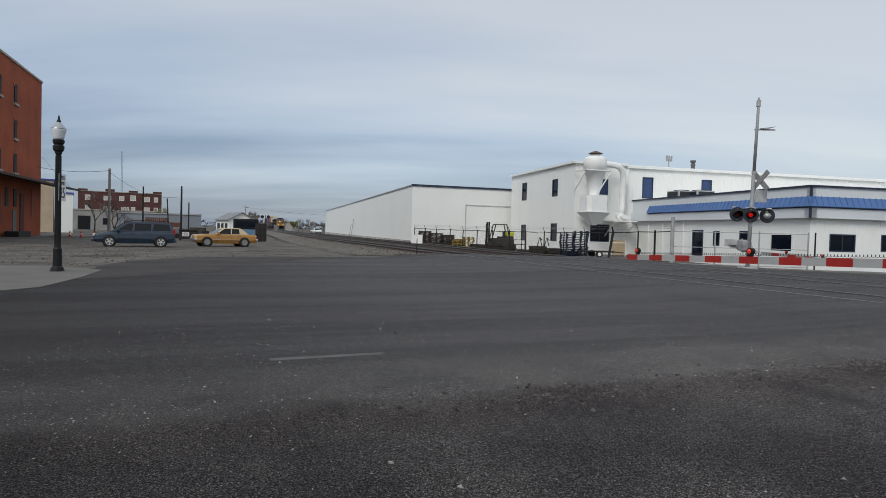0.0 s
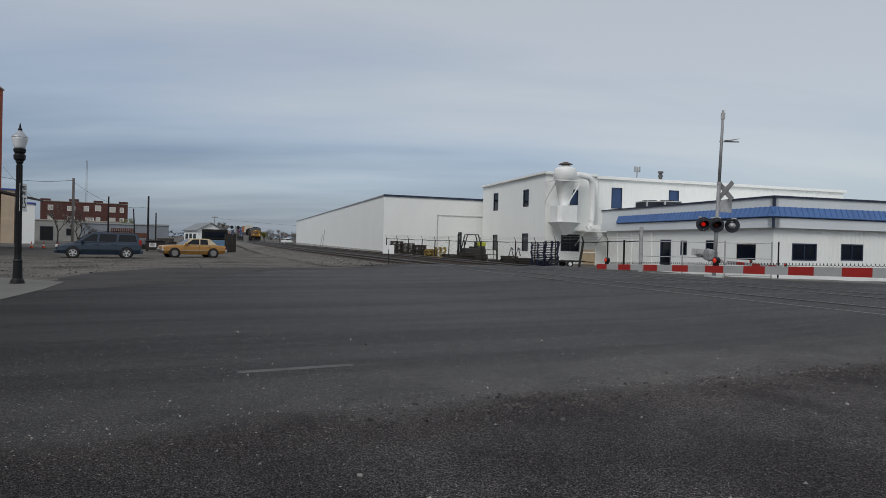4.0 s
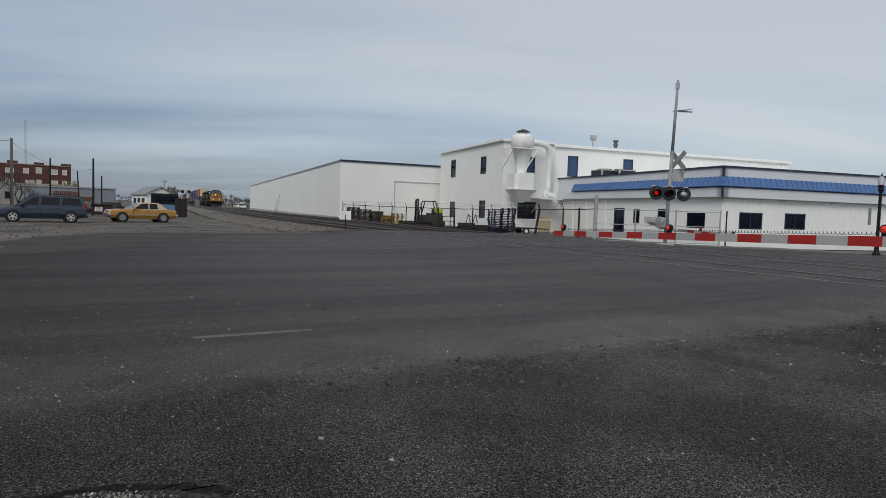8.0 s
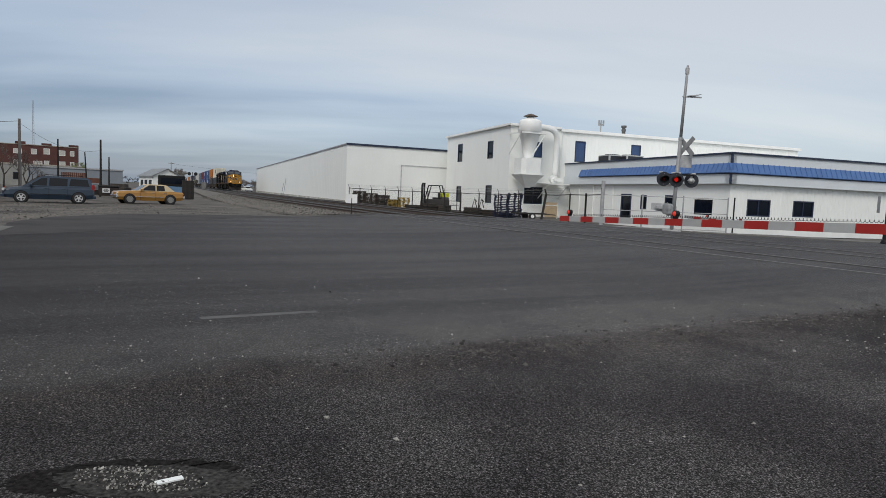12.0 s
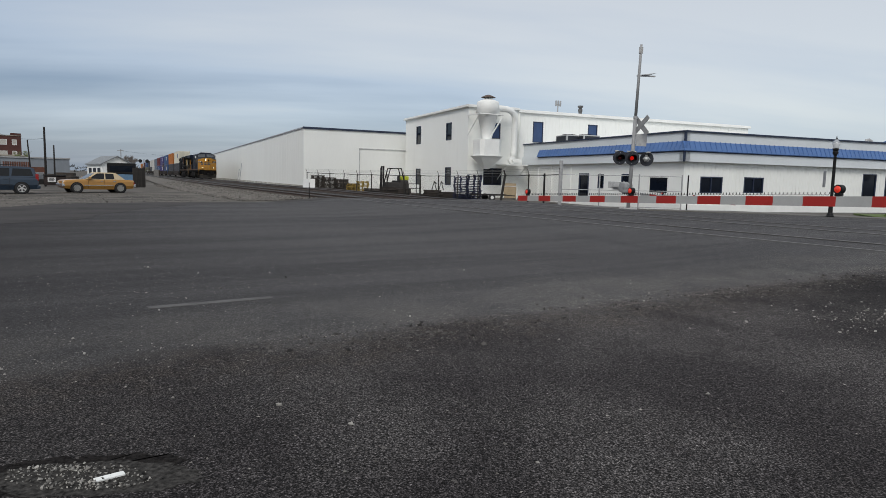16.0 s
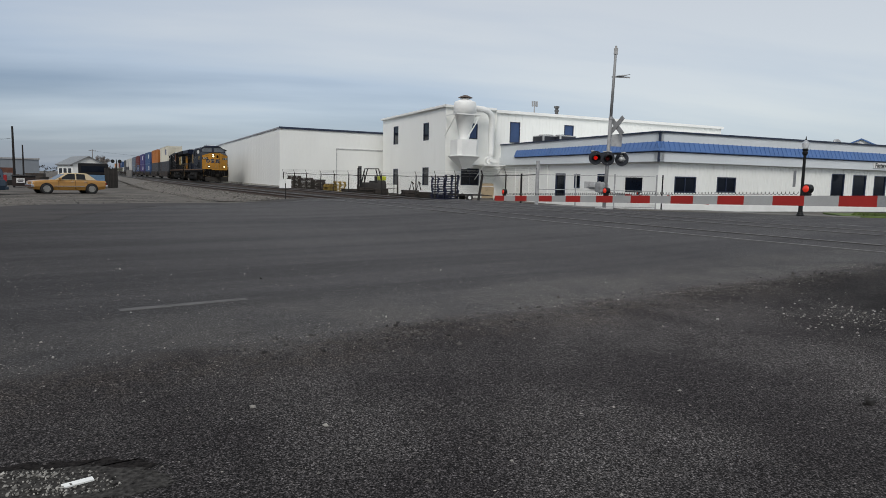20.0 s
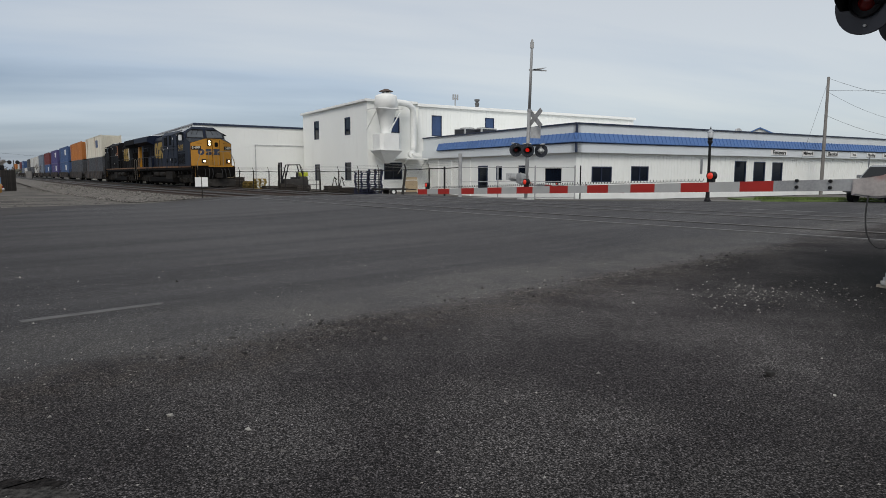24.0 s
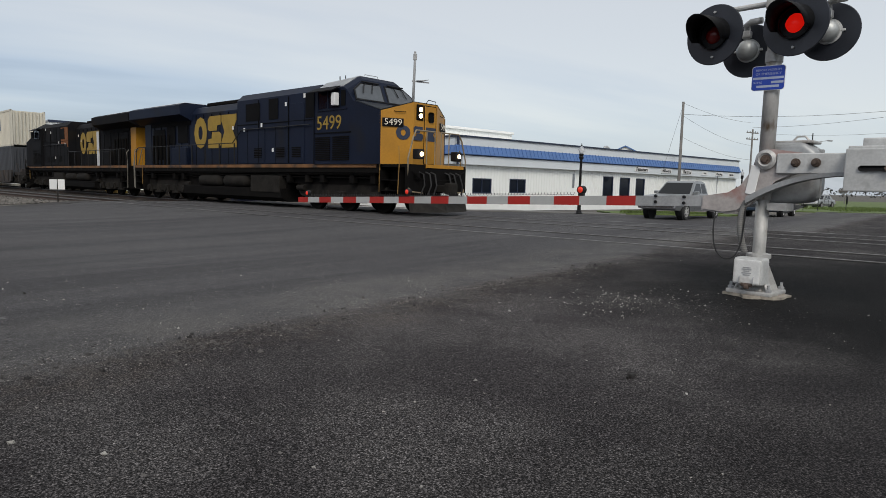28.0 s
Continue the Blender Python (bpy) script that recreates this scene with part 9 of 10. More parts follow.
    for s in (-1, 1):
        bm = bmesh.new(); rbox(bm, f - 0.12, f + 0.015, min(s * W * 0.55, s * W * 0.9), max(s * W * 0.55, s * W * 0.9), spec["lz"], spec["lz"] + 0.16, 0.03); part("headlamp", bm, LIGHT_CLEAR, V)
        bm = bmesh.new(); rbox(bm, r - 0.015, r + 0.16, min(s * W * 0.72, s * W * 0.955), max(s * W * 0.72, s * W * 0.955), spec["tz"], spec["tz"] + spec.get("th", 0.2), 0.03); part("tail_lamp", bm, TAIL_RED, V)
        bm = bmesh.new(); rbox(bm, spec["mirror"] - 0.08, spec["mirror"] + 0.08, min(s * (W * 0.95), s * (W + 0.16)), max(s * (W * 0.95), s * (W + 0.16)), belt + 0.02, belt + 0.17, 0.03); part("wing_mirror", bm, paint, V)
        for x in spec["seams"]:
            bm = bmesh.new(); box(bm, x - 0.006, x + 0.006, min(s * W * 0.96, s * (W + 0.002)), max(s * W * 0.96, s * (W + 0.002)), spec["body"][2][1] + 0.08, belt - 0.05); part("door_seam", bm, BLACK, body)
        for x in spec["handles"]:
            bm = bmesh.new(); rbox(bm, x - 0.09, x + 0.09, min(s * W * 0.97, s * (W + 0.015)), max(s * W * 0.97, s * (W + 0.015)), belt - 0.14, belt - 0.10, 0.01, seg=1); part("door_handle", bm, spec.get("handle", paint), V)
        bm = bmesh.new(); box(bm, spec["axles"][1] + 0.45, spec["axles"][0] - 0.45, min(s * W * 0.99, s * (W + 0.012)), max(s * W * 0.99, s * (W + 0.012)), spec["trim_z"], spec["trim_z"] + 0.04); part("side_trim", bm, spec.get("trim", BLACK), V)
    if spec.get("rack"):
        for s in (-1, 1):
            bm = bmesh.new(); tube(bm, [(-1.9, s * 0.6, top), (-1.8, s * 0.6, top + 0.07), (0.2, s * 0.6, top + 0.07), (0.3, s * 0.6, top)], 0.02, 6); part("roof_rail", bm, BLACK, V)
    return V


VAN_PAINT = mat("van_slate_blue", (0.016, 0.032, 0.056), 0.35, 0.1, vary=0.08, scale=1, fine=8, bump=0.02, coat=0.5)
GOLD_PAINT = mat("sedan_gold", (0.40, 0.20, 0.045), 0.35, 0.15, vary=0.08, scale=1, fine=8, bump=0.02, coat=0.35)
TAN_VINYL = mat("tan_vinyl_roof", (0.55, 0.44, 0.28), 0.6, vary=0.08)
SILVER = mat("silver_paint", (0.26, 0.27, 0.275), 0.35, 0.4, vary=0.06, coat=0.4)
DARK_CAR = mat("charcoal_paint", (0.03, 0.032, 0.036), 0.35, 0.2, vary=0.08, coat=0.4)

VAN = dict(width=1.83, belt=1.06, r=0.36, axles=(1.58, -1.58), rim=mat("alloy_rim", (0.62, 0.62, 0.61), 0.4, 0.3, vary=0.08), spokes=5, bumper=VAN_PAINT, bz=0.34, lz=0.72, tz=0.85, th=0.42, mirror=1.05, trim_z=0.55, seams=(1.05, 0.1, -0.95), handles=(0.25, -0.75), rack=True, tumble=0.28,
           body=[(-2.5, 0.42, 1.0, 0.82), (-2.42, 0.32, 1.08, 0.9), (-1.6, 0.25, 1.08, 0.915), (0.9, 0.25, 1.06, 0.915), (1.55, 0.27, 1.02, 0.91), (2.2, 0.30, 0.92, 0.86), (2.48, 0.34, 0.80, 0.74), (2.56, 0.38, 0.70, 0.60)],
           glass=[(-2.42, 1.04), (-2.28, 1.62), (-2.0, 1.72), (0.25, 1.75), (0.55, 1.68), (1.55, 1.02)],
           panes=[[(-2.22, 1.14), (-2.1, 1.58), (-1.15, 1.60), (-1.05, 1.14)], [(-0.95, 1.12), (-0.98, 1.61), (0.02, 1.62), (0.08, 1.12)], [(0.2, 1.12), (0.16, 1.61), (0.48, 1.58), (1.15, 1.12)]],
           screen=((0.62, 1.63), (1.45, 1.08)), rear=((-2.41, 1.12), (-2.29, 1.6)))
SEDAN = dict(width=1.86, belt=0.93, r=0.34, axles=(1.42, -1.34), rim=mat("whitewall_cover", (0.34, 0.33, 0.31), 0.35, 0.5, vary=0.1), spokes=12, bumper=CHROME, bz=0.42, lz=0.62, tz=0.60, th=0.16, mirror=0.62, trim_z=0.5, seams=(0.7, -0.32, -1.05), handles=(-0.15, -0.95), handle=CHROME, trim=CHROME, tumble=0.30, vinyl=TAN_VINYL,
             body=[(-2.30, 0.42, 0.84, 0.86), (-2.23, 0.32, 0.90, 0.9), (-1.5, 0.24, 0.94, 0.93), (0.5, 0.24, 0.93, 0.93), (1.4, 0.26, 0.92, 0.93), (2.10, 0.30, 0.86, 0.9), (2.22, 0.38, 0.80, 0.86)],
             glass=[(-1.72, 0.9), (-1.15, 1.38), (-0.9, 1.42), (0.05, 1.42), (0.2, 1.38), (0.95, 0.9)],
             panes=[[(-0.98, 0.97), (-0.95, 1.34), (-0.42, 1.36), (-0.40, 0.97)], [(-0.32, 0.97), (-0.34, 1.36), (0.1, 1.35), (0.68, 0.97)]],
             screen=((0.26, 1.34), (0.88, 0.95)), rear=((-1.62, 0.98), (-1.2, 1.33)))
PICKUP = dict(width=1.95, belt=1.15, r=0.38, axles=(1.75, -1.75), rim=ALU, spokes=6, bumper=CHROME, bz=0.5, lz=0.85, tz=0.8, th=0.3, mirror=0.75, trim_z=0.6, seams=(0.8, -0.4), handles=(-0.2,), tumble=0.25,
              body=[(-2.85, 0.5, 1.1, 0.94), (-2.8, 0.45, 1.15, 0.97), (-0.5, 0.4, 1.15, 0.975), (0.9, 0.4, 1.15, 0.975), (2.2, 0.42, 1.1, 0.95), (2.75, 0.48, 1.0, 0.88)],
              glass=[(-0.95, 1.12), (-0.8, 1.72), (-0.55, 1.8), (0.2, 1.8), (0.4, 1.74), (1.15, 1.12)],
              panes=[[(-0.78, 1.22), (-0.68, 1.66), (-0.25, 1.68), (-0.22, 1.22)], [(-0.14, 1.22), (-0.16, 1.68), (0.28, 1.68), (0.85, 1.22)]],
              screen=((0.45, 1.7), (1.08, 1.18)), rear=((-0.93, 1.2), (-0.83, 1.66)))

vehicle("minivan", "dark slate-blue minivan parked on the gravel lot", "minivan", pose(-18.83, 40.2, ground_z(-18.83, 40.2) - 0.03, 0, 0, -153.1) @ Matrix.Scale(0.90, 4), VAN_PAINT, VAN)
vehicle("sedan", "gold old sedan with chrome bumpers parked on gravel", "sedan", pose(-15.2, 45.86, ground_z(-15.2, 45.86) - 0.03, 0, 0, -147.4) @ Matrix.Scale(0.93, 4), GOLD_PAINT, SEDAN)
PICKUP_OB = vehicle("pickup_truck", "silver pickup truck rolling slowly up to the crossing", "pickup truck", pose(23.6, 20.4, 0, 0, 0, 190), SILVER, dict(PICKUP, width=1.85))


def pickup_motion():
    rows = []
    for t, back in ((0, 5.6), (12, 5.6), (23.3, 5.6), (24, 5.0), (25, 1.5), (26.5, 0.1), (28, -1.2)):
        x, y = 26.5 + 0.96 * back, 22.0 + 0.28 * back
        rows.append((t, pose(x, y, ground_z(x, y) + 0.015, 0, 0, 197.5) @ Matrix.Scale(0.93, 4)))
    walk(PICKUP_OB, rows)
vehicle("sport_utility", "charcoal utility vehicle waiting behind the pickup", "car", pose(35.2, 23.7, ground_z(35.2, 23.7) + 0.0, 0, 0, 203), DARK_CAR, dict(VAN, width=1.9))
vehicle("parked_sedan", "silver sedan parked by the far lawn", "sedan", pose(68, 40.5, ground_z(68, 40.5) + 0.05, 0, 0, 190), SILVER, dict(SEDAN, vinyl=None))
vehicle("white_pickup", "small white pickup far across the lot", "pickup truck", pose(-92, 172, -0.62, 0, 0, -150), WHITE_PAINT, PICKUP)
vehicle("white_truck", "white pickup parked near the far tracks", "pickup truck", pose(-38.5, 205, -0.62, 0, 0, -60), WHITE_PAINT, PICKUP)

# ---------------------------------------------------------------- the far side of the lot


def far_buildings():
    b = plain_house("brick_apartment_house", "three-storey dark brick house with stepped parapets", -126.5, 227, 26.6, 27, 16, 12.0, BRICK_DARK, STONE_SILL, wins=[(2.2, 1.6, 9.0, 10.8), (8.0, 2.4, 9.0, 10.6), (13.0, 1.6, 9.0, 10.8), (16.6, 1.8, 9.2, 11.2), (2.2, 1.6, 5.2, 7.0), (8.0, 2.4, 5.2, 7.0), (13.6, 2.6, 5.4, 6.8), (16.8, 1.4, 5.2, 7.0), (20.6, 2.4, 9.0, 10.8), (24.4, 1.3, 9.0, 10.8), (20.6, 2.4, 5.2, 7.0), (24.4, 1.3, 5.2, 7.0)], trim=WHITE_PAINT, win_mat=mat("pale_blind", (0.48, 0.46, 0.42), 0.7))
    for x0, x1, h in ((0, 3, 0.7), (8.5, 11.5, 0.9), (16, 19, 0.7), (24, 27, 0.7)):
        bm = bmesh.new(); box(bm, x0, x1, -0.2, 0.2, 12.2, 12.2 + h); part("parapet_step", bm, BRICK_DARK, b)
    for k in range(5):
        z0 = 5.2 if k % 2 else 9.0
        bm = bmesh.new(); box(bm, 27.003, 27.06, 2 + k * 2.6, 3.3 + k * 2.6, 9.0, 10.8); w = part("window", bm, mat("pale_blind", (0.48, 0.46, 0.42), 0.7), b)
        bm = bmesh.new(); box(bm, 27.003, 27.06, 2 + k * 2.6, 3.3 + k * 2.6, 5.2, 7.0); part("window", bm, BLACK, b)
    plain_house("concrete_shop", "low pale concrete building with a dark open bay", -85.7, 146.8, 26.5, 22, 12, 3.9, mat("pale_block", (0.27, 0.27, 0.25), 0.9, vary=0.15, scale=0.6, fine=5, stain=(0.26, 0.25, 0.23), stain_scale=0.4), STONE_SILL, wins=[(1.0, 1.3, 0.4, 2.4), (3.4, 2.6, -0.6, 2.6), (8.5, 1.6, 0.6, 2.2)], win_mat=BLACK)
    plain_house("metal_shed", "long low grey metal shed", -62.5, 125.6, 23.5, 15.5, 9, 3.1, mat("grey_siding", (0.21, 0.235, 0.265), 0.6, vary=0.1, scale=0.5, fine=4, stretch=(1, 1, 0.3)), GALV)
    plain_house("tan_shop", "tall narrow tan and blue shop building", -63.6, 101.8, 30, 2.6, 10, 7.6, mat("tan_stucco", (0.46, 0.37, 0.27), 0.85, vary=0.12, scale=0.8), mat("blue_wall", (0.04, 0.07, 0.30), 0.7, vary=0.15))
    s = plain_house("blue_wall_shed", "blue painted shed wall beside the brick warehouse", -65.0, 101.2, 30, 1.2, 10, 8.0, mat("blue_wall", (0.04, 0.07, 0.30), 0.7, vary=0.15), STONE_SILL)
    plain_house("white_lean_to", "white and blue lean-to beside the tan shop", -60.6, 103.8, 30, 1.7, 8, 5.6, WHITE_METAL, mat("blue_wall", (0.04, 0.07, 0.30), 0.7))
    g = plain_house("gabled_shed", "white gabled metal shed with dark side windows", -37.2, 115.0, 32, 4.7, 9.5, 2.25, WHITE_METAL, mat("weathered_roof_sheet", (0.20, 0.215, 0.225), 0.6), gable=1.25)
    for k in range(3):
        bm = bmesh.new(); box(bm, -0.06, -0.003, 1.0 + k * 2.8, 2.7 + k * 2.8, 0.2, 1.6); part("window", bm, GLASS, g)
    plain_house("blue_roof_house", "house with a blue gabled metal roof behind the store", 75.0, 79.5, -38, 4.8, 10, 6.9, WHITE_METAL, BLUE_METAL, gable=1.15)
    plain_house("far_plant", "low white plant building far along the tracks", -62, 262, 14, 4, 6, 3.2, mat("dull_plaster", (0.34, 0.33, 0.30), 0.85), GALV)


far_buildings()


def utility_pole(label, x, y, h, r=0.14, arms=0, z0=-0.7, lean=(0, 0), material=None):
    P = thing("utility_pole", label, "utility pole", pose(x, y, z0))
    bm = bmesh.new(); cyl(bm, (0, 0, 0), (lean[0], lean[1], h - z0), r, r * 0.72, n=10); part("pole", bm, material or WOOD_POLE, P)
    for k in range(arms):
        bm = bmesh.new(); box(bm, -1.1, 1.1, -0.05, 0.05, h - z0 - 0.5 - k * 0.8, h - z0 - 0.38 - k * 0.8)
        for i in (-1, -0.5, 0.5, 1):
            cyl(bm, (i, 0, h - z0 - 0.38 - k * 0.8), (i, 0, h - z0 - 0.22 - k * 0.8), 0.04, n=6)
        part("crossarm", bm, WOOD_POLE, P)
    return P


utility_pole("grey wooden utility pole on the lot", -34.0, 66.8, 6.75, 0.16)
utility_pole("dark bare post by the shed", -35.3, 77.3, 5.6, 0.11, material=DARK_POLE)
utility_pole("dark bare post by the dumpster", -31.4, 79.0, 5.85, 0.14, material=DARK_POLE)
utility_pole("leaning dark post near the shed", -32.6, 78.4, 4.3, 0.09, lean=(-0.3, 0), material=DARK_POLE)
utility_pole("short dark post near the dumpster", -30.6, 79.3, 3.9, 0.1, material=DARK_POLE)
utility_pole("grey wooden utility pole in front of the store", 47.25, 41.0, 9.1, 0.15)
utility_pole("far wooden utility pole with crossarms", 73.2, 52.5, 9.0, 0.14, arms=2)
utility_pole("far wooden utility pole with crossarms", -70, 235, 8.5, 0.16, arms=1)
utility_pole("wooden utility pole beside the street", 62.0, 10.0, 11.5, 0.16, arms=1)


def wires():
    def span(pts, r=0.012, sag=0.6):
        bm = bmesh.new()
        for a, b in zip(pts, pts[1:]):
            a, b = Vector(a), Vector(b)
            tube(bm, [a.lerp(b, i / 14) + Vector((0, 0, -sag * 4 * (i / 14) * (1 - i / 14))) for i in range(15)], r, 4)
        solid("overhead_wire", bm, mat("wire_black", (0.03, 0.03, 0.032), 0.7), "thin black overhead wire between poles", "wire", group="overhead wires")
    span([(47.25, 41.0, 8.0), (62.0, 10.0, 10.6)], 0.014, 1.6)
    span([(47.25, 41.0, 9.0), (73.2, 52.5, 9.8)], 0.012, 0.35)
    span([(47.25, 41.0, 7.9), (73.2, 52.5, 7.0)], 0.012, 0.5)
    span([(47.25, 41.0, 6.0), (73.2, 52.5, 5.2)], 0.012, 0.4)
    span([(73.2, 52.5, 9.2), (62.0, 10.0, 11.0)], 0.014, 1.2)
    span([(73.2, 52.5, 8.6), (62.0, 10.0, 9.0)], 0.012, 1.6)
    span([(47.25, 41.0, 8.8), (45.6, 41.6, 2.5)], 0.01, 0.0)
    span([(-34.0, 66.8, 6.55), (-45.5, 72.6, 7.3)], 0.02, 0.35)
    span([(-34.0, 66.8, 6.4), (-31.4, 79.0, 4.6), ], 0.016, 1.0)
    span([(-45.1, 73.6, 8.4), (-44.0, 78.0, 5.0)], 0.016, 0.2)
    span([(-70, 235, 8.0), (-20, 330, 8.5)], 0.03, 1.5)


wires()


def radio_tower():
    T = thing("radio_tower", "thin lattice radio tower far behind the town", "tower", pose(-176, 359, 0))
    bm = bmesh.new()
    legs = [(0.5 * math.cos(a), 0.5 * math.sin(a)) for a in (0.5, 2.6, 4.7)]
    for x, y in legs:
        cyl(bm, (x, y, 0), (x * 0.8, y * 0.8, 41), 0.055, n=5)
    for i in range(26):
        for k in range(3):
            a, b = legs[k], legs[(k + 1) % 3]
            cyl(bm, (*a, i * 1.57), (*b, (i + 1) * 1.57), 0.03, n=4, caps=False)
    part("lattice", bm, mat("tower_grey", (0.22, 0.23, 0.25), 0.7), T)


radio_tower()


def lot_things():
    D = thing("dumpster", "dark brown steel dumpster with a white notice", "dumpster", pose(-26.5, 68.7, ground_z(-26.5, 68.7), 0, 0, 20) @ Matrix.Scale(0.80, 4))
    bm = bmesh.new(); prism(bm, [(-0.9, 0.15), (0.9, 0.15), (1.0, 1.35), (-1.0, 1.2)], -1.15, 1.15, "y", Matrix.Rotation(radians(90), 4, "Z")); part("bin", bm, mat("dumpster_brown", (0.035, 0.024, 0.022), 0.7, vary=0.25, scale=2), D)
    bm = bmesh.new(); rbox(bm, -1.2, 1.2, -1.05, 1.0, 1.3, 1.4, 0.02); part("lid", bm, RUBBER, D)
    bm = bmesh.new(); box(bm, -0.75, 0.1, -1.04, -1.0, 0.55, 1.1); nn = part("notice", bm, SIGN_WHITE, D, "white notice")
    for k, w in enumerate((0.45, 0.6, 0.5)):
        bm = bmesh.new(); box(bm, -0.33 - w / 2, -0.33 + w / 2, -1.048, -1.042, 0.95 - k * 0.14, 1.02 - k * 0.14); part("lettering_bar", bm, INK, nn)
    bm = bmesh.new(); box(bm, -1.1, -0.9, -0.9, -0.7, 0, 0.15); box(bm, 0.9, 1.1, 0.6, 0.8, 0, 0.15); box(bm, -1.1, -0.9, 0.6, 0.8, 0, 0.15); box(bm, 0.9, 1.1, -0.9, -0.7, 0, 0.15); part("feet", bm, BLACK, D)
    # box van seen from behind
    B = thing("box_van", "old black and blue box van parked beside a board fence", "van", pose(-26.25, 88.2, -0.6, 0, 0, 108))
    bm = bmesh.new(); rbox(bm, -2.6, 2.2, -1.6, 1.6, 1.35, 2.75, 0.12); part("upper_body", bm, BLACK, B)
    bm = bmesh.new(); rbox(bm, -2.62, 2.6, -1.62, 1.62, 0.5, 1.35, 0.06); part("lower_body", bm, mat("dull_blue", (0.10, 0.19, 0.30), 0.6, vary=0.2), B)
    bm = bmesh.new(); box(bm, -2.64, -2.6, -1.3, 1.3, 1.7, 2.4); part("rear_window", bm, GLASS, B)
    bm = bmesh.new(); box(bm, -2.8, -2.62, -1.5, 1.5, 0.42, 0.6); part("bumper", bm, CHROME, B)
    for x in (-1.6, 1.5):
        for s in (-1, 1):
            wheel(B, x, s * 1.45, 0.42, 0.26, ALU)
    W = thing("board_fence", "short weathered board fence at the lot edge", "fence", pose(-20.9, 74.1, ground_z(-20.9, 74.1), 0, 0, 75))
    bm = bmesh.new(); box(bm, 0, 0.14, 0, 0.02, 0, 2.1); me = mesh_of("board", bm, WOOD_OLD)
    for i in range(16):
        shared("board", me, W, pose(i * 0.155, 0, -0.03 * (i % 3)))
    bm = bmesh.new(); box(bm, 0, 2.5, 0.022, 0.08, 0.5, 0.6); box(bm, 0, 2.5, 0.022, 0.08, 1.5, 1.6); part("rails", bm, WOOD_OLD, W)
    for x, y, rz in ((-38.6, 70.0, 0), (-39.6, 69.6, 20), (-37.5, 70.8, 50)):
        C = thing("traffic_cone", "orange traffic cone on the lot", "traffic cone", pose(x, y, ground_z(x, y), 0, 0, rz), group="traffic cones")
        bm = bmesh.new(); lathe(bm, [(0.16, 0.03), (0.03, 0.7), (0.0, 0.7)], 14); part("cone", bm, mat("cone_orange", (0.62, 0.07, 0.02), 0.6, vary=0.1), C)
        bm = bmesh.new(); box(bm, -0.19, 0.19, -0.19, 0.19, 0, 0.035); part("foot", bm, RUBBER, C)
        bm = bmesh.new(); lathe(bm, [(0.115, 0.28), (0.084, 0.44)], 14); part("band", bm, SIGN_WHITE, C)
    K = thing("timber_rack", "brown slatted timber rack beyond the van", "rack", pose(-45.5, 100.5, -0.75, 0, 0, 25))
    bm = bmesh.new(); box(bm, 0, 0.22, 0, 0.08, 0.4, 2.9); me = mesh_of("slat", bm, mat("rust_brown_board", (0.11, 0.045, 0.03), 0.85, vary=0.3, scale=2, per_object=0.25))
    for i in range(12):
        shared("slat", me, K, pose(i * 0.27, 0, 0))
    bm = bmesh.new(); box(bm, -3.0, 5.2, 0.1, 2.2, 0.0, 2.2); part("stack", bm, mat("rust_brown_board", (0.11, 0.045, 0.03)), K)
    # railway signal
    R = thing("railway_signal", "dark two-head railway signal beside the far tracks", "railway signal", pose(-51.5, 193, -0.6))
    bm = bmesh.new(); cyl(bm, (0, 0, 0), (0, 0, 5.2), 0.1, n=8); part("mast", bm, DARK_POLE, R)
    for dx in (-0.9, 0.9):
        bm = bmesh.new(); lathe(bm, [(0.0, -0.05), (0.5, -0.05), (0.5, 0.05), (0.0, 0.05)], 18, Matrix.Translation((dx, -0.2, 4.7)) @ Matrix.Rotation(radians(90), 4, "X")); part("signal_head", bm, BLACK, R)
    bm = bmesh.new(); rbox(bm, 2.6, 4.0, -0.6, 0.6, 0, 2.4, 0.05); part("relay_box", bm, BOARD_GREY, R)
    # debris by the lot edge
    for x, y, rz, ln in ((-9.0, 62.0, 30, 2.2), (-8.0, 61.0, -10, 1.6), (-8.6, 60.6, 70, 1.2)):
        bm = bmesh.new(); cyl(bm, (-ln / 2, 0, 0.1), (ln / 2, 0, 0.14), 0.09, 0.05, n=7)
        solid("driftwood", bm, BRANCH, "dark broken timber lying on the lot", "timber", group="broken timbers", m=pose(x, y, ground_z(x, y), 0, 0, rz))
    # sheets and pipes heaped beyond the sedan
    rnd = random.Random(77)
    for i in range(14):
        x, y = -38 + rnd.uniform(0, 9), 84 + rnd.uniform(0, 10)
        bm = bmesh.new(); rbox(bm, -rnd.uniform(0.5, 1.4), rnd.uniform(0.5, 1.4), -0.5, 0.5, 0, rnd.uniform(0.5, 1.5), 0.05)
        solid("scrap_heap", bm, (GALV, WOOD_OLD, DARK_POLE, ALU)[i % 4], "heaped scrap crates and sheets on the lot", "scrap", group="scrap heaps", m=pose(x, y, -0.65, 0, 0, rnd.uniform(0, 90)))


lot_things()


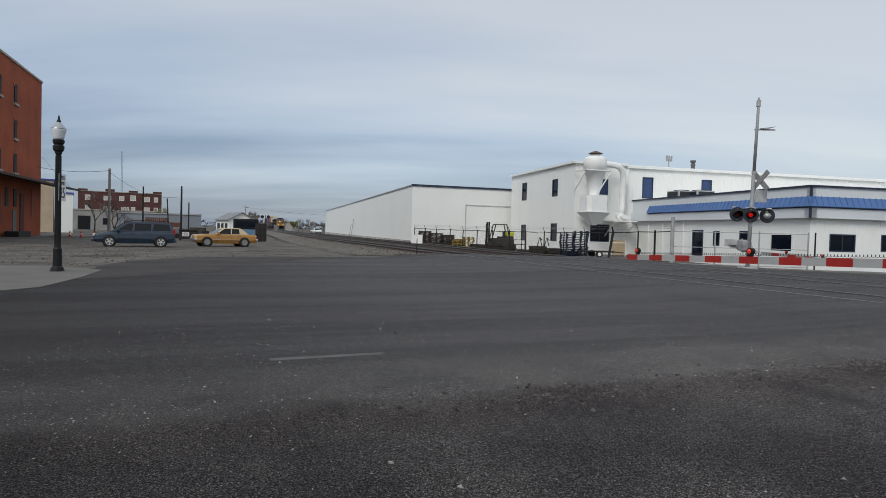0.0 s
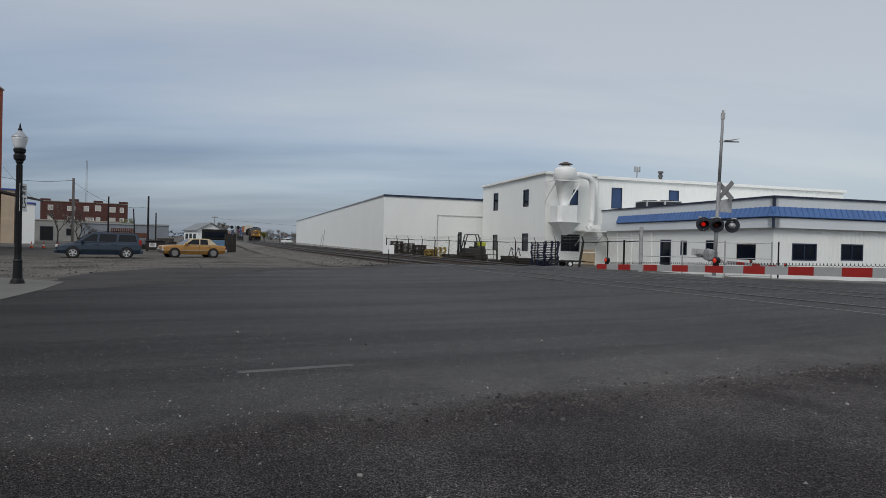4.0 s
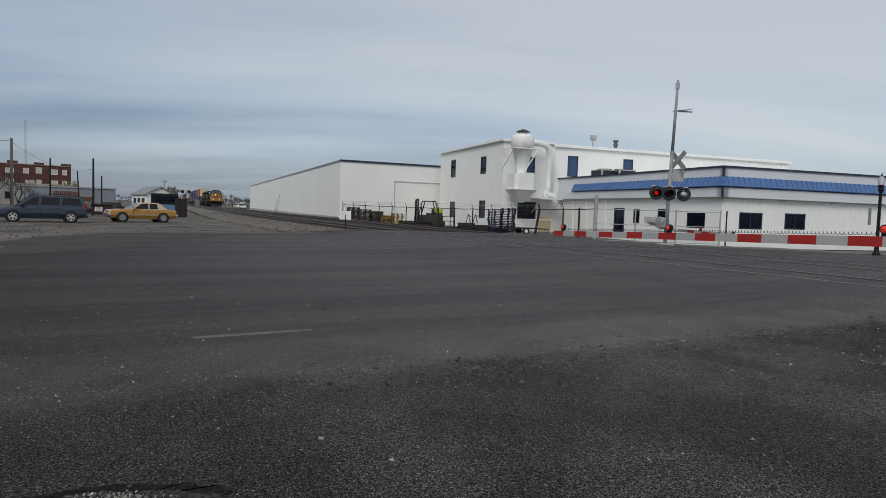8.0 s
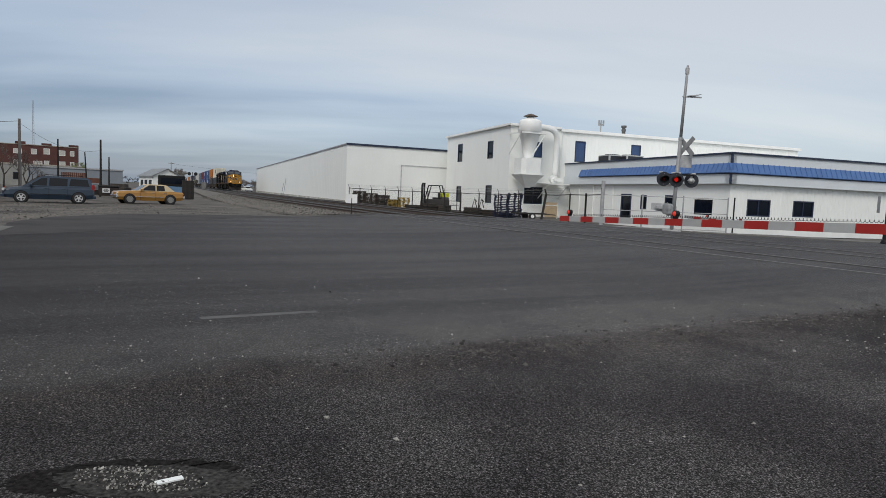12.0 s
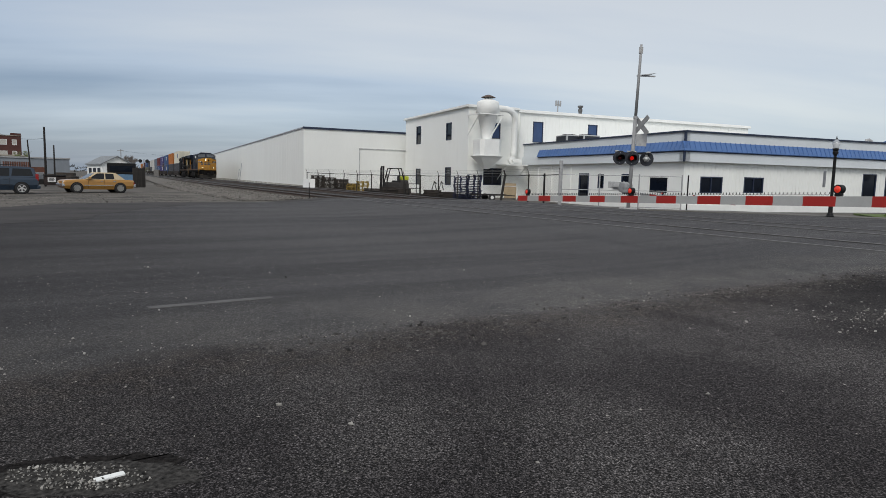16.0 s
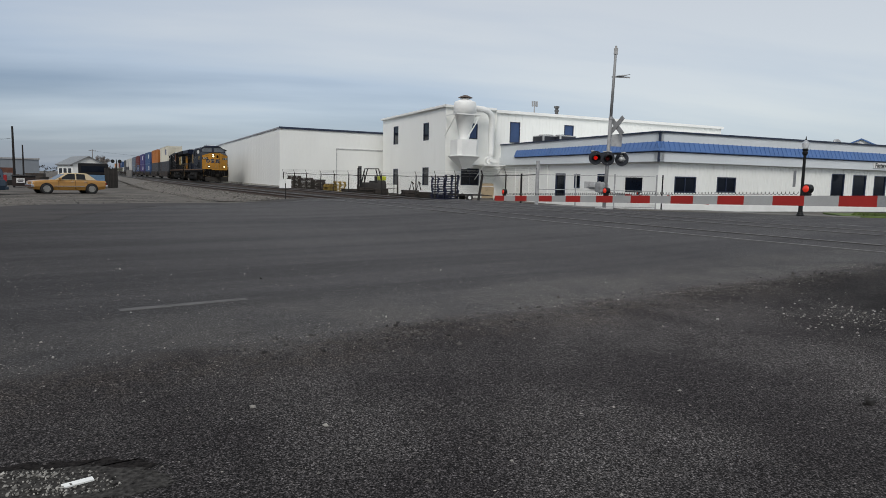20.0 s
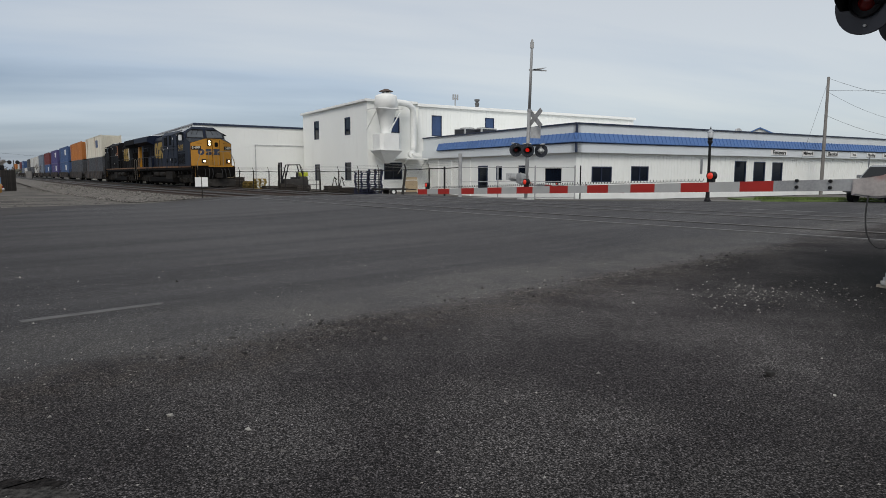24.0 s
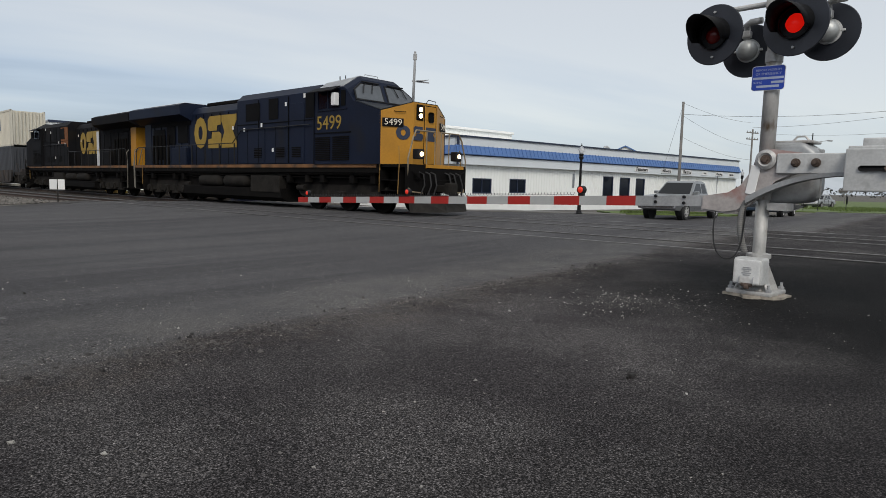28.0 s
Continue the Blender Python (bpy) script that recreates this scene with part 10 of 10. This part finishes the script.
def tree(name, label, x, y, z, h, spread, leaf, seed, leaves=900, leaf_size=0.12, twig_levels=4, trunk_r=0.16, group="", stem=0.3, bark=None):
    """Tapered trunk, forking limbs, and a crown of small leaves along the twigs."""
    T = thing(name, label, "tree", pose(x, y, z), group=group)
    rnd = random.Random(seed)
    bm, tips = bmesh.new(), []

    def grow(p, d, ln, r, level):
        q = p + d * ln
        cyl(bm, p, q, r, r * 0.62, n=6 if level < 2 else 4, caps=False)
        if level >= 2:
            tips.append((p, q))
        if level == twig_levels:
            return
        for _ in range(3 if level < 3 else 2 + rnd.randint(0, 1)):
            nd = (d + Vector((rnd.uniform(-1, 1), rnd.uniform(-1, 1), rnd.uniform(-0.25, 0.7))) * spread).normalized()
            grow(q, nd, ln * rnd.uniform(0.6, 0.85), r * 0.6, level + 1)

    grow(Vector((0, 0, 0)), Vector((0.03, 0.02, 1)).normalized(), h * stem, trunk_r, 0)
    part("trunk", bm, bark or BRANCH, T, "forking trunk and limbs")
    vs, fs = [], []
    for _ in range(leaves):
        a, b = tips[rnd.randrange(len(tips))]
        c = a.lerp(b, rnd.random()) + Vector((rnd.gauss(0, 0.15), rnd.gauss(0, 0.15), rnd.gauss(0, 0.15))) * h * 0.08
        e = Euler((rnd.uniform(0, 6), rnd.uniform(0, 6), rnd.uniform(0, 6))).to_matrix()
        s = leaf_size * rnd.uniform(0.6, 1.4)
        k = len(vs)
        vs += [tuple(c + e @ Vector(v) * s) for v in ((-0.5, 0, 0), (0, -0.3, 0.08), (0.5, 0, 0), (0, 0.3, 0.08))]
        fs.append((k, k + 1, k + 2, k + 3))
    if vs:
        me = bpy.data.meshes.new("crown")
        me.from_pydata(vs, [], fs)
        me.materials.append(leaf)
        ob = new("crown", me)
        ob.parent = T
        ob["label"] = "thin crown of small leaves and buds"
    return T


tree("bare_tree", "bare spreading tree behind the utility pole", -36.4, 72.6, -0.7, 4.9, 0.85, LEAF_DULL, 2, 2200, 0.05, 6, 0.11, "", 0.24)
tree("budding_tree", "tree in early leaf behind the gabled shed", -36.5, 128, -0.7, 6.0, 0.6, LEAF_DULL, 3, 5200, 0.10, 5, 0.1, "", 0.24, FAR_BARK)
tree("budding_tree", "tree in early leaf beside the low shed", -61, 141, -0.7, 6.5, 0.6, LEAF_SPRING, 4, 6000, 0.11, 5, 0.1, "", 0.24, FAR_BARK)
tree("budding_tree", "tree in early leaf near the railway signal", -55, 185, -0.7, 5.5, 0.6, LEAF_SPRING, 6, 5200, 0.13, 5, 0.1, "", 0.24, FAR_BARK)
tree("bare_tree", "bare tree beside the tan shop", -59.5, 112, -0.7, 7.0, 0.6, LEAF_DULL, 7, 600, 0.1, 5)
tree("budding_tree", "yellow-green bush by the far tracks", -48, 214, -0.7, 4.2, 0.8, mat("yellow_green_leaf", (0.20, 0.20, 0.03), 0.7, vary=0.4), 9, 1800, 0.3)
tree("bare_tree", "bare tree behind the utility poles", 84, 55, -0.7, 7.5, 0.6, LEAF_DULL, 10, 600, 0.12, 5)
for i in range(26):
    rr = random.Random(100 + i)
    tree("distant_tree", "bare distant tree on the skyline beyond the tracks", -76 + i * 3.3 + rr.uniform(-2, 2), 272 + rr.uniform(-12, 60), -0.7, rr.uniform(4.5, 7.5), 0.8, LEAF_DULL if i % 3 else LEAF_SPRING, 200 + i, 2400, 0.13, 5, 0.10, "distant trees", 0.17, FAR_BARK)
for i in range(9):
    rr = random.Random(700 + i)
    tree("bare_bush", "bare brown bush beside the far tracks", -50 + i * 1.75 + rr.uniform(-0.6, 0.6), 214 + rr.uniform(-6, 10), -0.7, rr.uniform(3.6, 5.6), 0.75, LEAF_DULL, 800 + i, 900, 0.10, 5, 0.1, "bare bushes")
for i in range(14):
    rr = random.Random(300 + i)
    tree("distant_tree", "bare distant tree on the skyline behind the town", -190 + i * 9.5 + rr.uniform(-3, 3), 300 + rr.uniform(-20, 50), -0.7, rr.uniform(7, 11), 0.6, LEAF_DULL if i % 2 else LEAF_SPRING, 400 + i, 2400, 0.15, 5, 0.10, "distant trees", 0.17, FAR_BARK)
for i in range(12):
    rr = random.Random(500 + i)
    tree("distant_tree", "distant tree beyond the side street lawn", 105 + i * 9 + rr.uniform(-3, 3), 95 - i * 7 + rr.uniform(-6, 6), -0.7, rr.uniform(5, 8), 0.6, LEAF_SPRING if i % 3 else LEAF_DULL, 600 + i, 1200, 0.15, 5, 0.10, "distant trees", 0.17, FAR_BARK)


def treeline():
    """A low uneven band of far woods all round the plain."""
    rnd = random.Random(9)
    vs, fs = [], []
    for i in range(16000):
        a = rnd.uniform(0, 2 * math.pi)
        r = 620 + rnd.uniform(-40, 120)
        hh = 6.5 + 3.5 * noise.noise(Vector((a * 14, 0.3, 0))) + 1.5 * noise.noise(Vector((a * 60, 1.3, 0)))
        c = Vector((r * math.sin(a), r * math.cos(a), rnd.random() ** 0.7 * max(2.0, hh) - 0.7))
        e = Euler((rnd.uniform(0, 6), rnd.uniform(0, 6), rnd.uniform(0, 6))).to_matrix()
        s = rnd.uniform(0.9, 2.5)
        k = len(vs)
        vs += [tuple(c + e @ Vector(v) * s) for v in ((-0.5, 0, 0), (0, -0.4, 0.1), (0.5, 0, 0), (0, 0.4, 0.1))]
        fs.append((k, k + 1, k + 2, k + 3))
    me = bpy.data.meshes.new("far_woods")
    me.from_pydata(vs, [], fs)
    me.materials.append(mat("far_woods", (0.05, 0.052, 0.05), 0.95, vary=0.3, scale=0.05, fine=0.4, bump=0))
    tagged(new("far_woods", me), "low hazy band of far bare woods", "woods", kind="stuff")


treeline()


def grass_blades():
    rnd = random.Random(17)
    vs, fs = [], []
    zones = [((26.0, 26.5), (30.8, 24.0), (32.8, 25.0), (28.0, 28.4), 3600, 0.12), ((50, 28.0), (62, 27), (72, 38), (58, 36), 2600, 0.22)]
    for a, b, c, d, n, hgt in zones:
        for _ in range(n):
            u, v = rnd.random(), rnd.random()
            x = (a[0] * (1 - u) + b[0] * u) * (1 - v) + (d[0] * (1 - u) + c[0] * u) * v
            y = (a[1] * (1 - u) + b[1] * u) * (1 - v) + (d[1] * (1 - u) + c[1] * u) * v
            z = ground_z(x, y) + 0.04
            w, t, h = 0.03, rnd.uniform(0, 6.3), hgt * rnd.uniform(0.4, 1.2)
            k = len(vs)
            vs += [(x - w * math.cos(t), y - w * math.sin(t), z), (x + w * math.cos(t), y + w * math.sin(t), z), (x + rnd.uniform(-0.05, 0.05), y + rnd.uniform(-0.05, 0.05), z + h)]
            fs.append((k, k + 1, k + 2))
    me = bpy.data.meshes.new("grass_tufts")
    me.from_pydata(vs, [], fs)
    me.materials.append(GRASS)
    tagged(new("grass_tufts", me), "uneven tufts of spring grass", "grass", kind="stuff")


grass_blades()


def right_bits():
    S = thing("stop_sign", "pale back of an eight-sided road sign on a post", "road sign", pose(47.2, 36.9, ground_z(47.2, 36.9), 0, 0, 42))
    bm = bmesh.new(); cyl(bm, (0, 0, 0), (0, 0, 2.9), 0.03, n=6); part("post", bm, GALV, S)
    bm = bmesh.new(); cyl(bm, (0, -0.04, 2.6), (0, -0.03, 2.6), 0.42, n=8); part("plate", bm, GALV, S)
    A = thing("yard_light", "dark tapered street light pole beyond the lawn", "street lamp", pose(76.8, 47.0, -0.6))
    bm = bmesh.new(); cyl(bm, (0, 0, 0), (0, 0, 9.0), 0.09, 0.06, n=8); part("pole", bm, BLACK, A)
    bm = bmesh.new(); tube(bm, [(0, 0, 7.6), (0.6, -0.3, 8.0), (1.8, -0.9, 8.2)], 0.04, 6); rbox(bm, 1.6, 2.3, -1.1, -0.8, 8.1, 8.25, 0.04); part("arm", bm, GALV, A)
    U = thing("machinery", "tan and yellow machine on the far yard", "machine", pose(55.5, 39.5, ground_z(55.5, 39.5), 0, 0, 40))
    bm = bmesh.new(); rbox(bm, -1.0, 1.0, -0.6, 0.6, 0.4, 1.6, 0.08); part("casing", bm, mat("tan_casing", (0.35, 0.31, 0.22), 0.7), U)
    bm = bmesh.new(); rbox(bm, -0.6, 0.4, -0.45, 0.45, 1.6, 2.3, 0.1); part("cowl", bm, YELLOW_PAINT, U)
    for s in (-1, 1):
        bm = bmesh.new(); cyl(bm, (0.5, s * 0.6, 0.4), (0.5, s * 0.75, 0.4), 0.4, n=16); part("wheel", bm, TYRE, U)
    for i, (x, y) in enumerate(((49.5, 30.6), (50.6, 30.1), (53.6, 29.6))):
        P = thing("small_post_sign", "small white sign panel on a thin post", "sign", pose(x, y, ground_z(x, y), 0, 0, 40), group="small signs")
        bm = bmesh.new(); cyl(bm, (0, 0, 0), (0, 0, 1.9 - 0.3 * i), 0.03, n=6); part("post", bm, BLACK, P)
        bm = bmesh.new(); box(bm, -0.25, 0.25, -0.05, -0.03, 1.2 - 0.3 * i, 1.8 - 0.3 * i); part("panel", bm, SIGN_WHITE if i < 2 else BLACK, P)


right_bits()


def motions():
    train_motion()
    blink_motion()
    pickup_motion()


motions()
